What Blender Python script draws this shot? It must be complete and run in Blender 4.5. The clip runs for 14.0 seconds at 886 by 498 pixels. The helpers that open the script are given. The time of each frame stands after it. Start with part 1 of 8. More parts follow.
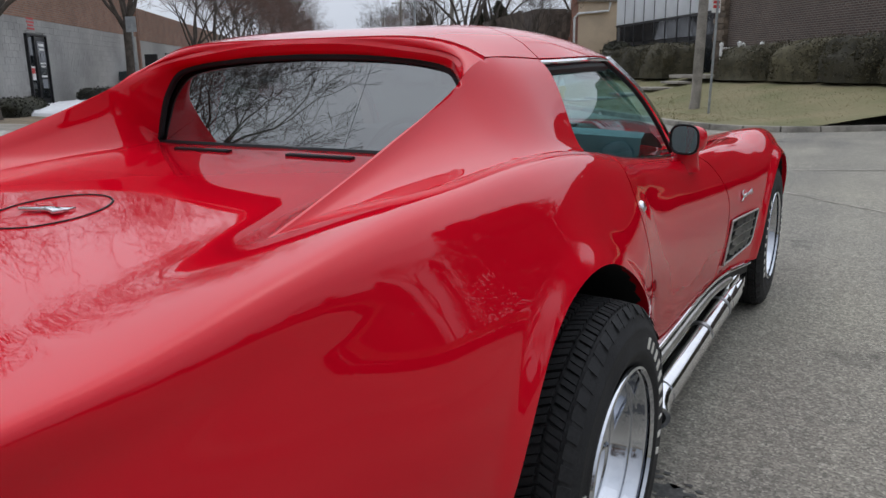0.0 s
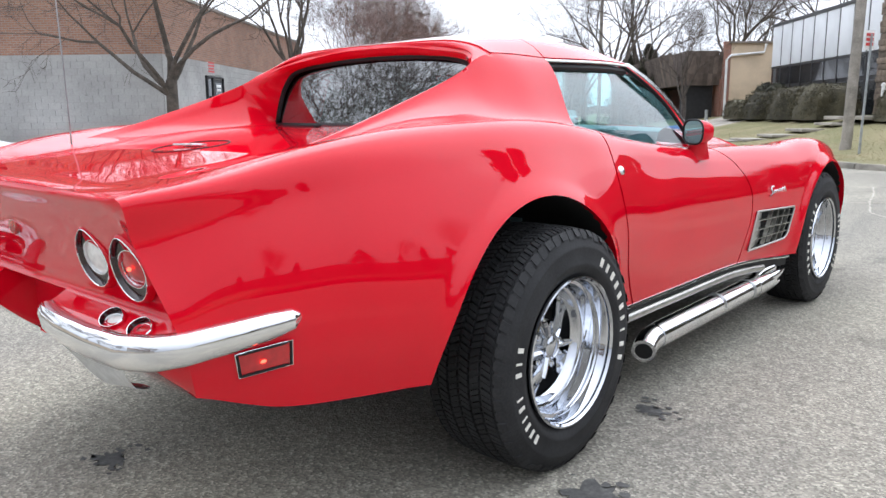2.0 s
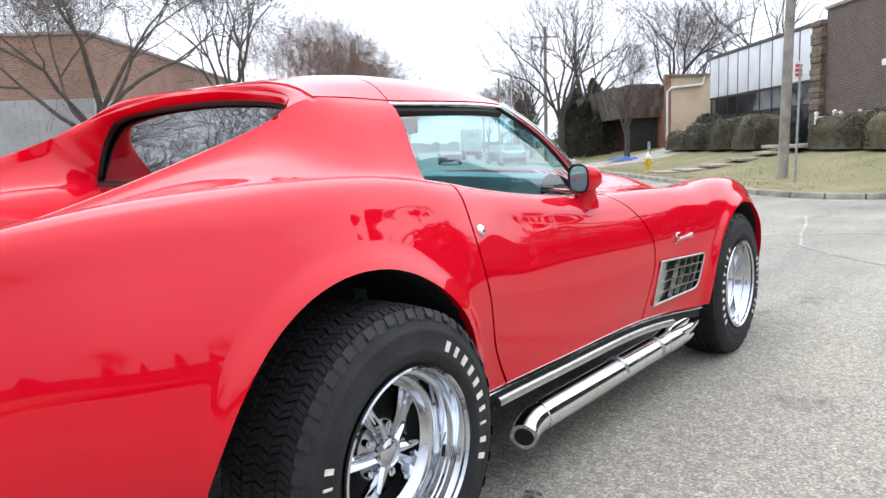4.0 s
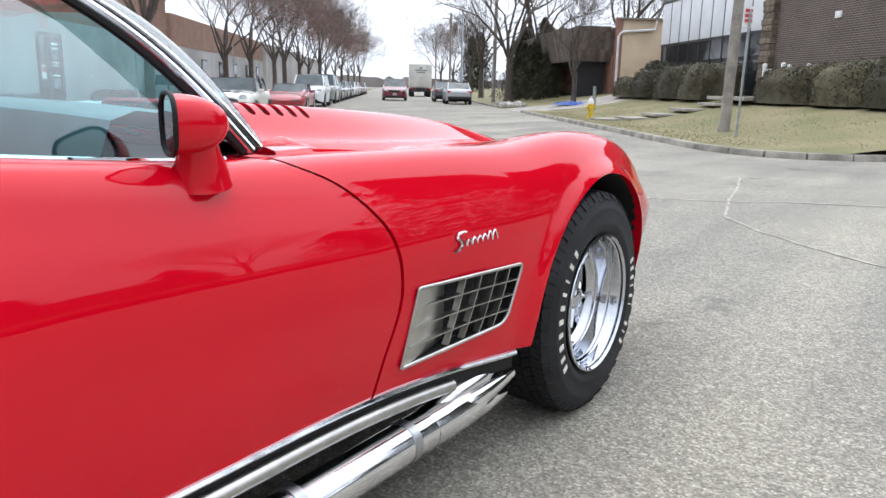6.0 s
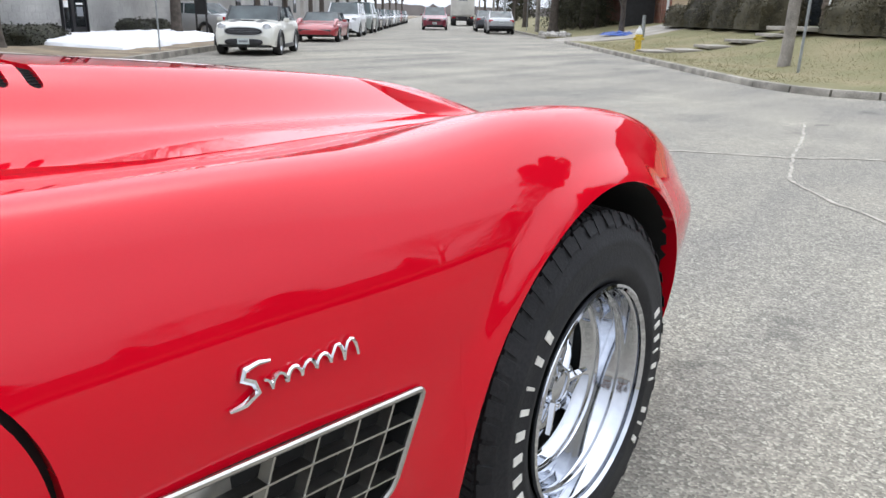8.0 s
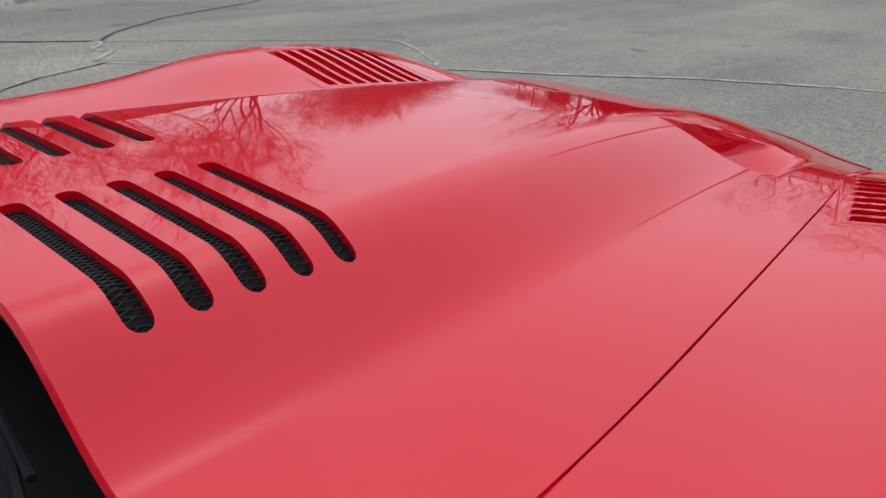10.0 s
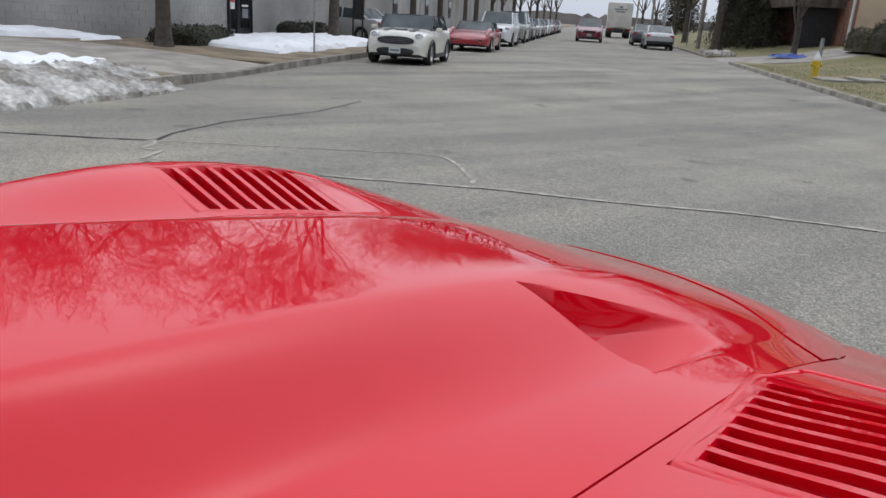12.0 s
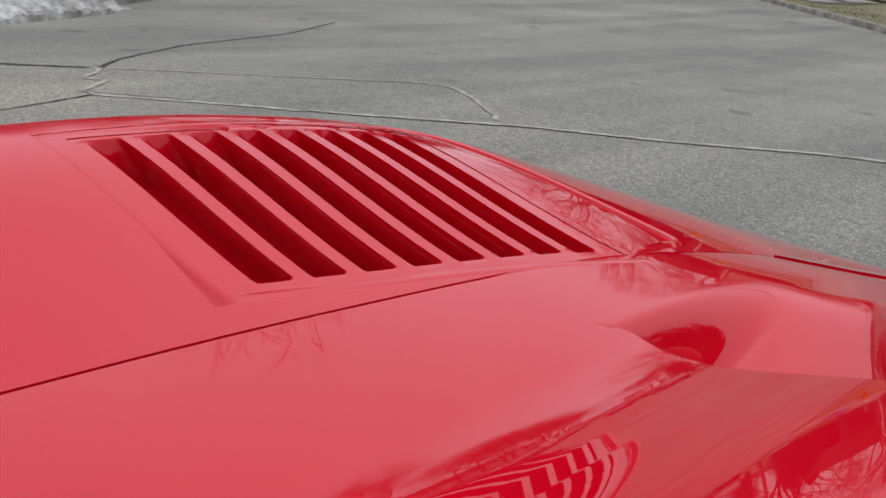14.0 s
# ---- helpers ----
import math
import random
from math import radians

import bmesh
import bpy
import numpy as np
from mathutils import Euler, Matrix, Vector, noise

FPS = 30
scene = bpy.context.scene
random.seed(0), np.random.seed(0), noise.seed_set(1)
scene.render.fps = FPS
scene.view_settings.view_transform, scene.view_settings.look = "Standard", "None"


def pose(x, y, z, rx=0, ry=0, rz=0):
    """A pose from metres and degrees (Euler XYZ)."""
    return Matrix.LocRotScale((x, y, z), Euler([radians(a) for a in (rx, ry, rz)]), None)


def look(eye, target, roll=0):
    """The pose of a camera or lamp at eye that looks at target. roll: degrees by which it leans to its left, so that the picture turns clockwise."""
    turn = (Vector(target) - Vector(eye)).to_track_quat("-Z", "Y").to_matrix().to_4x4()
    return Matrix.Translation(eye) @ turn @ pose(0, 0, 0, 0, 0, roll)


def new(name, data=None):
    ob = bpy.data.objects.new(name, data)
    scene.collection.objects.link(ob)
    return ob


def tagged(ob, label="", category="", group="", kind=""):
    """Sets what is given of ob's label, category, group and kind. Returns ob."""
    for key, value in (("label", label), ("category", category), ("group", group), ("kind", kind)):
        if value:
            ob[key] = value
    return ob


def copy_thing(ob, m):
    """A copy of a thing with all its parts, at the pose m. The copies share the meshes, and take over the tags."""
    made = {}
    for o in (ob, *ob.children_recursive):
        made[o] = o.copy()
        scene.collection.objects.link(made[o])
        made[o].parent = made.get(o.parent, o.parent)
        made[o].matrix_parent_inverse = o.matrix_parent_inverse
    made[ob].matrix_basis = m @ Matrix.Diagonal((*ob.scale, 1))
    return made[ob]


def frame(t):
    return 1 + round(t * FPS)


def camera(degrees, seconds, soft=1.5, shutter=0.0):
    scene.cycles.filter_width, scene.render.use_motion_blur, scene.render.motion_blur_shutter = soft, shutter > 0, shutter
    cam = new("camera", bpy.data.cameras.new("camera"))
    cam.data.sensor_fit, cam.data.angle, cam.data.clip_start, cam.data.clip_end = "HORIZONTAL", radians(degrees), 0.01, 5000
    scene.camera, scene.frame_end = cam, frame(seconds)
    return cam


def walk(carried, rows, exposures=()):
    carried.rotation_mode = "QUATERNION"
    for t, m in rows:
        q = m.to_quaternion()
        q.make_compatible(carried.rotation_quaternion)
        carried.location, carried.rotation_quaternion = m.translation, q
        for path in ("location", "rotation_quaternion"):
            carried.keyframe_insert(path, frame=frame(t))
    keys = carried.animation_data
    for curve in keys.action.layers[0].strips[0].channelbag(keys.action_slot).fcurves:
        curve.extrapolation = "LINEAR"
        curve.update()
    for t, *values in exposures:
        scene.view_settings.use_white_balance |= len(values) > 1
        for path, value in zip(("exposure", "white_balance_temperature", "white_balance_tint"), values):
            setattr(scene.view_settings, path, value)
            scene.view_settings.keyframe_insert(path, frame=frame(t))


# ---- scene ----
cam = camera(60.9, 14.0)
PATH = [
    (0, (1.281, -1.381, 1.139), (0.295, 0.296, 0.675), -0.7),
    (0.5, (1.525, -1.574, 1.082), (0.401, 0.008, 0.599), -1.1),
    (1, (1.709, -1.677, 1.048), (0.523, -0.134, 0.584), 1.1),
    (1.5, (1.915, -1.707, 1.017), (0.592, -0.249, 0.662), -0.4),
    (2, (1.937, -1.717, 0.983), (0.632, -0.244, 0.632), -0.4),
    (2.5, (1.93, -1.715, 0.991), (0.574, -0.283, 0.657), -0.6),
    (3, (1.954, -1.688, 0.992), (0.609, -0.247, 0.658), -0.9),
    (3.5, (1.985, -1.56, 1.031), (0.662, -0.087, 0.743), -0.9),
    (4, (1.942, -1.204, 1.021), (0.716, 0.354, 0.761), -1.8),
    (4.2, (1.921, -1.025, 1.021), (0.76, 0.578, 0.734), -2.6),
    (6.3, (1.675, 0.584, 0.964), (0.569, 2.192, 0.525), 1.2),
    (6.5, (1.652, 0.699, 0.96), (0.543, 2.3, 0.505), 1.2),
    (7, (1.552, 0.938, 0.963), (0.37, 2.468, 0.45), 1.5),
    (7.5, (1.46, 1.182, 0.988), (0.293, 2.705, 0.423), 2.3),
    (7.7, (1.438, 1.276, 0.985), (0.274, 2.797, 0.408), 1.5),
    (9.8, (0.745, 1.479, 1.182), (-0.449, 2.892, 0.422), 1.0),
    (10, (0.717, 1.471, 1.172), (-0.484, 2.823, 0.317), 1.3),
    (10.5, (0.663, 1.46, 1.169), (-0.646, 2.674, 0.269), 3.0),
    (11, (0.748, 1.547, 1.187), (-0.375, 2.957, 0.321), 2.2),
    (11.2, (0.781, 1.612, 1.19), (-0.221, 3.112, 0.328), 1.2),
    (11.5, (0.82, 1.758, 1.193), (-0.277, 3.281, 0.501), 0.4),
    (12, (0.798, 1.899, 1.176), (-0.621, 3.176, 0.582), 3.4),
    (12.5, (0.574, 2.037, 1.128), (-1.027, 3.103, 0.582), 1.5),
    (13, (0.091, 2.185, 1.042), (-1.393, 3.361, 0.399), 2.1),
    (13.5, (-0.165, 2.274, 0.991), (-1.455, 3.603, 0.235), 4.4),
    (14, (-0.167, 2.281, 0.991), (-1.463, 3.601, 0.228), 3.8),
]
walk(cam, [(t, look(eye, target, roll)) for t, eye, target, roll in PATH],
     exposures=[(0.0, -0.4, 6250, 11), (1.0, 0.14, 6250, 11), (1.5, 0.45, 6250, 11), (2.2, 0.8, 6250, 11), (4.2, 0.85, 6250, 11), (6.3, 0.62, 6250, 11), (7.7, 0.62, 6250, 11), (9.8, -0.32, 6250, 11),
                (11.0, -0.28, 6250, 11), (12.5, -0.24, 6250, 11), (13.0, -0.66, 6250, 11), (13.5, -0.6, 6250, 11), (14.0, -0.38, 6250, 11)])

# ---- light ----
world = bpy.data.worlds.new("overcast")
scene.world = world
world.use_nodes = True
wn, wl = world.node_tree.nodes, world.node_tree.links
wn.clear()
sky = wn.new("ShaderNodeTexSky")
sky.sky_type = 'NISHITA'
sky.sun_disc = False
sky.sun_elevation, sky.sun_rotation = radians(64), radians(-31)
sky.dust_density = 6.0
grey = wn.new("ShaderNodeHueSaturation")
grey.inputs["Saturation"].default_value = 0.16
cloud = wn.new("ShaderNodeTexNoise")
cloud.inputs["Scale"].default_value = 2.2
cloud.inputs["Detail"].default_value = 4
cramp = wn.new("ShaderNodeValToRGB")
cramp.color_ramp.elements[0].position, cramp.color_ramp.elements[0].color = 0.3, (7.3, 7.9, 8.9, 1)
cramp.color_ramp.elements[1].position, cramp.color_ramp.elements[1].color = 0.75, (9.9, 10.3, 11.0, 1)
mixs = wn.new("ShaderNodeMix")
mixs.data_type = 'RGBA'
mixs.inputs["Factor"].default_value = 0.78
bgn = wn.new("ShaderNodeBackground")
bgn.inputs["Strength"].default_value = 0.102
outw = wn.new("ShaderNodeOutputWorld")
wl.new(sky.outputs[0], grey.inputs["Color"])
wl.new(cloud.outputs["Fac"], cramp.inputs[0])
wl.new(grey.outputs[0], mixs.inputs["A"])
wl.new(cramp.outputs[0], mixs.inputs["B"])
# an overcast sky is brightest high up, on the sun's side
way = wn.new("ShaderNodeTexCoord")
wz = wn.new("ShaderNodeVectorMath")
wz.operation = 'DOT_PRODUCT'
wz.inputs[1].default_value = (-0.10, 0.22, 0.97)
grad = wn.new("ShaderNodeMapRange")
grad.interpolation_type = 'SMOOTHSTEP'
grad.inputs["From Min"].default_value, grad.inputs["From Max"].default_value = -0.55, 1.05
grad.inputs["To Min"].default_value, grad.inputs["To Max"].default_value = 0.40, 1.75
mulg = wn.new("ShaderNodeMix")
mulg.data_type, mulg.blend_type = 'RGBA', 'MULTIPLY'
mulg.inputs["Factor"].default_value = 1.0
wl.new(way.outputs["Generated"], wz.inputs[0])
wl.new(wz.outputs["Value"], grad.inputs["Value"])
wl.new(mixs.outputs["Result"], mulg.inputs["A"])
wl.new(grad.outputs[0], mulg.inputs["B"])
wl.new(mulg.outputs["Result"], bgn.inputs["Color"])
wl.new(bgn.outputs[0], outw.inputs[0])
sun = new("sun", bpy.data.lights.new("sun", 'SUN'))
sun.data.energy, sun.data.angle, sun.data.color = 0.5, radians(120), (1.0, 0.98, 0.95)
sun.matrix_world = look((-3, 5, 12), (0, 0, 0))

# ---- materials ----


def mat(name, color, rough=0.5, metal=0.0, coat=0.0, var=0.0, scale=8.0, fine=0.0, fine_scale=120.0, bump=0.0, bump_scale=60.0,
        dark=None, spec=0.5, coat_rough=0.03, island=0.0, rand=0.0, detail=5.0, coat_ior=1.5):
    """A surface: colour with large and fine variation, gloss and fine relief, in metres of object space."""
    m = bpy.data.materials.new(name)
    m.use_nodes = True
    n, l = m.node_tree.nodes, m.node_tree.links
    b = n["Principled BSDF"]
    b.inputs["Roughness"].default_value, b.inputs["Metallic"].default_value = rough, metal
    b.inputs["Coat Weight"].default_value, b.inputs["Coat Roughness"].default_value = coat, coat_rough
    b.inputs["Specular IOR Level"].default_value = spec
    b.inputs["Coat IOR"].default_value = coat_ior
    col = (*color, 1)
    b.inputs["Base Color"].default_value = col
    geo = n.new("ShaderNodeNewGeometry")
    src = None
    if var or fine:
        if var:
            t1 = n.new("ShaderNodeTexNoise")
            t1.inputs["Scale"].default_value, t1.inputs["Detail"].default_value = scale, detail
            l.new(geo.outputs["Position"], t1.inputs["Vector"])
            mx = n.new("ShaderNodeMix")
            mx.data_type = 'RGBA'
            d = dark if dark else tuple(c * (1 - var) for c in color)
            u = color if dark else tuple(min(1, c * (1 + var)) for c in color)
            mx.inputs["A"].default_value, mx.inputs["B"].default_value = (*d, 1), (*u, 1)
            mr = n.new("ShaderNodeMapRange")
            mr.inputs["From Min"].default_value, mr.inputs["From Max"].default_value = 0.36, 0.64
            l.new(t1.outputs["Fac"], mr.inputs["Value"])
            l.new(mr.outputs[0], mx.inputs["Factor"])
            src = mx.outputs["Result"]
        if fine:
            t2 = n.new("ShaderNodeTexNoise")
            t2.inputs["Scale"].default_value, t2.inputs["Detail"].default_value = fine_scale, 3
            l.new(geo.outputs["Position"], t2.inputs["Vector"])
            mr2 = n.new("ShaderNodeMapRange")
            mr2.inputs["From Min"].default_value, mr2.inputs["From Max"].default_value = 0.3, 0.7
            mr2.inputs["To Min"].default_value, mr2.inputs["To Max"].default_value = 1 - fine, 1 + fine
            l.new(t2.outputs["Fac"], mr2.inputs["Value"])
            mm = n.new("ShaderNodeMix")
            mm.data_type, mm.blend_type = 'RGBA', 'MULTIPLY'
            mm.inputs["Factor"].default_value = 1
            if src:
                l.new(src, mm.inputs["A"])
            else:
                mm.inputs["A"].default_value = col
            l.new(mr2.outputs[0], mm.inputs["B"])
            src = mm.outputs["Result"]
    if island or rand:
        if rand:
            oi = n.new("ShaderNodeObjectInfo")
            rs = oi.outputs["Random"]
        else:
            rs = geo.outputs["Random Per Island"]
        mr3 = n.new("ShaderNodeMapRange")
        k = island or rand
        mr3.inputs["To Min"].default_value, mr3.inputs["To Max"].default_value = 1 - k, 1 + k
        l.new(rs, mr3.inputs["Value"])
        mi = n.new("ShaderNodeMix")
        mi.data_type, mi.blend_type = 'RGBA', 'MULTIPLY'
        mi.inputs["Factor"].default_value = 1
        if src:
            l.new(src, mi.inputs["A"])
        else:
            mi.inputs["A"].default_value = col
        l.new(mr3.outputs[0], mi.inputs["B"])
        src = mi.outputs["Result"]
    if src:
        l.new(src, b.inputs["Base Color"])
    if bump:
        t3 = n.new("ShaderNodeTexNoise")
        t3.inputs["Scale"].default_value, t3.inputs["Detail"].default_value = bump_scale, 4
        l.new(geo.outputs["Position"], t3.inputs["Vector"])
        bp = n.new("ShaderNodeBump")
        bp.inputs["Strength"].default_value, bp.inputs["Distance"].default_value = bump, 0.01
        l.new(t3.outputs["Fac"], bp.inputs["Height"])
        l.new(bp.outputs[0], b.inputs["Normal"])
    return m


def brick_mat(name, c1, c2, mortar, bw=0.2, bh=0.068, gap=0.01):
    """Running-bond brick at real size, laid along the wall by its own x and z."""
    m = bpy.data.materials.new(name)
    m.use_nodes = True
    n, l = m.node_tree.nodes, m.node_tree.links
    b = n["Principled BSDF"]
    b.inputs["Roughness"].default_value = 0.85
    tc = n.new("ShaderNodeTexCoord")
    sep = n.new("ShaderNodeSeparateXYZ")
    add = n.new("ShaderNodeMath")
    comb = n.new("ShaderNodeCombineXYZ")
    l.new(tc.outputs["Object"], sep.inputs[0])
    l.new(sep.outputs[0], add.inputs[0])
    l.new(sep.outputs[1], add.inputs[1])
    l.new(add.outputs[0], comb.inputs[0])
    l.new(sep.outputs[2], comb.inputs[1])
    t = n.new("ShaderNodeTexBrick")
    t.inputs["Scale"].default_value = 1
    t.inputs["Brick Width"].default_value, t.inputs["Row Height"].default_value = bw, bh
    t.inputs["Mortar Size"].default_value = gap
    t.inputs["Color1"].default_value, t.inputs["Color2"].default_value = (*c1, 1), (*c2, 1)
    t.inputs["Mortar"].default_value = (*mortar, 1)
    l.new(comb.outputs[0], t.inputs["Vector"])
    nz = n.new("ShaderNodeTexNoise")
    nz.inputs["Scale"].default_value = 1.3
    l.new(tc.outputs["Object"], nz.inputs["Vector"])
    mr = n.new("ShaderNodeMapRange")
    mr.inputs["To Min"].default_value, mr.inputs["To Max"].default_value = 0.7, 1.3
    l.new(nz.outputs["Fac"], mr.inputs["Value"])
    mx = n.new("ShaderNodeMix")
    mx.data_type, mx.blend_type = 'RGBA', 'MULTIPLY'
    mx.inputs["Factor"].default_value = 1
    l.new(t.outputs["Color"], mx.inputs["A"])
    l.new(mr.outputs[0], mx.inputs["B"])
    l.new(mx.outputs["Result"], b.inputs["Base Color"])
    bp = n.new("ShaderNodeBump")
    bp.inputs["Strength"].default_value, bp.inputs["Distance"].default_value = 0.6, 0.01
    bp.invert = True
    l.new(t.outputs["Fac"], bp.inputs["Height"])
    l.new(bp.outputs[0], b.inputs["Normal"])
    return m


def glass_mat(name, tint, rough=0.0, gloss=0.06):
    """Thin tinted glass: part see-through, part mirror."""
    m = bpy.data.materials.new(name)
    m.use_nodes = True
    n, l = m.node_tree.nodes, m.node_tree.links
    n.clear()
    out = n.new("ShaderNodeOutputMaterial")
    tr = n.new("ShaderNodeBsdfTransparent")
    tr.inputs[0].default_value = (*tint, 1)
    gl = n.new("ShaderNodeBsdfGlossy")
    gl.inputs["Roughness"].default_value = rough
    lw = n.new("ShaderNodeLayerWeight")
    lw.inputs["Blend"].default_value = 0.5
    pw = n.new("ShaderNodeMath")
    pw.operation = 'POWER'
    pw.inputs[1].default_value = 5.0
    l.new(lw.outputs["Facing"], pw.inputs[0])
    fr = n.new("ShaderNodeMapRange")
    fr.inputs["To Min"].default_value, fr.inputs["To Max"].default_value = gloss, 1.0
    l.new(pw.outputs[0], fr.inputs["Value"])
    mx = n.new("ShaderNodeMixShader")
    l.new(fr.outputs[0], mx.inputs[0])
    l.new(tr.outputs[0], mx.inputs[1])
    l.new(gl.outputs[0], mx.inputs[2])
    l.new(mx.outputs[0], out.inputs[0])
    return m


PAINT = mat("red_car_paint", (0.61, 0.002, 0.014), 0.45, coat=1.0, coat_rough=0.0, var=0.03, scale=3, spec=0.0, coat_ior=1.465)
CHROME = mat("chrome", (0.82, 0.83, 0.85), 0.06, 1.0, var=0.05, scale=14)
WCHROME = mat("wheel_chrome", (0.60, 0.62, 0.66), 0.05, 1.0, var=0.06, scale=18)
STEEL = mat("dull_steel", (0.42, 0.43, 0.44), 0.34, 1.0, var=0.12, scale=20)
PLATEM = mat("dull_alloy_plate", (0.55, 0.55, 0.54), 0.5, 0.4, var=0.12, scale=14, fine=0.08, fine_scale=90)
SATIN = mat("satin_metal", (0.50, 0.49, 0.46), 0.33, 1.0, var=0.1, scale=25)
RUBBER = mat("tyre_rubber", (0.019, 0.019, 0.020), 0.66, spec=0.28, var=0.25, scale=9, fine=0.25, fine_scale=160, bump=0.15, bump_scale=220)
LETTER = mat("raised_white_rubber", (0.68, 0.66, 0.60), 0.7, var=0.12, scale=30)
BLACK = mat("black_trim", (0.009, 0.009, 0.010), 0.5, spec=0.25, var=0.2, scale=20)
DARKIN = mat("dark_underside", (0.006, 0.006, 0.006), 0.8, var=0.3, scale=15)
TRIM = mat("teal_grey_interior", (0.17, 0.25, 0.26), 0.6, var=0.12, scale=12, bump=0.1, bump_scale=180)
SEATM = mat("dark_vinyl", (0.03, 0.032, 0.034), 0.5, var=0.15, scale=10)
GLASS = glass_mat("green_tinted_glass", (0.62, 0.89, 0.91), gloss=0.17)
SIDEGLASS = glass_mat("green_tinted_side_glass", (0.66, 0.90, 0.92), gloss=0.17)
DGLASS = glass_mat("smoked_window_glass", (0.10, 0.095, 0.09), gloss=0.38)
BOWL = mat("dark_red_lacquer", (0.022, 0.003, 0.004), 0.2, coat=0.6, var=0.1, scale=30)
REDLENS = mat("red_lens", (0.42, 0.003, 0.008), 0.12, coat=1.0, var=0.15, scale=60)
MIRROR = mat("mirror_glass", (0.55, 0.6, 0.6), 0.02, 1.0)
MESHM = mat("black_mesh", (0.010, 0.010, 0.011), 0.6, spec=0.2, var=0.3, scale=60)
WHITEM = mat("reversing_lamp", (0.75, 0.74, 0.7), 0.2, coat=0.6, var=0.1, scale=70)
GLOW = bpy.data.materials.new("lit_red_lamp")
GLOW.use_nodes = True
GLOW.node_tree.nodes["Principled BSDF"].inputs["Base Color"].default_value = (0.5, 0.01, 0.01, 1)
GLOW.node_tree.nodes["Principled BSDF"].inputs["Emission Color"].default_value = (1.0, 0.06, 0.03, 1)
GLOW.node_tree.nodes["Principled BSDF"].inputs["Emission Strength"].default_value = 4.0

# ---- building helpers ----


def part(name, bm, material, parent, label="", smooth=True):
    me = bpy.data.meshes.new(name)
    bmesh.ops.recalc_face_normals(bm, faces=bm.faces[:])
    bm.to_mesh(me)
    bm.free()
    me.materials.append(material)
    if smooth:
        me.shade_smooth()
        me.set_sharp_from_angle(angle=radians(38))
    ob = new(name, me)
    if parent is not None:
        ob.parent = parent
    if label:
        ob["label"] = label
    return ob


def thing(name, label, category, group="", loc=(0, 0, 0), rz=0.0, kind=""):
    ob = new(name)
    ob.empty_display_size = 0.2
    ob.matrix_world = pose(*loc, 0, 0, rz)
    return tagged(ob, label, category, group, kind)


def add_grid(bm, P, close=False):
    """Adds a sheet of quads through the points P[row][column]."""
    rows = [[bm.verts.new(p) for p in r] for r in P]
    for i in range(len(rows) - 1):
        a, b = rows[i], rows[i + 1]
        n = len(a)
        for j in range(n if close else n - 1):
            k = (j + 1) % n
            q = []
            for v in (a[j], a[k], b[k], b[j]):
                if v not in q and not any((v.co - w.co).length < 1e-6 for w in q):
                    q.append(v)
            if len(q) > 2:
                bm.faces.new(q)
    return rows


def sheet(P, close=False):
    bm = bmesh.new()
    add_grid(bm, P, close)
    return bm


def box(bm, c, s, m=None, bev=0.0):
    """A box of size s round c, with bevelled edges."""
    r = bmesh.ops.create_cube(bm, size=1.0)
    vs = r["verts"]
    bmesh.ops.scale(bm, vec=s, verts=vs)
    if bev:
        es = list({e for v in vs for e in v.link_edges})
        rb = bmesh.ops.bevel(bm, geom=es, offset=bev, segments=2, affect='EDGES', profile=0.6)
        vs = list({v for v in rb["verts"]} | {v for v in vs if v.is_valid})
    bmesh.ops.translate(bm, vec=c, verts=vs)
    if m is not None:
        bmesh.ops.transform(bm, matrix=m, verts=vs)
    return vs


def boxed(c, s, bev=0.0, m=None):
    bm = bmesh.new()
    box(bm, c, s, m, bev)
    return bm


def tube(bm, pts, rad, seg=10, cap=True):
    """A round bar along pts; rad is one radius or one for each point."""
    pts = [Vector(p) for p in pts]
    if not hasattr(rad, "__len__"):
        rad = [rad] * len(pts)
    rings, up = [], None
    for i, p in enumerate(pts):
        d = (pts[min(i + 1, len(pts) - 1)] - pts[max(i - 1, 0)])
        d = d.normalized() if d.length > 1e-9 else Vector((0, 0, 1))
        if up is None:
            up = d.orthogonal().normalized()
        up = (up - d * up.dot(d))
        up = up.normalized() if up.length > 1e-6 else d.orthogonal().normalized()
        side = d.cross(up)
        rings.append([bm.verts.new(p + (up * math.cos(a) + side * math.sin(a)) * rad[i]) for a in [2 * math.pi * k / seg for k in range(seg)]])
    for a, b in zip(rings, rings[1:]):
        for k in range(seg):
            bm.faces.new((a[k], a[(k + 1) % seg], b[(k + 1) % seg], b[k]))
    if cap:
        bm.faces.new(rings[0][::-1])
        bm.faces.new(rings[-1])


def tubed(pts, rad, seg=10):
    bm = bmesh.new()
    tube(bm, pts, rad, seg)
    return bm


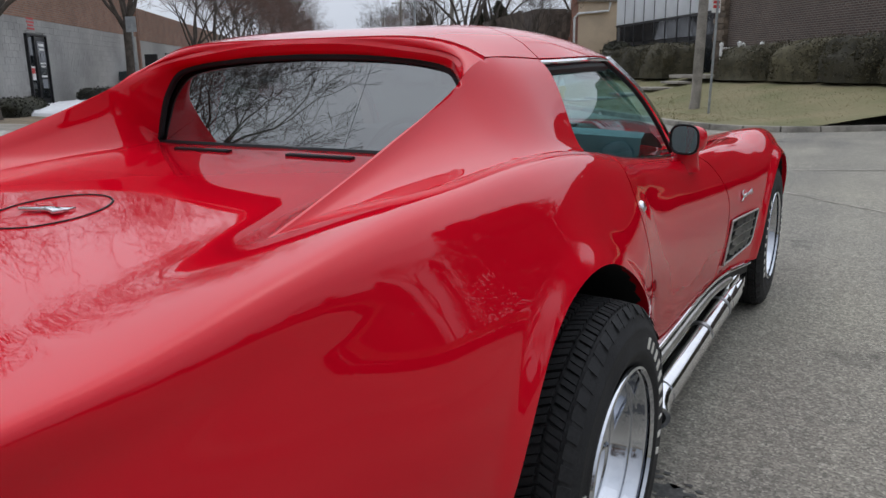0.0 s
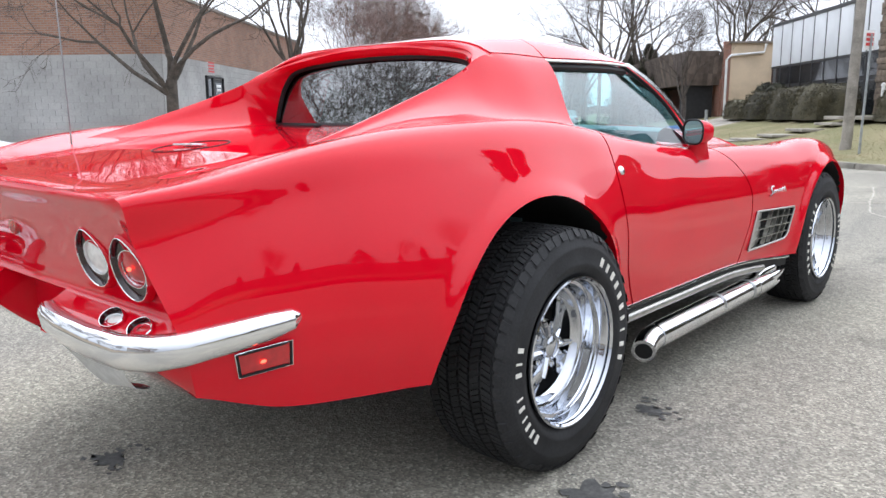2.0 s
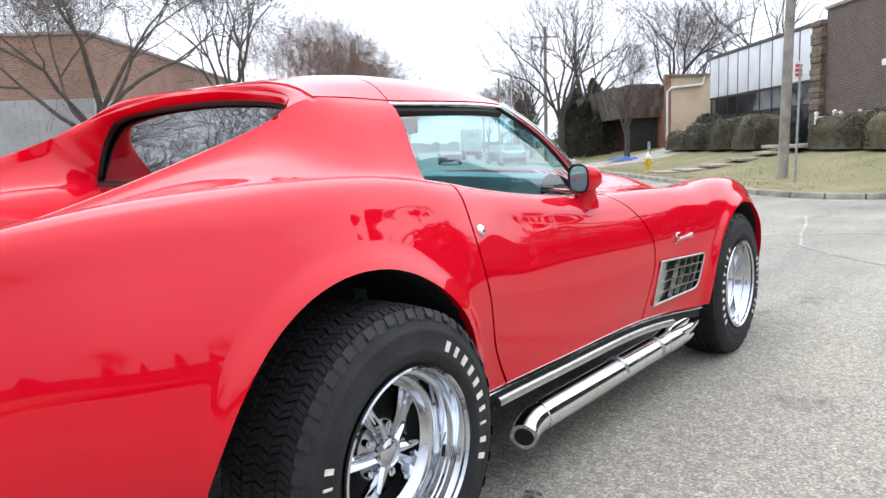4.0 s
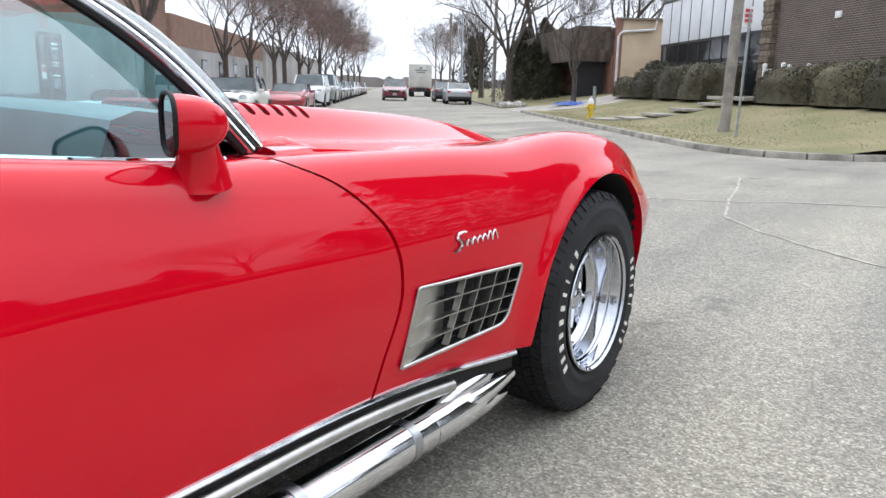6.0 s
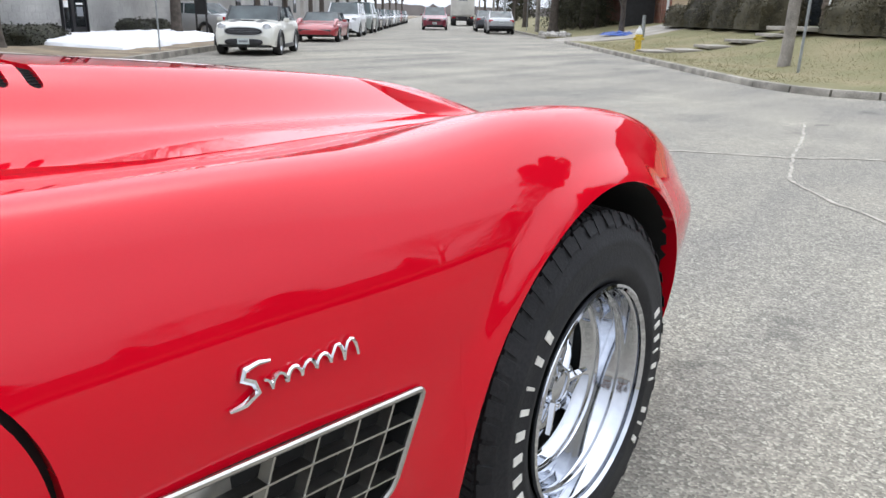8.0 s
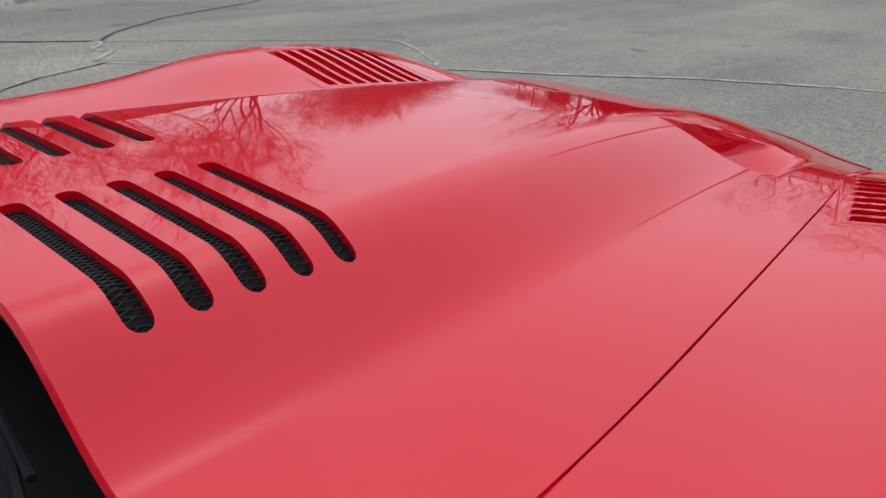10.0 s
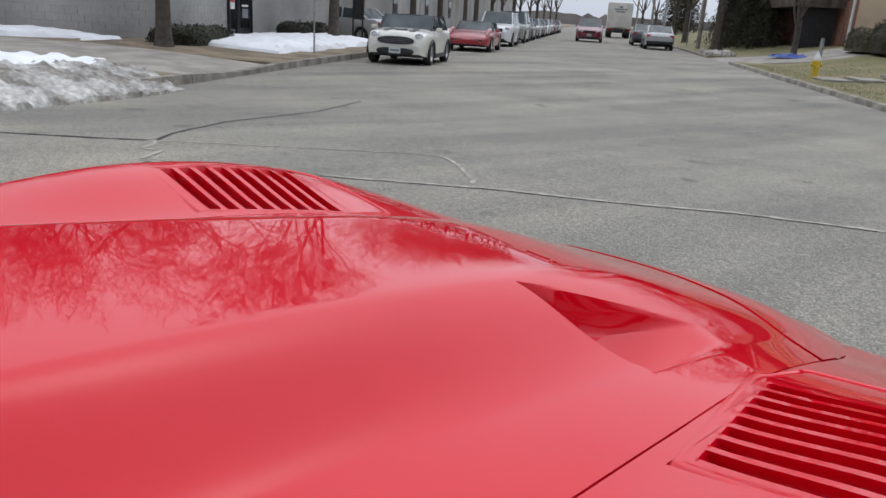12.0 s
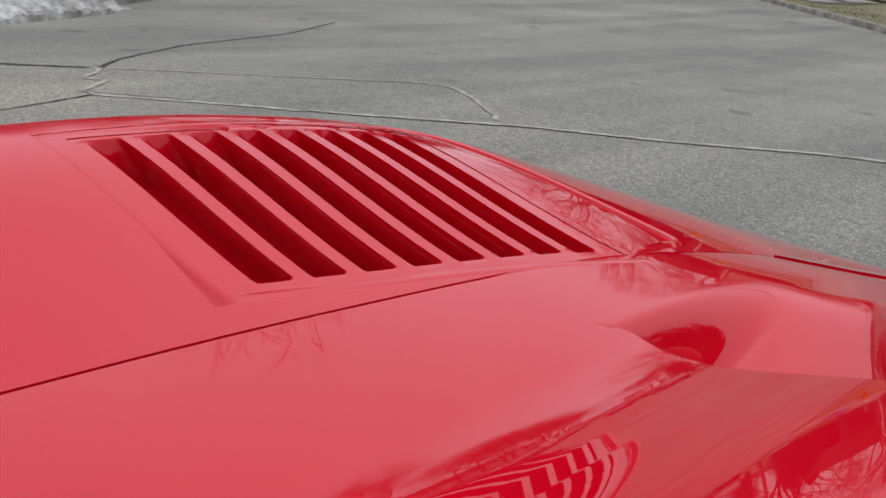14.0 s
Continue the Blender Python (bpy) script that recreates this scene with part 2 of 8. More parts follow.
def revolve(bm, prof, seg=64, axis='x', c=(0, 0, 0), a0=0.0, a1=2 * math.pi):
    """Turns the profile, pairs of (radius, place along the axis), round the axis."""
    full = abs(a1 - a0) > 6.28
    rows = []
    for i in range(seg if full else seg + 1):
        a = a0 + (a1 - a0) * i / seg
        row = []
        for r, h in prof:
            if axis == 'x':
                p = (h, r * math.cos(a), r * math.sin(a))
            elif axis == 'y':
                p = (r * math.cos(a), h, r * math.sin(a))
            else:
                p = (r * math.cos(a), r * math.sin(a), h)
            row.append((p[0] + c[0], p[1] + c[1], p[2] + c[2]))
        rows.append(row)
    if full:
        rows.append(rows[0])
    add_grid(bm, rows)
    bmesh.ops.remove_doubles(bm, verts=bm.verts[:], dist=1e-5)


def revolved(prof, seg=64, axis='x', c=(0, 0, 0)):
    bm = bmesh.new()
    revolve(bm, prof, seg, axis, c)
    return bm


def spl(knots, y):
    """A smooth curve through knots (place, value, value...), read at y."""
    k = knots
    n = len(k)
    if y <= k[0][0]:
        return np.array(k[0][1:], float)
    if y >= k[-1][0]:
        return np.array(k[-1][1:], float)
    i = 0
    while k[i + 1][0] < y:
        i += 1
    x0, x1 = k[i][0], k[i + 1][0]
    p0, p1 = np.array(k[i][1:], float), np.array(k[i + 1][1:], float)
    h = x1 - x0
    s = (p1 - p0) / h

    def tan(j):
        if j == 0:
            return (np.array(k[1][1:], float) - np.array(k[0][1:], float)) / (k[1][0] - k[0][0])
        if j == n - 1:
            return (np.array(k[-1][1:], float) - np.array(k[-2][1:], float)) / (k[-1][0] - k[-2][0])
        a = (np.array(k[j][1:], float) - np.array(k[j - 1][1:], float)) / (k[j][0] - k[j - 1][0])
        b = (np.array(k[j + 1][1:], float) - np.array(k[j][1:], float)) / (k[j + 1][0] - k[j][0])
        ha, hb = k[j][0] - k[j - 1][0], k[j + 1][0] - k[j][0]
        return (a * hb + b * ha) / (ha + hb)
    t = (y - x0) / h
    return ((2 * t ** 3 - 3 * t ** 2 + 1) * p0 + (t ** 3 - 2 * t ** 2 + t) * h * tan(i)
            + (-2 * t ** 3 + 3 * t ** 2) * p1 + (t ** 3 - t ** 2) * h * tan(i + 1))


def herm(p0, t0, p1, t1, t):
    return ((2 * t ** 3 - 3 * t ** 2 + 1) * p0 + (t ** 3 - 2 * t ** 2 + t) * t0
            + (-2 * t ** 3 + 3 * t ** 2) * p1 + (t ** 3 - t ** 2) * t1)


def sstep(a, b, x):
    t = min(1, max(0, (x - a) / (b - a)))
    return t * t * (3 - 2 * t)

# ---- ground: the street runs along u, to its right v ----
STREET = radians(38.2)
UD, VD = Vector((-math.sin(STREET), math.cos(STREET), 0)), Vector((math.cos(STREET), math.sin(STREET), 0))


def uv(u, v, z=0.0):
    p = UD * u + VD * v
    return Vector((p.x, p.y, z))


def to_uv(x, y):
    return x * UD.x + y * UD.y, x * VD.x + y * VD.y



def road_z(u, v):
    """The road falls slightly away from the car."""
    return -0.17 * sstep(5.0, 13.0, u) - 0.02 * sstep(20, 60, u)

# ---- the red sports car ----
car = thing("sports_car", "glossy red vintage coupe with chrome wheels and side exhaust pipes", "car")
TYRE_R = 0.342
HUB_Z = 0.340
ARCH = ((-0.065, 0.432), (2.482, 0.396))

# place along the car; half width low, at the waist (and its height), high up (and its height); crest of the wing; inner end of its top
SIDE = [
    (-1.12, 0.628, 0.701, 0.550, 0.653, 0.760, 0.645, 0.842),
    (-0.95, 0.676, 0.741, 0.550, 0.703, 0.790, 0.675, 0.868),
    (-0.75, 0.725, 0.784, 0.550, 0.747, 0.820, 0.700, 0.915),
    (-0.55, 0.774, 0.833, 0.550, 0.777, 0.840, 0.700, 0.945),
    (-0.30, 0.802, 0.864, 0.550, 0.787, 0.855, 0.695, 0.962),
    (-0.05, 0.785, 0.876, 0.570, 0.791, 0.860, 0.690, 0.970),
    (0.18, 0.780, 0.855, 0.570, 0.777, 0.855, 0.685, 0.962),
    (0.38, 0.772, 0.825, 0.600, 0.772, 0.840, 0.672, 0.940),
    (0.60, 0.765, 0.800, 0.600, 0.757, 0.800, 0.675, 0.905),
    (0.90, 0.760, 0.785, 0.600, 0.752, 0.772, 0.677, 0.870),
    (1.20, 0.757, 0.784, 0.600, 0.752, 0.760, 0.677, 0.847),
    (1.50, 0.757, 0.792, 0.600, 0.758, 0.758, 0.680, 0.840),
    (1.80, 0.772, 0.810, 0.600, 0.778, 0.755, 0.695, 0.836),
    (2.10, 0.822, 0.844, 0.600, 0.810, 0.760, 0.715, 0.833),
    (2.40, 0.838, 0.864, 0.600, 0.836, 0.770, 0.735, 0.853),
    (2.60, 0.836, 0.862, 0.600, 0.834, 0.755, 0.737, 0.841),
    (2.80, 0.808, 0.842, 0.580, 0.815, 0.705, 0.725, 0.805),
    (3.00, 0.750, 0.805, 0.560, 0.778, 0.645, 0.695, 0.740),
    (3.20, 0.690, 0.740, 0.530, 0.715, 0.590, 0.640, 0.668),
    (3.40, 0.580, 0.620, 0.500, 0.600, 0.545, 0.530, 0.602),
]
SEAM = [(1.35, 0.545, 0.840), (1.60, 0.530, 0.834), (1.90, 0.514, 0.812), (2.20, 0.494, 0.806), (2.50, 0.470, 0.797), (2.75, 0.444, 0.777),
        (3.00, 0.420, 0.722), (3.20, 0.385, 0.662), (3.40, 0.310, 0.604)]
DECK = [(-1.12, 0.848), (-1.06, 0.845), (-0.95, 0.856), (-0.80, 0.875), (-0.60, 0.900), (-0.30, 0.930), (0.0, 0.946), (0.20, 0.950)]
LOW = [(-1.12, 0.456), (-1.03, 0.425), (-0.95, 0.408), (-0.80, 0.392), (-0.5, 0.370), (0.37, 0.355), (0.9, 0.348), (1.5, 0.343), (2.07, 0.312), (2.88, 0.34), (3.1, 0.40), (3.4, 0.43)]


def section(y, n=90):
    """The right side of the body at y from low down to the crest: (x, z) pairs."""
    xb, xw, zw, xu, zu, xc, zc = spl(SIDE, y)
    p = [np.array(v) for v in ((xb, 0.30), (xw, zw), (xu, zu), (xc, zc))]
    d = [np.linalg.norm(b - a) for a, b in zip(p, p[1:])]
    t1 = (p[2] - p[0]) / (d[0] + d[1])
    t2 = (p[3] - p[1]) / (d[1] + d[2])
    t1, t2 = t1 / np.linalg.norm(t1), t2 / np.linalg.norm(t2)
    t0 = np.array((0.28, 0.96))
    t3 = np.array((-1.0, 0.0))
    tt = [t0, t1, t2, t3]
    out = []
    for i in range(3):
        m = n // 3
        for k in range(m):
            out.append(herm(p[i], tt[i] * d[i], p[i + 1], tt[i + 1] * d[i] * (1.25 if i == 2 else 1), k / m))
    out.append(p[3])
    return np.array(out)


YT = np.linspace(-1.12, 3.40, 905)
SECT = np.array([section(y) for y in YT])


def sec_at(y):
    f = (min(max(y, YT[0]), YT[-1]) - YT[0]) / (YT[1] - YT[0])
    i = min(int(f), len(YT) - 2)
    return SECT[i] * (1 - (f - i)) + SECT[i + 1] * (f - i)


def side_x(y, z):
    """Half width of the body at y and height z."""
    s = sec_at(y)
    return float(np.interp(z, s[:, 1], s[:, 0]))


def arch_low(y):
    z = float(spl(LOW, y)[0])
    for yc, R in ARCH:
        if abs(y - yc) < R:
            z = max(z, HUB_Z + math.sqrt(max(0.0, R * R - (y - yc) ** 2)))
    return z


CUT_F = [(0.30, 1.515), (0.40, 1.535), (0.57, 1.587), (0.73, 1.522), (0.80, 1.430), (0.84, 1.335), (0.87, 1.275)]
CUT_R = [(0.30, 0.60), (0.36, 0.545), (0.475, 0.462), (0.62, 0.425), (0.785, 0.400), (0.88, 0.408), (0.96, 0.42)]


def warp(y, z):
    """Bends the grid so that two of its lines run along the door's edges."""
    w = 0.0
    if 1.1 < y < 2.06:
        w = (sstep(1.1, 1.5, y) if y <= 1.5 else 1 - sstep(1.5, 2.06, y)) * (float(spl(CUT_F, z)[0]) - 1.5)
    elif 0.375 < y < 0.9:
        w = (sstep(0.37, 0.43, y) if y <= 0.43 else 1 - sstep(0.43, 0.9, y)) * (float(spl(CUT_R, z)[0]) - 0.43)
    return y + w


def shear(y, z):
    """The tail leans: low down it sits further forward."""
    k = sstep(-0.75, -1.12, y)
    return y + k * (0.845 - z) * 0.28


def flare(y, z):
    """The lip that swells out round the wheel openings."""
    e = 0.0
    for yc, R in ARCH:
        r = math.hypot(y - yc, max(0.0, z - HUB_Z) if z > HUB_Z else 0.0)
        if z > 0.3:
            e += (0.011 if yc < 1 else 0.016) * (1 - sstep(R + 0.0, R + 0.055, r))
    return e


def side_column(y0, n=30):
    """Points of the right side over y0, from its lower edge to the crest."""
    lo = arch_low(y0)
    out = []
    s = sec_at(y0)
    zs = s[:, 1]
    k0 = float(np.interp(lo, zs, np.arange(len(zs))))
    for j in range(n):
        t = j / (n - 1)
        f = k0 + (len(zs) - 1 - k0) * t
        i = min(int(f), len(zs) - 2)
        z = zs[i] * (1 - (f - i)) + zs[i + 1] * (f - i)
        y = warp(y0, z)
        s2 = sec_at(y)
        x = s2[i, 0] * (1 - (f - i)) + s2[i + 1, 0] * (f - i)
        z = s2[i, 1] * (1 - (f - i)) + s2[i + 1, 1] * (f - i)
        if j == 0:
            z = max(z, lo) if abs(y - y0) < 1e-6 else z
        out.append((x + flare(y, z), shear(y, z), z))
    return out


def top_z(x, y):
    """Height of the wing's top between its crest and the seam of the bonnet, or of the tail deck."""
    xc, zc = spl(SIDE, y)[5:7]
    if y > 1.35:
        xi, zi = spl(SEAM, y)
        t = (xc - x) / (xc - xi)
        w = xc - xi
        return float(herm(zc, 0.0, zi, -0.10 * w, min(1, max(0, t))))
    zi = float(spl(DECK, y)[0])
    t = min(1, max(0, (xc - x) / xc))
    return float(zc + (zi - zc) * sstep(0.0, 0.42, t))


def top_row(y0, n=16):
    """Points from the crest inwards."""
    xc, zc = spl(SIDE, y0)[5:7]
    if y0 > 1.34:
        xi = float(spl(SEAM, y0)[0])
    elif y0 < 0.2:
        xi = 0.0
    else:
        xi = xc - 0.045
    out = []
    for j in range(n):
        t = j / (n - 1)
        if y0 > 1.34 or y0 < 0.2:
            u = t if y0 > 1.34 else t ** 1.35
            x = xc + (xi - xc) * u
            z = top_z(x, y0)
        else:
            x = xc + (xi - xc) * t
            z = zc - 0.012 * t * t
        yy = warp(y0, z) if y0 > 0.2 else y0
        out.append((x, shear(yy, z), z))
    return out


def y_stations():
    ys = set(np.round(np.concatenate([
        np.linspace(-1.12, -0.52, 20), np.linspace(0.372, 0.425, 4), np.linspace(0.435, 1.495, 34), np.linspace(1.505, 2.066, 20),
        np.linspace(2.875, 3.40, 20)]), 5))
    for yc, R in ARCH:
        for k in range(41):
            ys.add(round(yc - R * math.cos(math.pi * k / 40), 5))
        ys.add(round(yc - R - 0.0008, 5))
        ys.add(round(yc + R + 0.0008, 5))
    return sorted(ys)


YS = y_stations()
PANEL = ((0.514, 2.482), (0.456, 2.752), (0.693, 2.460), (0.700, 2.757))


def in_panel(x, y):
    """True inside the slotted panel of the wing's top."""
    if not 2.479 - 0.12 * (x - 0.514) < y < 2.757:
        return False
    t = (y - 2.466) / 0.29
    a = PANEL[0][0] + (PANEL[1][0] - PANEL[0][0]) * t - 0.002
    b = PANEL[2][0] + (PANEL[3][0] - PANEL[2][0]) * t + 0.002
    return a < x < b


def fold(cols, dx, dz):
    """Adds a turned-in edge to the start of each column."""
    return [[(c[0][0] + dx, c[0][1], c[0][2] + dz)] + c for c in cols]


def mirror_into(bm):
    g = bmesh.ops.duplicate(bm, geom=bm.verts[:] + bm.edges[:] + bm.faces[:])
    vs = [e for e in g["geom"] if isinstance(e, bmesh.types.BMVert)]
    bmesh.ops.scale(bm, vec=(-1, 1, 1), verts=vs)


def shell(y_lo, y_hi, top=True, mirror=True, side=1):
    """One stretch of the body's skin with its edges turned in."""
    ys = [y for y in YS if y_lo - 1e-6 <= y <= y_hi + 1e-6]
    bm = bmesh.new()
    cols = [side_column(y) for y in ys]
    cols = fold(cols, -0.035, 0.004)
    if abs(y_lo - 0.435) < 1e-4 or abs(y_lo - 1.505) < 1e-4:
        cols = [[(x - 0.02, y + 0.001, z) for x, y, z in cols[0]]] + cols
    if abs(y_hi - 1.495) < 1e-4 or abs(y_hi - 0.425) < 1e-4:
        cols = cols + [[(x - 0.02, y - 0.001, z) for x, y, z in cols[-1]]]
    add_grid(bm, cols)
    if top:
        groups = ([y for y in ys if y < 0.2], [y for y in ys if 0.2 <= y < 1.36], [y for y in ys if y >= 1.34])
        for gi, g in enumerate(groups):
            if len(g) < 2:
                continue
            rows = [top_row(y, 22 if gi != 1 else 6) for y in g]
            if gi == 2:
                rows = [r + [(r[-1][0] - 0.001, r[-1][1], r[-1][2] - 0.02)] for r in rows]
            if gi == 1:
                rows = [r + [(r[-1][0] - 0.004, r[-1][1], r[-1][2] - 0.03)] for r in rows]
            add_grid(bm, rows)
    bmesh.ops.remove_doubles(bm, verts=bm.verts[:], dist=2e-4)
    kill = [f for f in bm.faces if f.calc_center_median().z > 0.7 and any(in_panel(v.co.x, v.co.y) for v in f.verts)]
    bmesh.ops.delete(bm, geom=kill, context='FACES')
    if mirror:
        mirror_into(bm)
        bmesh.ops.remove_doubles(bm, verts=bm.verts[:], dist=2e-4)
    elif side < 0:
        bmesh.ops.scale(bm, vec=(-1, 1, 1), verts=bm.verts[:])
    return bm


body = part("rear_body", shell(-1.12, 0.425), PAINT, car)
VENT_C = ((1.597, 0.386), (1.962, 0.402), (2.014, 0.548), (1.634, 0.557))


def vent_yz(a, b):
    """Place along the car and height at the shares a and b of the side vent."""
    lo, hi = [(VENT_C[i][0] * (1 - a) + VENT_C[j][0] * a, VENT_C[i][1] * (1 - a) + VENT_C[j][1] * a) for i, j in ((0, 1), (3, 2))]
    return lo[0] * (1 - b) + hi[0] * b, lo[1] * (1 - b) + hi[1] * b


VENT_AB = []
for a, b, ra in ((0, 0, 0.012), (1, 0, 0.09), (1, 1, 0.03), (0, 1, 0.012)):
    for k in range(5):
        q = k / 4
        da, db = (1 - 2 * a) * ra, (1 - 2 * b) * ra * 2.4
        if (a, b) in ((0, 0), (1, 1)):
            VENT_AB.append((a + da * q ** 2, b + db * (1 - q) ** 2))
        else:
            VENT_AB.append((a + da * (1 - q) ** 2, b + db * q ** 2))


def cut_vents(bm):
    """Opens the skin of the wing behind the side vents."""
    poly = [vent_yz(a, b) for a, b in VENT_AB]

    def near():
        return [f for f in bm.faces if all(1.50 < v.co.y < 2.15 and 0.34 < v.co.z < 0.62 for v in f.verts) and abs(f.calc_center_median().x) > 0.74]
    for (y0, z0), (y1, z1) in zip(poly, poly[1:] + poly[:1]):
        if math.hypot(y1 - y0, z1 - z0) < 1e-5:
            continue
        fs = near()
        geom = list({v for f in fs for v in f.verts}) + list({e for f in fs for e in f.edges}) + fs
        bmesh.ops.bisect_plane(bm, geom=geom, dist=1e-5, plane_co=(0, y0, z0), plane_no=(0, z1 - z0, y0 - y1))

    def inside(y, z):
        return all((b[0] - a[0]) * (z - a[1]) - (b[1] - a[1]) * (y - a[0]) > -1e-7 for a, b in zip(poly, poly[1:] + poly[:1]))
    bmesh.ops.delete(bm, geom=[f for f in near() if inside(f.calc_center_median().y, f.calc_center_median().z)], context='FACES')
    return bm


part("front_body", cut_vents(shell(1.505, 3.40)), PAINT, car)
for sgn in (1, -1):
    part("door", shell(0.435, 1.495, True, False, sgn), PAINT, car)

    # black strips added behind the door's gaps, so that they look dark and closed
    for cut in (CUT_F, CUT_R):
        zs_ = np.linspace(0.33, 0.815 if cut is CUT_F else 0.90, 16)
        part("door_jamb", sheet([[(sgn * (side_x(float(spl(cut, z)[0]), z) - 0.020), float(spl(cut, z)[0]) + q, z) for q in (-0.03, 0.0, 0.03)] for z in zs_]), BLACK, car)

# roof, sails and glass
RIDGE = [(-0.98, 0.600, 0.852), (-0.85, 0.585, 0.872), (-0.73, 0.575, 0.893), (-0.61, 0.565, 0.922), (-0.50, 0.555, 0.951), (-0.39, 0.548, 0.984), (-0.27, 0.540, 1.022),
         (-0.14, 0.533, 1.066), (-0.04, 0.527, 1.105), (0.03, 0.522, 1.142), (0.10, 0.520, 1.160), (0.20, 0.522, 1.163), (0.37, 0.528, 1.160)]


YJ = -0.06


def sail_column(y, n=16):
    xc, zc = spl(SIDE, y)[5:7]
    xr, zr = spl(RIDGE, y)
    p0 = np.array((xc - 0.012, top_z(xc - 0.012, y) - 0.004))
    p1 = np.array((xr, zr))
    d = np.linalg.norm(p1 - p0)
    e = sstep(-0.05, 0.22, y)
    pts = [herm(p0, np.array((-0.60, 0.26)) * d * 1.0, p1, np.array((-0.32 - 0.50 * e, 0.9 - 0.36 * e)) * d, j / (n - 1)) for j in range(n)]
    return [(x, shear(y, z), z) for x, z in pts]


def sail_inner(y, n=9):
    xr, zr = spl(RIDGE, y)
    zd = top_z(xr - 0.13, y) - 0.004
    zd = min(zd, zr - 0.004)
    p0, p1 = np.array((xr, zr)), np.array((xr - 0.03 - 0.10 * (1 - sstep(-0.9, -0.1, y)), zd))
    h = zr - zd
    r0 = min(0.006, 0.3 * h)
    f = 1 - sstep(-0.30, YJ, y)
    pts = [(xr - 0.005 * f, zr + 0.10 * r0 * f), (xr - 0.011 * f, zr - 0.8 * r0 * f), (xr - 0.020 * f - 0.03 * (1 - sstep(-0.95, -0.5, y)), zr - 0.25 * h)]
    out = [np.array(p) for p in pts]
    for j in range(1, n):
        t = j / (n - 1)
        out.append(herm(out[2] if j == 0 else np.array(pts[2]), np.array((0.0, -0.9)) * h * 0.8, p1 + np.array((-0.05, 0)), np.array((-0.09, 0.0)), t))
    return [(x, shear(y, z), z) for x, z in out]


ROOF_C = [(0.085, 1.214), (0.20, 1.236), (0.40, 1.254), (0.60, 1.252), (0.80, 1.240), (0.93, 1.222), (1.0, 1.208)]
ROOF_E = [(0.085, 0.520, 1.164), (0.20, 0.522, 1.166), (0.37, 0.528, 1.163), (0.60, 0.532, 1.168), (0.80, 0.517, 1.172), (0.93, 0.503, 1.171), (1.0, 0.495, 1.168)]


def roof_row(y, bow, n=25):
    """Across the roof from edge to edge; bow pushes its middle along the car."""
    xe, ze = spl(ROOF_E, y)
    zc = float(spl(ROOF_C, y)[0])
    out = []
    for j in range(n):
        t = -1 + 2 * j / (n - 1)
        x = xe * t
        z = ze + (zc - ze) * (1 - abs(t) ** 6.0)
        out.append((x, y + bow * (1 - t * t), z))
    return out


def roof_height(x, y):
    xe, ze = spl(ROOF_E, max(y, 0.085))
    zc = float(spl(ROOF_C, max(y, 0.085))[0])
    return float(ze + (zc - ze) * (1 - min(1, abs(x) / xe) ** 6.0))


def rear_edge(n=26):
    """The right half of the rolled edge round the rear window, from the sail's ridge to the middle of the roof."""
    x0, z0 = spl(RIDGE, YJ)
    k = [(0.0, x0, YJ, z0), (0.18, 0.519, -0.005, 1.118), (0.36, 0.492, 0.046, 1.150), (0.52, 0.445, 0.074, 1.172), (0.70, 0.33, 0.088, 1.190), (0.86, 0.16, 0.096, 1.210), (1.0, 0.0, 0.100, 1.214)]
    return [Vector(spl(k, i / (n - 1))) for i in range(n)]


def window_edge(n=26):
    """The right half of the rear window's outline, from its foot to the middle of its top."""
    k = [(0.0, 0.488, 0.062, 0.948), (0.16, 0.484, 0.078, 1.02), (0.34, 0.470, 0.094, 1.085), (0.48, 0.432, 0.106, 1.135), (0.62, 0.35, 0.114, 1.157), (0.80, 0.19, 0.122, 1.170), (1.0, 0.0, 0.126, 1.175)]
    return [Vector(spl(k, i / (n - 1))) for i in range(n)]


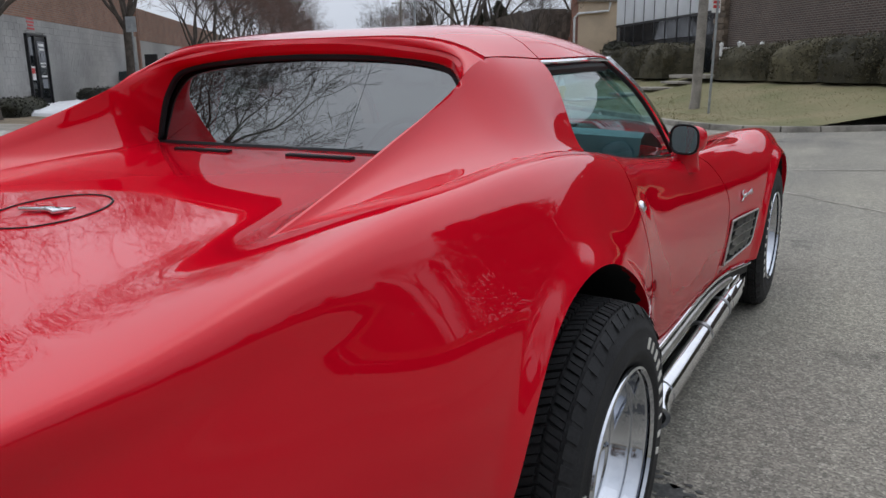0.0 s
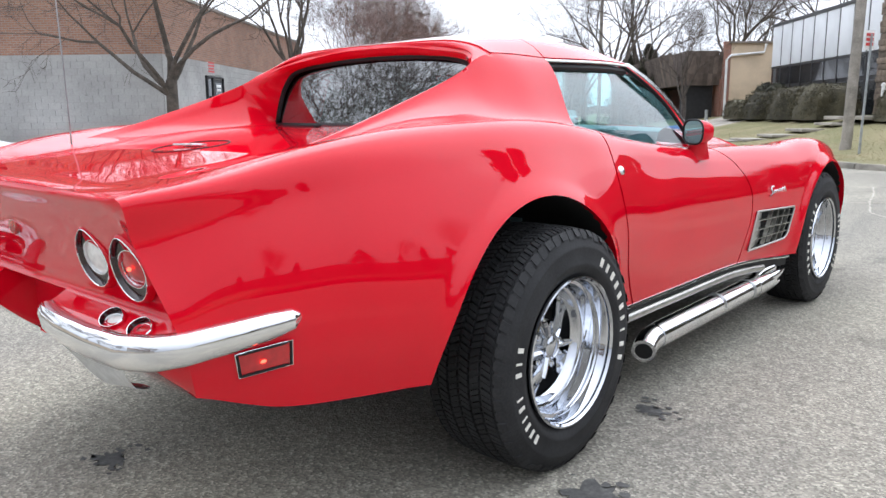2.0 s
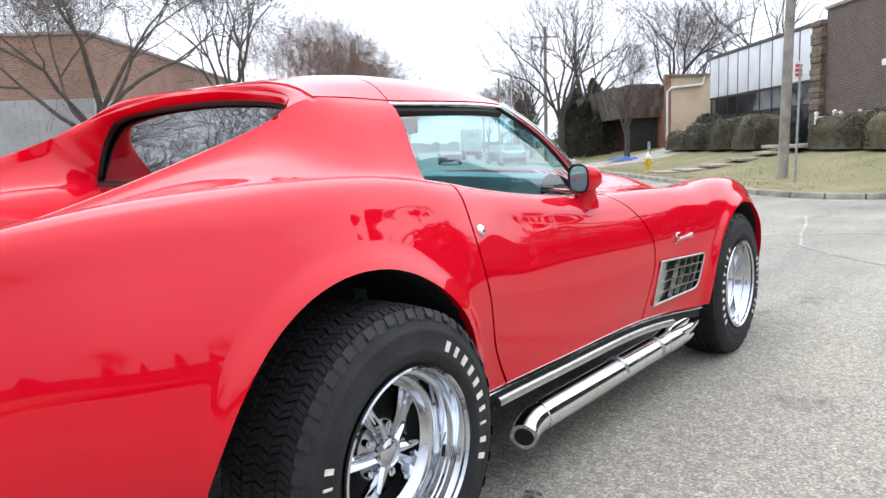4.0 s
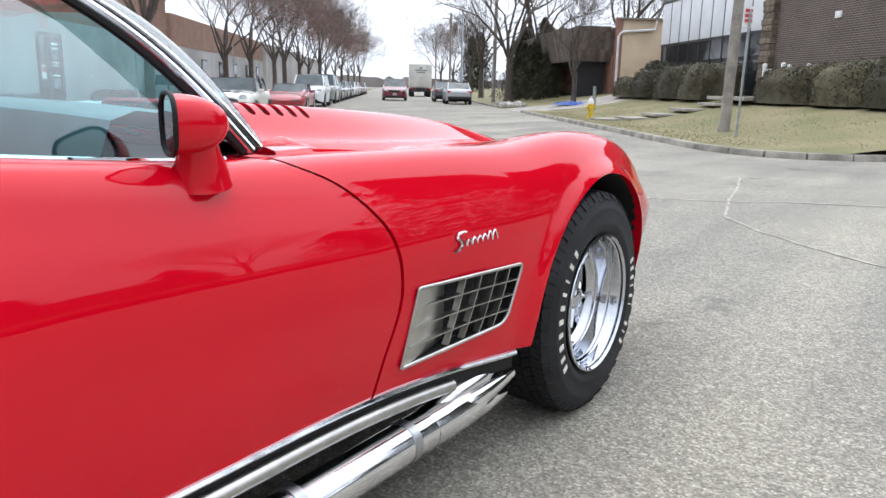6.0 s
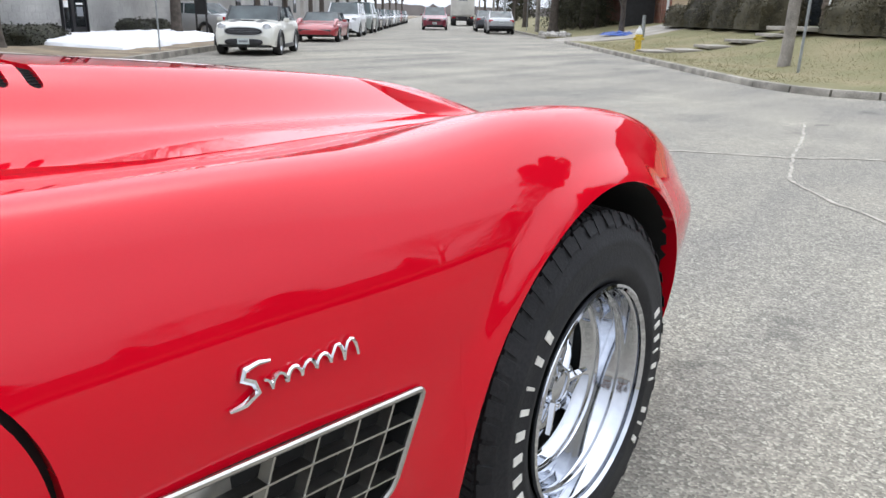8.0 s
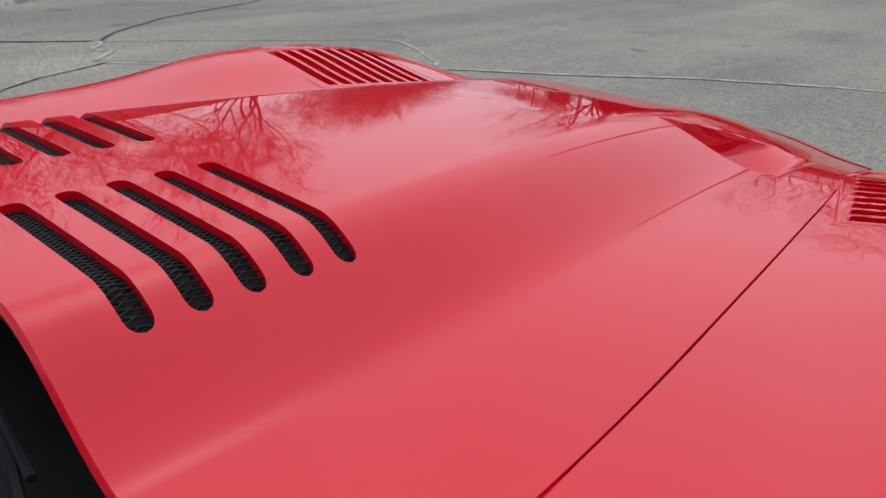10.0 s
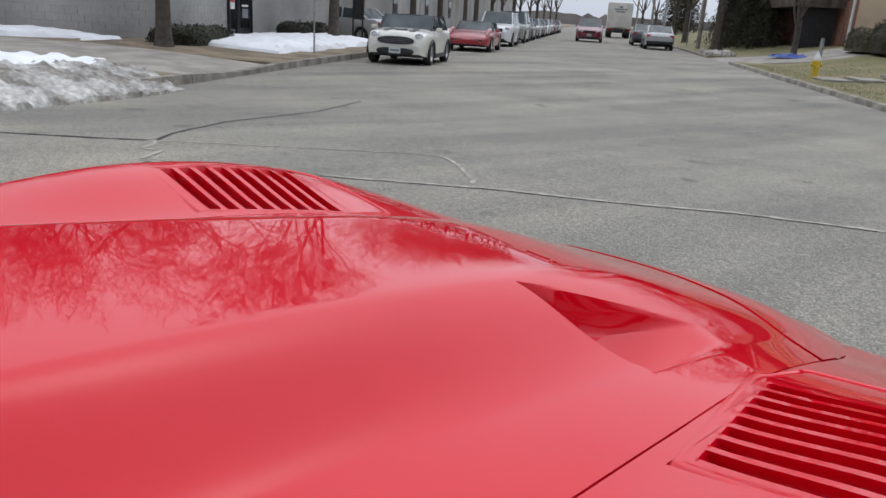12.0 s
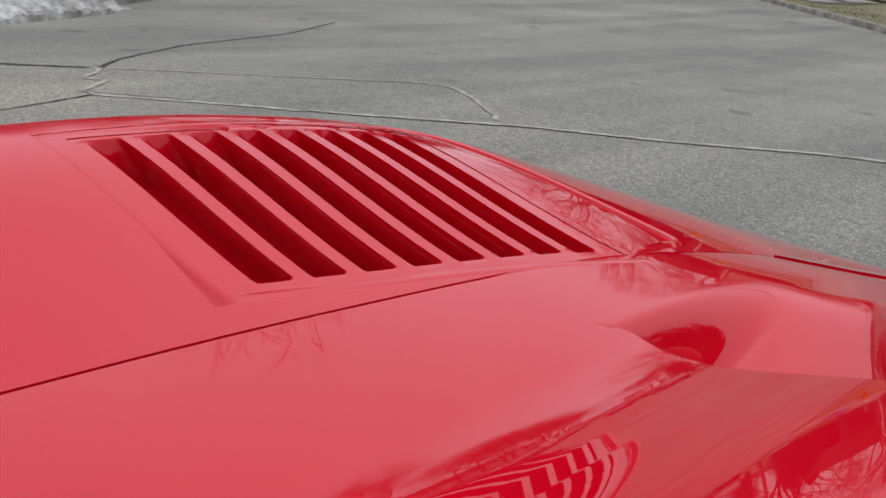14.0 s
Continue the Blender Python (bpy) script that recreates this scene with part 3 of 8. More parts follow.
REDGE, WEDGE = rear_edge(), window_edge()
for sgn in (1, -1):
    bm = bmesh.new()
    ys = [0.37 - 0.02 * i for i in range(67)]
    add_grid(bm, [sail_column(y) for y in ys])
    ys = [YJ - 0.02 * i for i in range(47)]
    add_grid(bm, [[sail_column(y)[-1]] + sail_inner(y) for y in ys])
    # web from the ridge to the rolled edge, up to the roof band
    web = []
    for i, p in enumerate(REDGE):
        yr = YJ + (0.100 - YJ) * (i / (len(REDGE) - 1)) ** 0.8
        xr, zr = spl(RIDGE, yr)
        a = Vector((xr, yr, zr))
        web.append([])
        for q in np.linspace(0, 1, 13):
            m = a.lerp(p, q)
            m.z += (roof_height(m.x, 0.1) - roof_height(a.x, 0.1) * (1 - q) - roof_height(p.x, 0.1) * q) * sstep(0.0, 0.5, i / 25)
            web[-1].append(m)
    add_grid(bm, web)
    # the rolled edge and the walls that run forward to the glass
    cols = []
    for i, (p, w_) in enumerate(zip(REDGE, WEDGE)):
        d = (w_ - p)
        t = i / (len(REDGE) - 1)
        inward = Vector((-(1 - sstep(0.2, 0.6, t)), 0, -sstep(0.15, 0.6, t))).normalized() * sstep(0.06, 0.42, t)
        cols.append([p, p.lerp(w_, 0.05) + inward * 0.008 + Vector((0, -0.006 * sstep(0.06, 0.42, t), 0)), p.lerp(w_, 0.12) + inward * 0.020, p.lerp(w_, 0.35) + inward * 0.016, p.lerp(w_, 0.7) + inward * 0.006, w_])
    add_grid(bm, cols)
    inner = [Vector(v) for v in [sail_column(YJ)[-1]] + sail_inner(YJ)]
    nn = len(inner) - 1
    base = []
    for q in np.linspace(0, 1, 9):
        top_, bot_ = inner[0].lerp(WEDGE[0], q), inner[-1].lerp(WEDGE[0] + Vector((-0.02, 0, -0.004)), q)
        base.append([top_.lerp(bot_, j / nn) + (inner[j] - inner[0].lerp(inner[-1], j / nn)) * (1 - q) for j in range(nn + 1)])
    add_grid(bm, base)
    # the front edge of the pillar turns in
    add_grid(bm, [sail_column(0.37), [(x - 0.035, y - 0.004, z - 0.004) for x, y, z in sail_column(0.37)]])
    bmesh.ops.remove_doubles(bm, verts=bm.verts[:], dist=4e-4)
    bmesh.ops.scale(bm, vec=(sgn, 1, 1), verts=bm.verts[:])
    part("sail_panel", bm, PAINT, car)


def roof_part(name, y0, y1, b0, b1, n=14):
    bm = bmesh.new()
    rows = [roof_row(y0 + (y1 - y0) * i / n, b0 + (b1 - b0) * i / n) for i in range(n + 1)]
    rows = [[(x, y, z - 0.018) for x, y, z in rows[0]]] + rows + [[(x, y, z - 0.018) for x, y, z in rows[-1]]]
    rows = [[(r[0][0] + 0.012, r[0][1], r[0][2] - 0.012)] + r + [(r[-1][0] - 0.012, r[-1][1], r[-1][2] - 0.012)] for r in rows]
    add_grid(bm, rows)
    return part(name, bm, PAINT, car)


roof_part("roof_band", 0.100, 0.365, 0.0, 0.02)
roof_part("roof_panel", 0.371, 0.985, 0.02, 0.06)
# rear window, its outline rounded above
rw = [[(p.x * q, 0.066 + 0.28 * (p.z - 0.948) + 0.006 * (1 - (p.x * q / 0.49) ** 2), p.z) for q in np.linspace(-1, 1, 21)] for p in [w_ + Vector((0, 0.006, 0)) for w_ in WEDGE[:-1]]]
part("rear_window", sheet(rw), DGLASS, car, "smoked flat rear window")
ring = [p.copy() for p in WEDGE] + [Vector((-p.x, p.y, p.z)) for p in WEDGE[-2::-1]]
bm = bmesh.new()
tube(bm, ring + [Vector((0.0, 0.078, 0.946)), ring[0].copy()], 0.009, 6)
part("window_seal", bm, BLACK, car)
for sx in (-0.22, 0.16):
    bm = bmesh.new()
    box(bm, (sx, -0.03, top_z(0.2, -0.03) + 0.002), (0.19, 0.022, 0.008), bev=0.003)
    part("deck_vent", bm, BLACK, car, "black slotted deck vent")

# windscreen
WS_LOW = [(0.0, 1.560, 0.862), (0.20, 1.548, 0.862), (0.40, 1.508, 0.860), (0.55, 1.445, 0.856), (0.626, 1.368, 0.850)]
WS_TOP = [(0.0, 1.060, 1.200), (0.20, 1.054, 1.197), (0.38, 1.025, 1.184), (0.47, 0.998, 1.172), (0.495, 0.985, 1.164)]


def ws_rows(n=14, m=12):
    rows = []
    for j in range(-m, m + 1):
        t = abs(j) / m
        s = 1 if j >= 0 else -1
        a = spl([(k / 4, *WS_LOW[k]) for k in range(5)], t)
        b = spl([(k / 4, *WS_TOP[k]) for k in range(5)], t)
        row = []
        for i in range(n + 1):
            q = i / n
            p = a + (b - a) * q
            row.append((s * p[0], p[1] + (0.02 + 0.025 * (1 - t * t)) * math.sin(math.pi * q), p[2] + (0.03 + 0.03 * (1 - t * t)) * math.sin(math.pi * q)))
        rows.append(row)
    return rows


WSR = ws_rows()
part("windscreen", sheet(WSR), GLASS, car, "green tinted curved windscreen")
for sgn in (1, -1):
    edge = [Vector(p) for p in (WSR[-1] if sgn > 0 else WSR[0])]
    pil = part("windscreen_pillar", tubed([p + Vector((sgn * 0.006, -0.026, 0.0)) for p in edge], 0.0085, 8), CHROME, car, "bright pillar trim")
    part("glass_strip", tubed([p + Vector((sgn * 0.005, -0.004, 0.003)) for p in edge], 0.0065, 8), CHROME, pil)
    part("trim_gap", tubed([p + Vector((sgn * 0.006, -0.014, 0.002)) for p in edge], 0.0055, 6), BLACK, pil)
    part("pillar_seal", tubed([p + Vector((sgn * 0.001, -0.041, -0.003)) for p in edge], 0.0075, 8), BLACK, car)
part("header_trim", tubed([Vector(r[-1]) + Vector((0, 0.006, -0.006)) for r in WSR], 0.008, 6), CHROME, car)
# side glass
for sgn in (1, -1):
    rows = []
    for i in range(15):
        t = i / 14
        yb = 0.375 + (1.275 - 0.375) * t
        yt = 0.365 + (0.970 - 0.365) * t
        b = np.array((float(spl(SIDE, yb)[5]) - 0.052, yb, float(spl(SIDE, yb)[6]) - 0.02))
        tp = np.array((float(spl(ROOF_E, yt)[0]) - 0.018, yt, float(spl(ROOF_E, yt)[1]) - 0.022))
        rows.append([(sgn * (b[0] + (tp[0] - b[0]) * q + 0.018 * math.sin(math.pi * q)), b[1] + (tp[1] - b[1]) * q, b[2] + (tp[2] - b[2]) * q) for q in np.linspace(0, 1, 9)])
    part("side_window", sheet(rows), SIDEGLASS, car, "green tinted side window")
    top = [Vector(r[-1]) for r in rows]
    part("drip_rail", tubed([p + Vector((sgn * 0.022, 0, 0.012)) for p in top], 0.0055, 8), CHROME, car, "bright drip rail")
    part("roof_seal", tubed([p + Vector((sgn * 0.008, 0, -0.008)) for p in top], 0.014, 8), BLACK, car)
    part("belt_trim", tubed([Vector(r[0]) + Vector((sgn * 0.012, 0, 0.018)) for r in rows], 0.0045, 6), CHROME, car)

# bonnet
HOOD_C = [(1.55, 0.852), (1.9, 0.838), (2.3, 0.815), (2.6, 0.790), (2.85, 0.760), (3.05, 0.728), (3.25, 0.690)]
BULGE = [(1.55, 0.078), (1.70, 0.080), (1.90, 0.079), (2.20, 0.074), (2.45, 0.070), (2.65, 0.064), (2.85, 0.048), (3.05, 0.020), (3.25, 0.0)]


def lip_run(a):
    """How far forward the inlet's upper lip runs at this half width."""
    return 0.33 * max(0.0, min(a, 0.355) - 0.186) * (1 - sstep(0.36, 0.42, a))


def hood_z(x, y):
    xs, zs = spl(SEAM, y)
    zc = float(spl(HOOD_C, y)[0])
    a = abs(x)
    t = min(1.0, a / xs)
    z = zc + (zs - zc) * t ** 2.2
    k = sstep(1.7, 2.7, y)
    w0, w1 = 0.225 - 0.07 * k, 0.362 - 0.01 * k
    z += float(spl(BULGE, y)[0]) * (1 - sstep(w0, w1, a))
    # the inlets that open forward on each flank of the bulge
    lip = 2.578 + lip_run(a)
    if y > lip:
        d = sstep(0.0, 0.008, a - 0.186 - 0.38 * (y - 2.578)) * (1 - sstep(0.325, 0.372, a))
        z -= 0.050 * d * (1 - sstep(2.66, 2.86, y))
    return z


def hood_front(t):
    """The front edge of the bonnet over its width."""
    return 3.0 + 0.215 * (1 - abs(t) ** 2.0)


SLOT_Y = [1.665 + 0.0462 * i for i in range(5)]
SLOT_W, SLOT_A, SLOT_B = 0.0108, 0.052, 0.277
yl = [(1.598, 0), (1.615, 0), (1.635, 0)]
for yc in SLOT_Y:
    yl += [(yc, -1), (yc, 1), (yc + 0.0231, 0)]
yl += [(y, 0) for y in np.linspace(1.90, 2.56, 30)] + [(2.572, 0), (2.5779, 0), (2.5783, 0)] + [(y, 0) for y in np.linspace(2.582, 2.995, 66)]
w = SLOT_W
xpos = sorted(set([0.0, 0.02, 0.04] + [SLOT_A, SLOT_A + 0.15 * w, SLOT_A + 0.5 * w, SLOT_A + w] + list(np.round(np.linspace(0.075, 0.262, 12), 4))
                  + [SLOT_B - w, SLOT_B - 0.5 * w, SLOT_B - 0.15 * w, SLOT_B] + list(np.round(np.linspace(0.181, 0.278, 25), 4)) + list(np.round(np.linspace(0.292, 0.378, 22), 4)) + [0.39, 0.41, 0.43]))


def slot_half(x):
    if x <= SLOT_A or x >= SLOT_B:
        return 0.0
    d = min(x - SLOT_A, SLOT_B - x)
    return w if d >= w else math.sqrt(max(0, w * w - (w - d) ** 2))


def hood_grid(sgn):
    bm = bmesh.new()
    rows = []
    for y, kind in yl:
        xs = float(spl(SEAM, y)[0]) - 0.0028
        row = []
        xl = [x for x in xpos] + [0.43 + (xs - 0.43) * q for q in (0.35, 0.7, 1.0)] if xs > 0.44 else [x * (xs - 0.006) / 0.43 for x in xpos] + [xs - 0.004, xs - 0.002, xs]
        if y > 2.578:
            sh = 0.38 * min(y - 2.578, 0.28)
            xl = [x + sh * (sstep(0.06, 0.17, x) if x < 0.215 else max(0.0, 1 - (x - 0.215) / 0.155)) for x in xl]
        for x in xl:
            yy = y + kind * max(slot_half(x), 0.0) if kind else y
            if y > 2.3:
                yy = y + lip_run(x) * math.exp(-((y - 2.578) / 0.12) ** 2) if y < 2.578 else y + lip_run(x) * max(0.0, 1 - (y - 2.578) / 0.41)
            row.append((x, yy, hood_z(x, yy)))
        row.append((xs + 0.001, y, row[-1][2] - 0.018))
        rows.append(row)
    # the pointed front edge
    last = rows[-1]
    for q in (0.2, 0.4, 0.6, 0.8, 1.0):
        row = []
        for (x, y, z) in last:
            t = min(1, x / last[-2][0])
            yy = y + (hood_front(t) - 0.004 - y) * q
            row.append((x, yy, hood_z(x, yy) if x < last[-1][0] else z - 0.004 * q))
        rows.append(row)
    rows.append([(x, y, z - 0.018) for x, y, z in rows[-1]])
    rows = [[(x, y + 0.025, z - 0.014) for x, y, z in rows[0]], [(x, y - 0.003, z - 0.009) for x, y, z in rows[0]], [(x, y - 0.0035, z - 0.004) for x, y, z in rows[0]]] + rows
    add_grid(bm, rows)
    bmesh.ops.remove_doubles(bm, verts=bm.verts[:], dist=1e-5)
    kill = []
    for f in bm.faces:
        c = f.calc_center_median()
        for yc in SLOT_Y:
            if SLOT_A < c.x < SLOT_B and abs(c.y - yc) < slot_half(c.x) * 0.98:
                kill.append(f)
    bmesh.ops.delete(bm, geom=kill, context='FACES')
    # walls of the slots
    es = []
    for e in bm.edges:
        if e.is_boundary:
            c = (e.verts[0].co + e.verts[1].co) / 2
            if SLOT_A - 0.003 < c.x < SLOT_B + 0.003 and SLOT_Y[0] - 0.03 < c.y < SLOT_Y[-1] + 0.03:
                es.append(e)
    r = bmesh.ops.extrude_edge_only(bm, edges=es)
    bmesh.ops.translate(bm, vec=(0, 0, -0.011), verts=[v for v in r["geom"] if isinstance(v, bmesh.types.BMVert)])
    return bm


bm = hood_grid(1)
mirror_into(bm)
bmesh.ops.remove_doubles(bm, verts=bm.verts[:], dist=1e-4)
hood = part("bonnet", bm, PAINT, car, "red bonnet with a raised slotted bulge")
for sgn in (1, -1):
    for yc in SLOT_Y:
        bm = bmesh.new()
        add_grid(bm, [[(sgn * x, yc + q, hood_z(x, yc) - 0.0105) for x in np.linspace(SLOT_A - 0.004, SLOT_B + 0.004, 14)] for q in (-0.015, 0.015)])
        for k in range(36):
            x = SLOT_A + 0.004 + k * (SLOT_B - SLOT_A - 0.008) / 35
            for sl in (-1, 1):
                p = [(sgn * (x + sl * 0.007 * h), yc + 0.0125 * h, hood_z(x, yc) - 0.0085) for h in (-1, 1)]
                tube(bm, p, 0.0009, 4)
        part("mesh_insert", bm, MESHM, hood, "black wire mesh", smooth=False)

# the gap under the rear edge of the bonnet, the cowl and the wipers
bm = bmesh.new()
add_grid(bm, [[(x, y, z) for x in np.linspace(-0.50, 0.50, 9)] for y, z in ((1.30, 0.80), (1.52, 0.79), (1.75, 0.79))])
part("cowl_well", bm, BLACK, car)
for sgn in (1, -1):
    bm = bmesh.new()
    add_grid(bm, [[(sgn * (0.634 - 0.150 * t), 1.350 + 0.19 * t - 0.02 * t * t, 0.860 - 0.004 * t), (sgn * (0.648 - 0.12 * t), 1.362 + 0.20 * t, 0.858 - 0.006 * t), (sgn * (0.660 - 0.09 * t), 1.372 + 0.21 * t, 0.851 - 0.008 * t), (sgn * (0.664 - 0.09 * t), 1.376 + 0.21 * t, 0.838 - 0.006 * t)] for t in np.linspace(0, 0.8, 10)])
    part("cowl_panel", bm, PAINT, car)

for arm, blade in ((((0.36, 1.545, 0.835), (0.20, 1.585, 0.845), (0.06, 1.60, 0.850)), ((0.30, 1.57, 0.846), (0.08, 1.60, 0.852), (-0.15, 1.605, 0.852))),
                   (((-0.10, 1.605, 0.835), (-0.24, 1.585, 0.845), (-0.36, 1.545, 0.850)), ((-0.14, 1.605, 0.846), (-0.34, 1.555, 0.852), (-0.48, 1.48, 0.852)))):
    w_ = part("wiper", tubed(arm, [0.005, 0.004, 0.003], 6), BLACK, car, "black wiper")
    part("wiper_blade", tubed(blade, 0.0035, 6), BLACK, w_)

# the swept corners at the rear of the bonnet: blunt behind, running out forwards along the seam
for sgn in (1, -1):
    rows = []
    for i in range(17):
        t = i / 16
        y = 1.510 + 0.17 * t
        xs = float(spl(SEAM, y)[0]) - 0.004
        h = 0.032 * (1 - sstep(0.0, 1.0, t)) * min(1.0, 0.55 + 3.0 * t) + 0.001
        wd = 0.085 * (1 - 0.55 * t)
        zb = float(spl(SEAM, y)[1]) - 0.004
        rows.append([(sgn * (xs - wd * q), y, zb - 0.002 + h * math.sin(math.pi * q ** 0.8) ** 0.7 + 0.006 * q) for q in np.linspace(0, 1, 13)])
    rows = [[(x, y + 0.006, zb - 0.03) for x, y, z in rows[0]], [(x, y - 0.001, zb + 0.35 * (z - zb)) for x, y, z in rows[0]]] + rows
    part("cowl_corner", sheet(rows), PAINT, car)

# slotted panels in the tops of the front wings
NSLOT = 8


def panel_pt(a, b):
    """a across, b along the slotted panel."""
    xi = PANEL[0][0] + (PANEL[1][0] - PANEL[0][0]) * b
    xo = PANEL[2][0] + (PANEL[3][0] - PANEL[2][0]) * b
    yi = PANEL[0][1] + (PANEL[1][1] - PANEL[0][1]) * b
    yo = PANEL[2][1] + (PANEL[3][1] - PANEL[2][1]) * b
    x, y = xi + (xo - xi) * a, yi + (yo - yi) * a
    return x, y, top_z(x, y)


def slot_depth(a, b):
    """How far the slotted panel's skin lies under the wing's surface."""
    if b < 0 or b > 1 or a < -0.02 or a > 1.02:
        return 0.0
    ph = (b * NSLOT) % 1.0
    e = sstep(-0.015, 0.045, a) * (1 - sstep(0.955, 1.015, a))
    return 0.034 * e * (sstep(0.0, 0.10, ph) * (1 - sstep(0.58, 0.70, ph)))


for sgn in (1, -1):
    bm = bmesh.new()
    av = [-0.19, -0.135, -0.125, -0.11, -0.08, -0.07, -0.05] + list(np.linspace(-0.02, 0.05, 8)) + list(np.linspace(0.12, 0.88, 10)) + list(np.linspace(0.95, 1.02, 8)) + [1.05, 1.07, 1.08, 1.11, 1.125, 1.135]
    bv = [-0.22, -0.16, -0.105, -0.095, -0.08, -0.06, -0.03] + [(k + q) / NSLOT for k in range(NSLOT) for q in (0.0, 0.02, 0.04, 0.07, 0.10, 0.3, 0.58, 0.61, 0.64, 0.67, 0.70, 0.85)] + [1.0, 1.03, 1.06, 1.08, 1.095, 1.105, 1.15]
    rows = []
    for b in bv:
        row = []
        for a in av:
            x, y, z = panel_pt(a, b)
            inside = sstep(0.08, 0.07, max(-a, a - 1)) * sstep(0.07, 0.06, max(-b, b - 1))
            dp = slot_depth(a, b)
            rim = min(sstep(0.135, 0.115, max(-a, a - 1)), sstep(0.105, 0.085, max(-b, b - 1)))
            row.append((sgn * x, y + 0.55 * dp, z - 0.003 + 0.0032 * rim - 0.0008 * inside - dp))
        rows.append(row)
    add_grid(bm, rows)
    part("louvre_panel", bm, PAINT, car, "red panel with eight open slots")

for sgn in (1, -1):
    run = [(1.125, 0.55), (1.12, 0.85), (1.09, 1.03), (0.98, 1.17), (0.72, 1.29), (0.42, 1.37), (0.16, 1.41), (0.07, 1.39), (0.04, 1.29), (-0.02, 1.12), (-0.08, 1.0), (-0.11, 0.85), (-0.12, 0.6)]
    run = [spl([(k, *p) for k, p in enumerate(run)], t) for t in np.linspace(0, len(run) - 1, 73)]
    thick = [0.0008 + 0.0050 * min(1.0, k / 20, (72 - k) / 20) for k in range(73)]
    part("louvre_rim", tubed([Vector((sgn * x, y, z - 0.0030)) for x, y, z in [panel_pt(a, b) for a, b in run]], thick, 8), PAINT, car, "raised red rim before the slots")

# wheels


def tyre_mesh(w, R, rim=0.205):
    """A tyre of width w round the x axis, outer face at x = w / 2: a carcass with tread blocks, sipes and shoulder lugs on it."""
    bm = bmesh.new()
    h = w / 2
    G = R - 0.0095
    prof = [(rim - 0.004, -h + 0.03), (rim + 0.012, -h + 0.012), (rim + 0.045, -h + 0.002), (R - 0.055, -h + 0.003), (R - 0.030, -h + 0.012), (G, -h + 0.024), (G + 0.001, 0.0),
            (G, h - 0.024), (R - 0.030, h - 0.010), (R - 0.047, h - 0.004), (R - 0.050, h - 0.0015), (R - 0.056, h - 0.001), (rim + 0.045, h - 0.001), (rim + 0.042, h + 0.0008), (rim + 0.032, h + 0.0004), (rim + 0.020, h - 0.006), (rim + 0.006, h - 0.014), (rim - 0.006, h - 0.030)]
    revolve(bm, prof, 120)
    tread = bmesh.new()

    def block(x0, x1, a0, a1, skew, r0=0.0, r1=0.0):
        """One tread block between two places across and two angles."""
        def at(x, a, r):
            a = a + skew * (x - x0) / (x1 - x0)
            return tread.verts.new((x, r * math.cos(a), r * math.sin(a)))
        crown = lambda x: R - 0.010 * (abs(x) / h) ** 3
        e_, g_ = 0.0012, 0.0035
        top = [at(x0 + e_, a0 + g_ * 0.4, crown(x0) - r0), at(x1 - e_, a0 + g_ * 0.4, crown(x1) - r1), at(x1 - e_, a1 - g_ * 0.4, crown(x1) - r1), at(x0 + e_, a1 - g_ * 0.4, crown(x0) - r0)]
        bot = [at(x0, a0, G - 0.002 - r0), at(x1, a0, G - 0.002 - r1), at(x1, a1, G - 0.002 - r1), at(x0, a1, G - 0.002 - r0)]
        tread.faces.new(top)
        for i in range(4):
            tread.faces.new((top[i], bot[i], bot[(i + 1) % 4], top[(i + 1) % 4]))
    ribs, pitch = 6, 62
    tw = w - 0.060
    for i in range(ribs):
        x0 = -tw / 2 + tw * i / ribs + 0.0028
        x1 = -tw / 2 + tw * (i + 1) / ribs - 0.0028
        for k in range(pitch):
            p = 2 * math.pi / pitch
            a0 = p * (k + 0.5 * (i % 2)) + 0.010
            sk = 0.035 if i % 2 else -0.035
            m_ = a0 + p * (0.46 if k % 2 else 0.40)
            block(x0, x1, a0, m_ - 0.003, sk)
            block(x0, x1, m_ + 0.003, a0 + p - 0.016, sk)
    for sd in (-1, 1):
        for k in range(pitch):
            p = 2 * math.pi / pitch
            a0 = p * (k + 0.25)
            xs = (tw / 2 + 0.003, h - 0.008)
            x0, x1 = (xs[0], xs[1]) if sd > 0 else (-xs[1], -xs[0])
            lo = 0.020 if k % 2 else 0.013
            block(x0, x1, a0 + 0.012, a0 + p - 0.012, 0.02 * sd, 0.0 if sd > 0 else lo, lo if sd > 0 else 0.0)
    return bm, tread


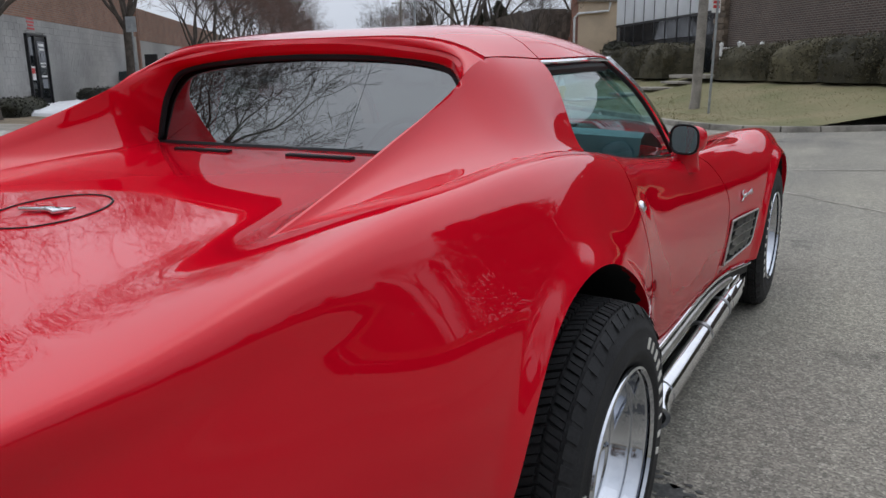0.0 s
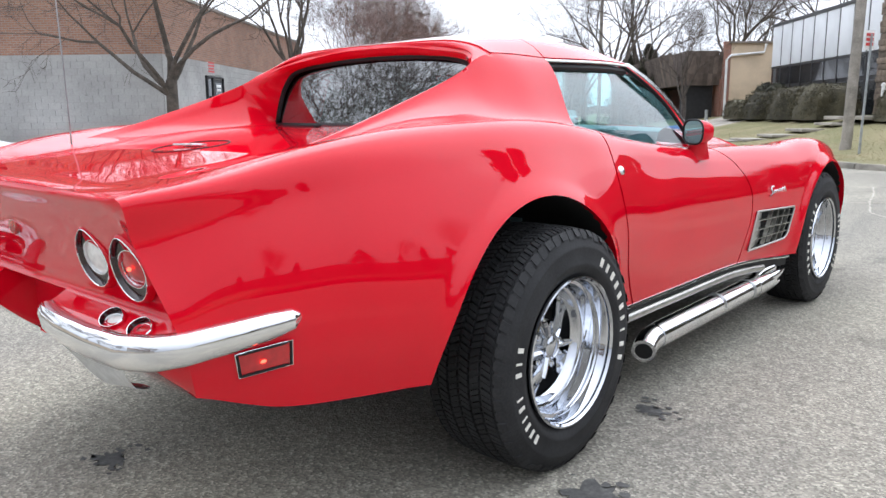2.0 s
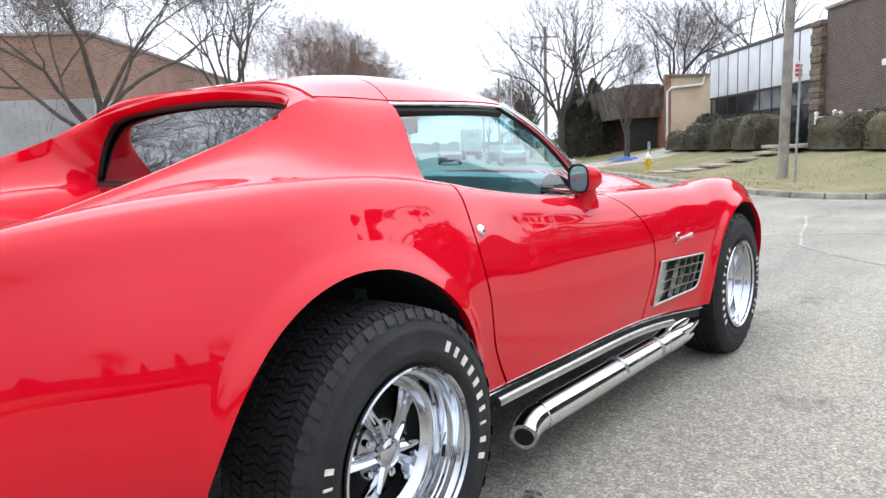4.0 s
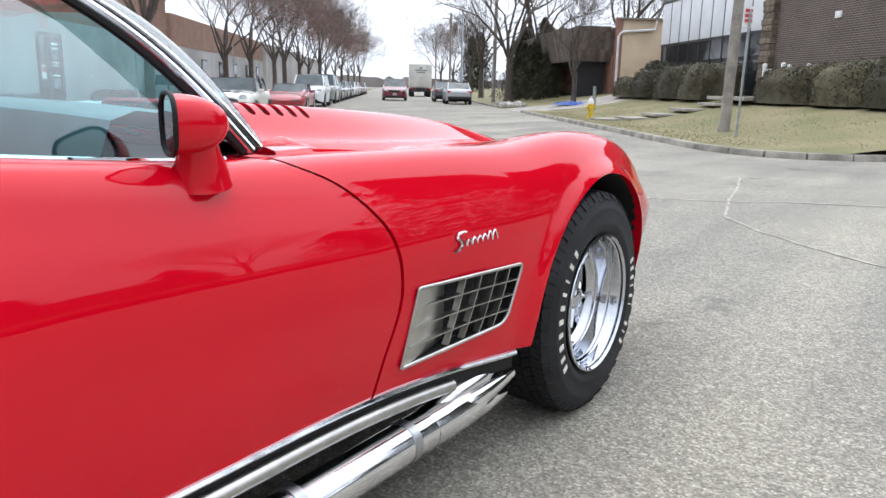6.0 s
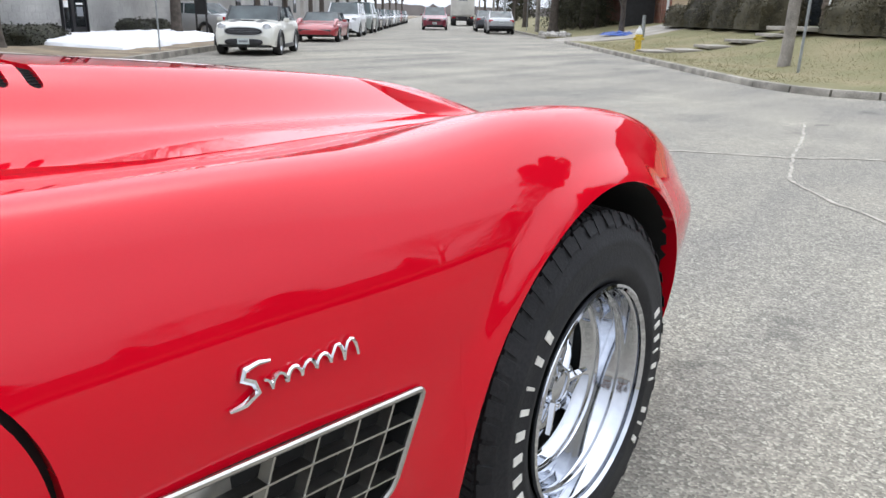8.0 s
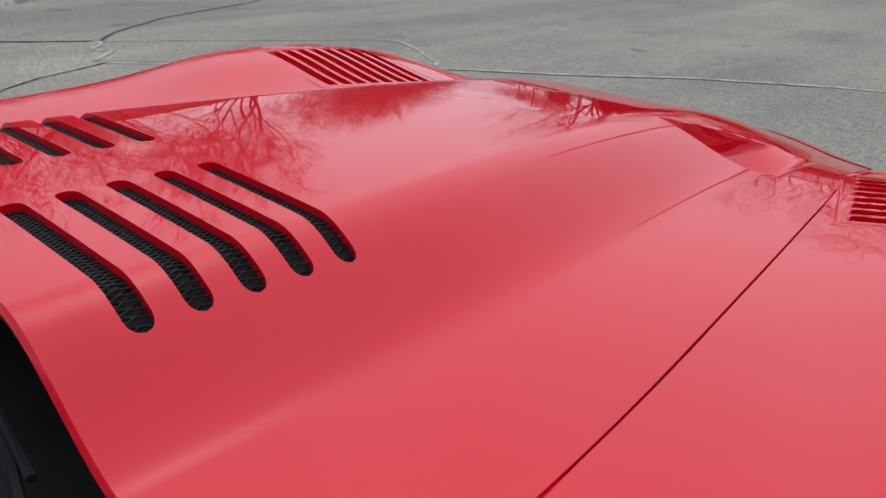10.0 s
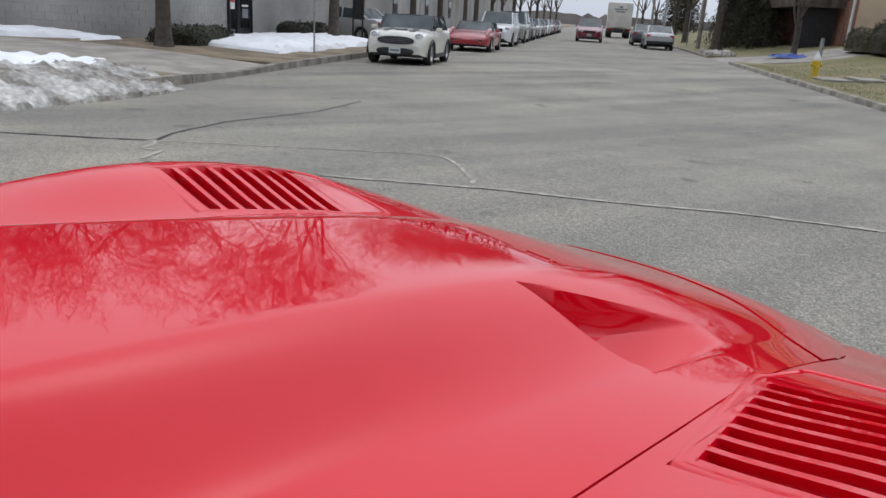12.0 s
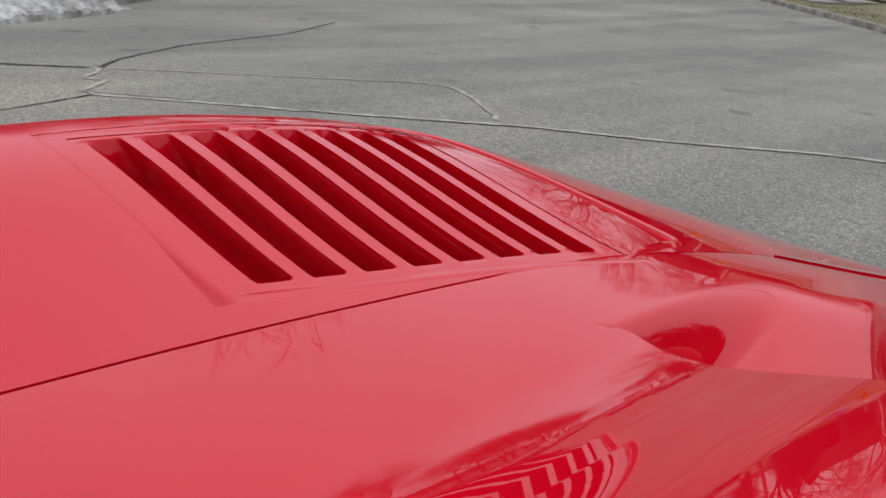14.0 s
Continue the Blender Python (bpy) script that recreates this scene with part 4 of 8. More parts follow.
def letter_bars(w, e, shift):
    """Raised white marks along the sidewall, each a plain bar of its own."""
    x = w / 2 - 0.0005
    r0, r1 = 0.252, 0.276
    for start, end, ws in ((62, -24, (1.1, 0.9, 1.1, 1, 1, 1, 0.7, 0.4, 0.9, 1)), (228, 160, (1.1, 0.9, 0.9, 0.4, 0.9, 0.4, 0, 1, 0.5, 1.1))):
        step = radians(start - end) / len(ws)
        for i, k in enumerate(ws):
            if not k:
                continue
            a0 = radians(start + shift) - step * i
            d = step * 0.36 * k
            bm = bmesh.new()
            c = [(x, rr * math.cos(a0 - q * d), rr * math.sin(a0 - q * d)) for rr, q in ((r0, 0), (r1, 0), (r1, 0.5), (r1, 1), (r0, 1), (r0, 0.5))]
            top = [bm.verts.new((p[0] + 0.0015, p[1], p[2])) for p in c]
            bot = [bm.verts.new((p[0] - 0.001, p[1], p[2])) for p in c]
            bm.faces.new(top)
            for j in range(6):
                bm.faces.new((top[j], bot[j], bot[(j + 1) % 6], top[(j + 1) % 6]))
            part("sidewall_mark", bm, LETTER, e, "raised white sidewall mark", smooth=False)


def wheel(x, y, w, turn, sgn=1, shift=0):
    """One wheel with its tyre, dished bright rim, spokes, nuts and cap; outer face at x."""
    e = new("wheel")
    e.parent = car
    e.matrix_local = pose(sgn * (x - w / 2), y, HUB_Z, 0, 0, 0 if sgn > 0 else 180)
    carcass, tread = tyre_mesh(w, TYRE_R)
    part("tyre", carcass, RUBBER, e, "black treaded tyre")
    part("tread", tread, RUBBER, e, smooth=False)["kind"] = "stuff"
    letter_bars(w, e, shift)
    o = w / 2
    part("rim", revolved([(0.196, -o + 0.03), (0.17, -0.03), (0.150, -0.020), (0.152, o - 0.112), (0.160, o - 0.106), (0.164, o - 0.094), (0.168, o - 0.090), (0.176, o - 0.088), (0.179, o - 0.082), (0.181, o - 0.052), (0.184, o - 0.047), (0.193, o - 0.045), (0.196, o - 0.039), (0.198, o - 0.018), (0.202, o - 0.013), (0.210, o - 0.011), (0.2125, o - 0.006), (0.211, o - 0.001), (0.206, o + 0.001), (0.201, o - 0.006)], 96), WCHROME, e, "deep dished chrome rim")
    xf = o - 0.100
    for k in range(5):
        a = radians(turn + 72 * k)
        ca, sa = math.cos(a), math.sin(a)
        bm = bmesh.new()
        secs = []
        for r, hw, th, dx in ((0.036, 0.016, 0.026, 0.020), (0.070, 0.018, 0.026, 0.012), (0.110, 0.024, 0.024, -0.004), (0.140, 0.033, 0.022, -0.014), (0.158, 0.046, 0.020, -0.018)):
            ring = []
            for cx, cy in ((-1, -0.7), (-0.95, 0.35), (-0.62, 1.0), (-0.30, 0.75), (0, 0.15), (0.30, 0.75), (0.62, 1.0), (0.95, 0.35), (1, -0.7), (0, -1)):
                yy = cx * hw
                ring.append((xf - 0.012 + dx + cy * th * 0.5, yy * ca - r * sa, yy * sa + r * ca))
            secs.append(ring)
        add_grid(bm, secs, close=True)
        bmesh.ops.holes_fill(bm, edges=bm.edges[:])
        part("spoke", bm, WCHROME, e, "chrome spoke with a central groove")
    part("hub", revolved([(0.001, xf - 0.02), (0.075, xf - 0.02), (0.072, xf - 0.008), (0.050, xf + 0.002), (0.036, xf + 0.010), (0.034, xf + 0.020)], 40), STEEL, e)
    cap = part("centre_cap", revolved([(0.038, xf + 0.004), (0.037, xf + 0.020), (0.034, xf + 0.027), (0.030, xf + 0.029), (0.027, xf + 0.027), (0.024, xf + 0.029), (0.0005, xf + 0.031)], 36), WCHROME, e, "round chrome centre cap")
    for k in range(3):
        a = radians(turn + 8 + 120 * k)
        ca, sa = math.cos(a), math.sin(a)
        secs = []
        for r, hw, xo in ((0.026, 0.011, 0.022), (0.050, 0.010, 0.026), (0.075, 0.0085, 0.030), (0.092, 0.006, 0.031)):
            secs.append([(xf + xo + dx, cy * hw * ca - r * sa, cy * hw * sa + r * ca) for cy, dx in ((-1, -0.003), (-0.25, 0.004), (0.25, 0.004), (1, -0.003), (0, -0.006))])
        bm = sheet(secs, close=True)
        bmesh.ops.holes_fill(bm, edges=bm.edges[:])
        part("spinner_blade", bm, WCHROME, cap, "chrome spinner blade")
    for k in range(5):
        a = radians(turn + 36 + 72 * k)
        c = (0, 0.060 * math.cos(a + math.pi / 2), 0.060 * math.sin(a + math.pi / 2))
        part("wheel_nut", revolved([(0.0005, xf + 0.016), (0.006, xf + 0.015), (0.008, xf + 0.011), (0.011, xf + 0.010), (0.011, xf - 0.012)], 10, c=c), WCHROME, e)
    part("brake_disc", revolved([(0.005, -0.03), (0.150, -0.03), (0.150, -0.05), (0.005, -0.05)], 48), DARKIN, e, "dark brake disc")
    return e


for sgn in (1, -1):
    wheel(0.893, 0.005, 0.268, 20, sgn)
    wheel(0.858, 2.489, 0.245, 22, sgn, 153)
    for yc, R in ARCH:
        bm = bmesh.new()
        rows = []
        for i in range(25):
            a = math.pi * i / 24
            xo = side_x(yc + R * math.cos(a), HUB_Z + R * math.sin(a)) - 0.004
            rows.append([(sgn * x, yc + (R + 0.002) * math.cos(a), HUB_Z + (R + 0.002) * math.sin(a)) for x in (0.50, 0.62, xo)])
        add_grid(bm, rows)
        add_grid(bm, [[(sgn * 0.50, yc + (R + 0.004) * q * math.cos(math.pi * i / 24), HUB_Z + (R + 0.004) * q * math.sin(math.pi * i / 24)) for i in range(25)] for q in (0.02, 1.0)])
        part("wheel_well", bm, DARKIN, car, "black wheel arch liner")
bm = bmesh.new()
box(bm, (0, 1.1, 0.30), (1.30, 1.75, 0.10), bev=0.02)
part("underbody", bm, DARKIN, car)
for sgn in (1, -1):
    part("splash_guard", sheet([[(sgn * x, 2.872 + 0.010 * (0.62 - z), z) for x in np.linspace(0.55, side_x(2.88, z) - 0.006, 5)] for z in np.linspace(0.27, 0.58, 7)]), BLACK, car, "black rubber splash guard")
# plain black boxes added under tail and engine to block light from the ground
part("rear_underbody", boxed((0, -0.48, 0.475), (1.20, 0.72, 0.10), 0.02), DARKIN, car)
part("front_underbody", boxed((0, 2.48, 0.30), (0.96, 1.02, 0.08), 0.02), DARKIN, car)

# tail panel with its shelf over the bumpers
def tail_profile(s):
    """(y, z) down the tail at the fraction s."""
    pr = [(0.0, -1.119, 0.846), (0.05, -1.124, 0.836), (0.12, -1.104, 0.806), (0.34, -1.058, 0.715), (0.52, -1.034, 0.640), (0.60, -1.030, 0.606), (0.70, -1.078, 0.572),
          (0.78, -1.092, 0.550), (0.90, -1.02, 0.470), (1.0, -0.955, 0.416)]
    y, z = spl(pr, s)
    return float(y), float(z)


bm = bmesh.new()
rows = []
for i in range(61):
    s = i / 60
    y, z = tail_profile(s)
    ye = shear(-1.12, z)
    X = side_x(-1.12, z)
    row = []
    for t in np.linspace(-1, 1, 61):
        k = sstep(1.0, 0.93, abs(t))
        row.append((X * t, ye + (y - ye) * k, z + max(0.0, 0.454 - z) * (1 - sstep(1.0, 0.80, abs(t))) if i else top_z(X * abs(t), -1.12)))
    rows.append(row)
add_grid(bm, rows)
kill = [f for f in bm.faces if abs(f.calc_center_median().x) < 0.19 and f.calc_center_median().z < 0.600]
bmesh.ops.delete(bm, geom=kill, context='FACES')
tail = part("tail_panel", bm, PAINT, car)
REC = [tail_profile(q) for q in np.linspace(0.605, 1.0, 14)]
bm = bmesh.new()
for sx in (-0.189, 0.189):
    add_grid(bm, [[(sx, y, z), (sx * 0.985, -0.965, z)] for y, z in REC])
add_grid(bm, [[(x, -0.965, z) for x in (-0.187, 0.187)] for y, z in REC])
add_grid(bm, [[(x, y, REC[0][1]) for x in (-0.190, 0.190)] for y in (REC[0][0], -0.965)])
part("plate_recess", bm, PAINT, car, "red number plate recess")

def lamp(x, y, z, r, lens, lit=False, lean=13.0, flat=(1.0, 1.0)):
    """A round tail lamp with a bright ring and a drop-shaped bezel."""
    e = new("tail_light")
    e.parent = car
    e.matrix_local = pose(x, y, z, lean, 0, 9 if x > 0 else -9) @ Matrix.Diagonal((flat[0], 1, flat[1], 1))
    part("lens", revolved([(0.0005, 0.002), (r * 0.4, 0.003), (r * 0.64, 0.008), (r * 0.66, 0.018)], 40, 'y'), lens, e)
    part("lens_ring", revolved([(r * 0.64, 0.010), (r * 0.655, 0.003), (r * 0.68, 0.003), (r * 0.695, 0.010)], 40, 'y'), CHROME, e, "thin chrome ring")
    s = 1 if x > 0 else -1

    def egg(a, k, dy):
        up = max(0.0, math.sin(a))
        return (r * k * (0.84 * math.cos(a) * (1 - 0.30 * up ** 2) - 0.12 * s * up), dy, r * k * (1.08 * math.sin(a) + 0.05 * up))
    loop = [2 * math.pi * q / 48 for q in range(49)]
    part("bezel", tubed([egg(a, 1.0, -0.0045) for a in loop], 0.0011, 6), CHROME, e, "thin bright bezel")
    bm = bmesh.new()
    add_grid(bm, [[egg(a, 1.16, 0.010), egg(a, 1.08, 0.000), egg(a, 1.0, -0.0045)] for a in loop])
    part("flange", bm, PAINT, e)
    bm = bmesh.new()
    add_grid(bm, [[egg(a, 1.0, -0.004), egg(a, 0.96, -0.002), egg(a, 0.90, 0.007), (r * 0.7 * math.cos(a), 0.010, r * 0.7 * math.sin(a))] for a in loop])
    part("bowl", bm, BOWL, e, "dark red lamp recess")
    if lit:
        bm = bmesh.new()
        bmesh.ops.create_uvsphere(bm, u_segments=10, v_segments=6, radius=0.004)
        bmesh.ops.translate(bm, vec=(0.004, -0.004, 0.004), verts=bm.verts[:])
        part("bulb", bm, GLOW, e, "lit red bulb")
    return e


for s in (1, -1):
    lamp(s * 0.416, -1.064, 0.702, 0.056, WHITEM)
    lamp(s * 0.572, -1.066, 0.698, 0.058, REDLENS, True)
    lamp(s * 0.479, -1.0645, 0.5875, 0.032, WHITEM, False, -50, (1.25, 0.66))
    lamp(s * 0.590, -1.0625, 0.5860, 0.032, REDLENS, False, -50, (1.2, 0.66))
    # split chrome bumper
    path = [(0.240, -1.094, 0.566), (0.290, -1.108, 0.562), (0.38, -1.116, 0.558), (0.50, -1.118, 0.556), (0.612, -1.110, 0.556), (0.668, -1.080, 0.558), (0.703, -1.034, 0.563), (0.727, -0.963, 0.572), (0.745, -0.89, 0.581), (0.756, -0.84, 0.587), (0.757, -0.818, 0.590)]
    hh = [0.026, 0.031, 0.033, 0.034, 0.035, 0.035, 0.034, 0.032, 0.029, 0.025, 0.012]
    rows = []
    for i, p in enumerate(path):
        p = Vector(p)
        d = (Vector(path[min(i + 1, len(path) - 1)]) - Vector(path[max(i - 1, 0)])).normalized()
        n = Vector((d.y, -d.x, 0)).normalized()
        n = n if n.x + (-n.y) > 0 else -n
        ring = []
        for k in range(14):
            a = 2 * math.pi * k / 14
            c, sn = math.cos(a), math.sin(a)
            ring.append(p + n * (0.024 * c * (1 if i < 10 else 0.4)) + Vector((0, 0, hh[i] * (abs(sn) ** 0.8) * (1 if sn > 0 else -1))))
        rows.append([(s * q.x, q.y, q.z) for q in ring])
    bm = sheet(rows, close=True)
    bmesh.ops.holes_fill(bm, edges=bm.edges[:])
    part("bumper", bm, CHROME, car, "chrome split bumper")
    bm = bmesh.new()
    rows = []
    for i in range(21):
        t = i / 20
        x = 0.245 + 0.36 * t
        dep = 0.012 + 0.062 * math.sin(math.pi * min(0.5, 0.75 * t)) * (1 - 0.3 * sstep(0.6, 1.0, t))
        rows.append([(s * x, -1.112, 0.540), (s * x, -1.106, 0.532 - dep * 0.5), (s * x, -1.088, 0.532 - dep), (s * x, -1.062, 0.530 - dep * 1.08), (s * x, -1.060, 0.534 - dep * 1.08), (s * x, -1.084, 0.536 - dep)])
    add_grid(bm, rows)
    part("bumper_underplate", bm, PLATEM, car, "dull steel plate under the bumper")
    # side marker
    e = new("side_marker")
    e.parent = car
    def on_side(y, z, off):
        return (s * (side_x(y, z) + off), shear(y, z), z)
    Y0, Y1 = -1.022, -0.862
    bm = bmesh.new()
    def mk(t, q):
        return Y0 + (Y1 - Y0) * t + 0.0 * q, 0.484 + 0.012 * t + 0.052 * q
    add_grid(bm, [[on_side(*mk(t, q), 0.004) for q in (0.06, 0.5, 0.94)] for t in np.linspace(0.03, 0.97, 8)])
    part("lens", bm, REDLENS, e, "red side marker lens")
    pts = [on_side(*mk(t, 0), 0.005) for t in np.linspace(0, 1, 8)] + [on_side(*mk(t, 1), 0.005) for t in np.linspace(1, 0, 8)]
    bm = bmesh.new()
    tube(bm, pts + [pts[0]], 0.0019, 6)
    part("lens_frame", bm, CHROME, e, "thin bright frame")
    add = [on_side(*mk(t, 0.04), 0.0045) for t in np.linspace(0.02, 0.98, 8)] + [on_side(*mk(t, 0.96), 0.0045) for t in np.linspace(0.98, 0.02, 8)]
    part("gasket", tubed(add + [add[0]], 0.0035, 6), BLACK, e, "black gasket")
    bm = bmesh.new()
    bmesh.ops.create_uvsphere(bm, u_segments=10, v_segments=6, radius=0.006)
    bmesh.ops.scale(bm, vec=(0.3, 1.2, 0.6), verts=bm.verts[:])
    bmesh.ops.translate(bm, vec=on_side(*mk(0.45, 0.45), 0.006), verts=bm.verts[:])
    part("bulb", bm, GLOW, e, "lit red bulb")

    # side exhaust
    e = new("side_exhaust")
    e.parent = car
    main = [(s * 0.772, 1.86, 0.205), (s * 0.775, 1.5, 0.203), (s * 0.778, 1.0, 0.200), (s * 0.780, 0.72, 0.198)]
    part("muffler", tubed(main, 0.047, 24), CHROME, e, "polished chrome side pipe")
    part("tail_tip", tubed([(s * 0.780, 0.72, 0.198), (s * 0.783, 0.675, 0.194), (s * 0.790, 0.635, 0.185), (s * 0.800, 0.605, 0.176)], [0.044, 0.044, 0.043, 0.043], 18), CHROME, e)
    # black plug on the closed tip: the shade of a hollow bore as colour
    part("tip_bore", tubed([(s * 0.797, 0.613, 0.1785), (s * 0.8005, 0.6035, 0.1755)], 0.030, 16), DARKIN, e)
    part("collector", tubed([(s * 0.772, 1.90, 0.206), (s * 0.772, 1.80, 0.205), (s * 0.773, 1.70, 0.204)], [0.050, 0.052, 0.049], 24), CHROME, e)
    for k, (dy, z0, z1, x1) in enumerate(((0.0, 0.292, 0.246, 0.775), (0.03, 0.243, 0.216, 0.795), (0.0, 0.200, 0.182, 0.790))):
        part("header_pipe", tubed([(s * 0.60, 2.075 + dy, z0 + 0.03), (s * 0.70, 2.07 + dy, z0 + 0.01), (s * (x1 - 0.01), 2.02 + dy, z0 - 0.01), (s * x1, 1.93, z1 + 0.01), (s * (x1 - 0.006), 1.80 - 0.05 * k, z1), (s * 0.772, 1.66, 0.21)], [0.024, 0.026, 0.027, 0.027, 0.026, 0.02], 16), CHROME, e, "chrome header pipe")
    for yb in (1.62, 1.28):
        part("clamp", tubed([(s * 0.774, yb - 0.012, 0.2035), (s * 0.774, yb + 0.012, 0.2035)], 0.0495, 24), STEEL, e)
    # rocker trim over the pipe
    ys_ = np.linspace(0.45, 2.03, 30)
    low = lambda y: float(spl(LOW, y)[0])
    part("rocker_strip", tubed([(s * (side_x(y, 0.36) - 0.004), y, low(y) - 0.006) for y in ys_], 0.008, 8), CHROME, car, "bright rocker strip")
    part("rocker_panel", sheet([[(s * (side_x(y, 0.36) - 0.010), y, low(y) - 0.004), (s * (side_x(y, 0.36) - 0.012), y, low(y) - 0.05), (s * 0.70, y, low(y) - 0.085)] for y in ys_]), BLACK, car, "black rocker panel")
    part("heat_shield", tubed([(s * (side_x(y, 0.36) - 0.006), y, low(y) - 0.045) for y in np.linspace(0.50, 1.80, 20)], 0.016, 12), SATIN, car, "satin pipe shield")

    # side vent in the front wing
    e = new("side_vent")
    e.parent = car

    def vp(a, b, off):
        y, z = vent_yz(a, b)
        return (s * (side_x(y, z) + flare(y, z) + off), y, z)
    pts = [vp(a, b, 0.006) for a, b in VENT_AB]
    bm = bmesh.new()
    tube(bm, pts + [pts[0]], 0.0045, 8)
    part("vent_frame", bm, SATIN, e, "satin metal grille frame")
    bm = bmesh.new()
    add_grid(bm, [[vp(a, b, -0.030) for b in np.linspace(0.0, 1.0, 7)] for a in np.linspace(0.0, 1.0, 16)])
    loop = VENT_AB + VENT_AB[:1]
    add_grid(bm, [[vp(a, b, 0.003), vp(a, b, -0.031)] for a, b in loop])
    part("vent_back", bm, DARKIN, e, "black grille opening")
    bm = bmesh.new()
    rows = []
    for t in np.linspace(0.0, 1.0, 18):
        rows.append([vp(t * (0.34 + 0.16 * (1 - b)), b, 0.005 - 0.034 * max(0.0, (t - 0.15) / 0.85) ** 1.5) for b in np.linspace(0.02, 0.98, 9)])
    add_grid(bm, rows)
    part("vent_scoop", bm, SATIN, e, "satin metal vent scoop")
    for k in range(1, 4):
        b = k / 4
        bm = bmesh.new()
        add_grid(bm, [[vp(a, b - 0.013, -0.012), vp(a, b - 0.009 * min(1, 0.3 + 8 * (a - 0.03)), 0.008), vp(a, b + 0.009 * min(1, 0.3 + 8 * (a - 0.03)), 0.008), vp(a, b + 0.013, -0.012)] for a in np.linspace(0.03, 0.985, 20)])
        part("grille_bar", bm, SATIN, e)
    for a in (0.435, 0.59, 0.74, 0.873):
        bm = bmesh.new()
        add_grid(bm, [[vp(a - 0.004, b, -0.010), vp(a - 0.004, b, 0.007), vp(a + 0.004, b, 0.007), vp(a + 0.004, b, -0.010)] for b in np.linspace(0.02, 0.98, 9)])
        part("grille_bar", bm, SATIN, e)
    # bright script mark: one flowing stroke of loops, not lettered
    def em(t, h):
        y, z = 1.748 + 0.172 * t, 0.634 + 0.004 * t + 0.040 * h
        return (s * (side_x(y, z) + flare(y, z) + 0.005), y, z)
    st = [(0.0, -0.45), (0.10, -0.42), (0.20, -0.20), (0.17, 0.10), (0.10, 0.28), (0.12, 0.50), (0.22, 0.56), (0.30, 0.50)]
    part("script_badge", tubed([em(*p) for p in st], [0.002, 0.004, 0.004, 0.004, 0.004, 0.004, 0.003, 0.002], 6), CHROME, car, "chrome script badge")
    wv = []
    for k in range(64):
        t = k / 63
        ph = t * 6.5 * 2 * math.pi
        wv.append(em(0.24 + 0.72 * t + 0.018 * math.sin(ph), -0.12 + 0.17 * math.cos(ph) * (1 if t < 0.75 else 1.6) + 0.1 * t))
    part("script_badge", tubed(wv, 0.0024, 5), CHROME, car, "chrome script badge")
    # door lock and pull
    part("door_lock", revolved([(0.0005, 0.006), (0.010, 0.006), (0.014, 0.003), (0.015, 0.0)], 20, 'x', (0, 0, 0)), CHROME, car, "round chrome door lock").matrix_local = pose(s * (side_x(0.432, 0.807) + 0.001), 0.440, 0.806, 0, -24, 0 if s > 0 else 180)

# door mirror on the passenger side
def mir(a, r, y):
    f_ = lambda c: math.copysign(abs(c) ** 0.68, c)
    dx, dy = 0.054 * r * f_(math.cos(a)), y - 1.125
    c, sn = math.cos(math.radians(-25)), math.sin(math.radians(-25))
    return (0.734 + c * dx - sn * dy, 1.130 + sn * dx + c * dy, 0.911 + 0.046 * r * f_(math.sin(a)))


e = new("door_mirror")
e.parent = car
bm = bmesh.new()
rows = []
for i in range(13):
    t = i / 12
    r = math.sqrt(max(0.0, 1 - (t * 0.985) ** 2.4)) if i else 1.0
    rows.append([mir(a, r, 1.095 + 0.088 * t) for a in [2 * math.pi * k / 28 for k in range(28)]])
add_grid(bm, rows, close=True)
bmesh.ops.holes_fill(bm, edges=[ed for ed in bm.edges if ed.is_boundary and ed.verts[0].co.y > 1.15])
part("housing", bm, PAINT, e)
bm = bmesh.new()
vs = [bm.verts.new(mir(a, 0.96, 1.0955)) for a in [2 * math.pi * k / 28 for k in range(28)]]
bm.faces.new(vs)
part("mirror_glass", bm, MIRROR, e, "mirror glass", smooth=False)
ring = [mir(a, 1.0, 1.095) for a in [2 * math.pi * k / 28 for k in range(29)]]
part("mirror_rim", tubed(ring, 0.004, 6), BLACK, e)
part("foot", tubed([(0.712, 1.165, 0.815), (0.716, 1.162, 0.835), (0.725, 1.152, 0.862), (0.732, 1.145, 0.885)], [0.050, 0.044, 0.034, 0.030], 20), PAINT, e)

# aerial, filler ring and badge on the tail deck
part("aerial_base", revolved([(0.018, 0.0), (0.015, 0.010), (0.008, 0.022), (0.004, 0.028)], 16, 'z', (-0.52, -0.70, 0.868)), CHROME, car)
part("aerial", tubed([(-0.52, -0.70, 0.89), (-0.525, -0.705, 1.3), (-0.53, -0.71, 1.68)], [0.003, 0.0022, 0.0015], 6), STEEL, car, "thin steel aerial")
zf = top_z(0.0, -0.58)
part("filler_ring", tubed([(0.105 * math.cos(a), -0.59 + 0.105 * math.sin(a), top_z(0.05, -0.59 + 0.105 * math.sin(a)) + 0.0005) for a in [2 * math.pi * k / 48 for k in range(49)]], 0.0022, 5), DARKIN, car)
bm = bmesh.new()
box(bm, (0, -0.595, zf + 0.003), (0.105, 0.020, 0.007), Matrix.Translation((0, -0.595, zf)) @ Matrix.Rotation(radians(18), 4, 'Z') @ Matrix.Translation((0, 0.595, -zf)), 0.002)
part("deck_badge", bm, CHROME, car, "crossed chrome deck badge")
bm = bmesh.new()
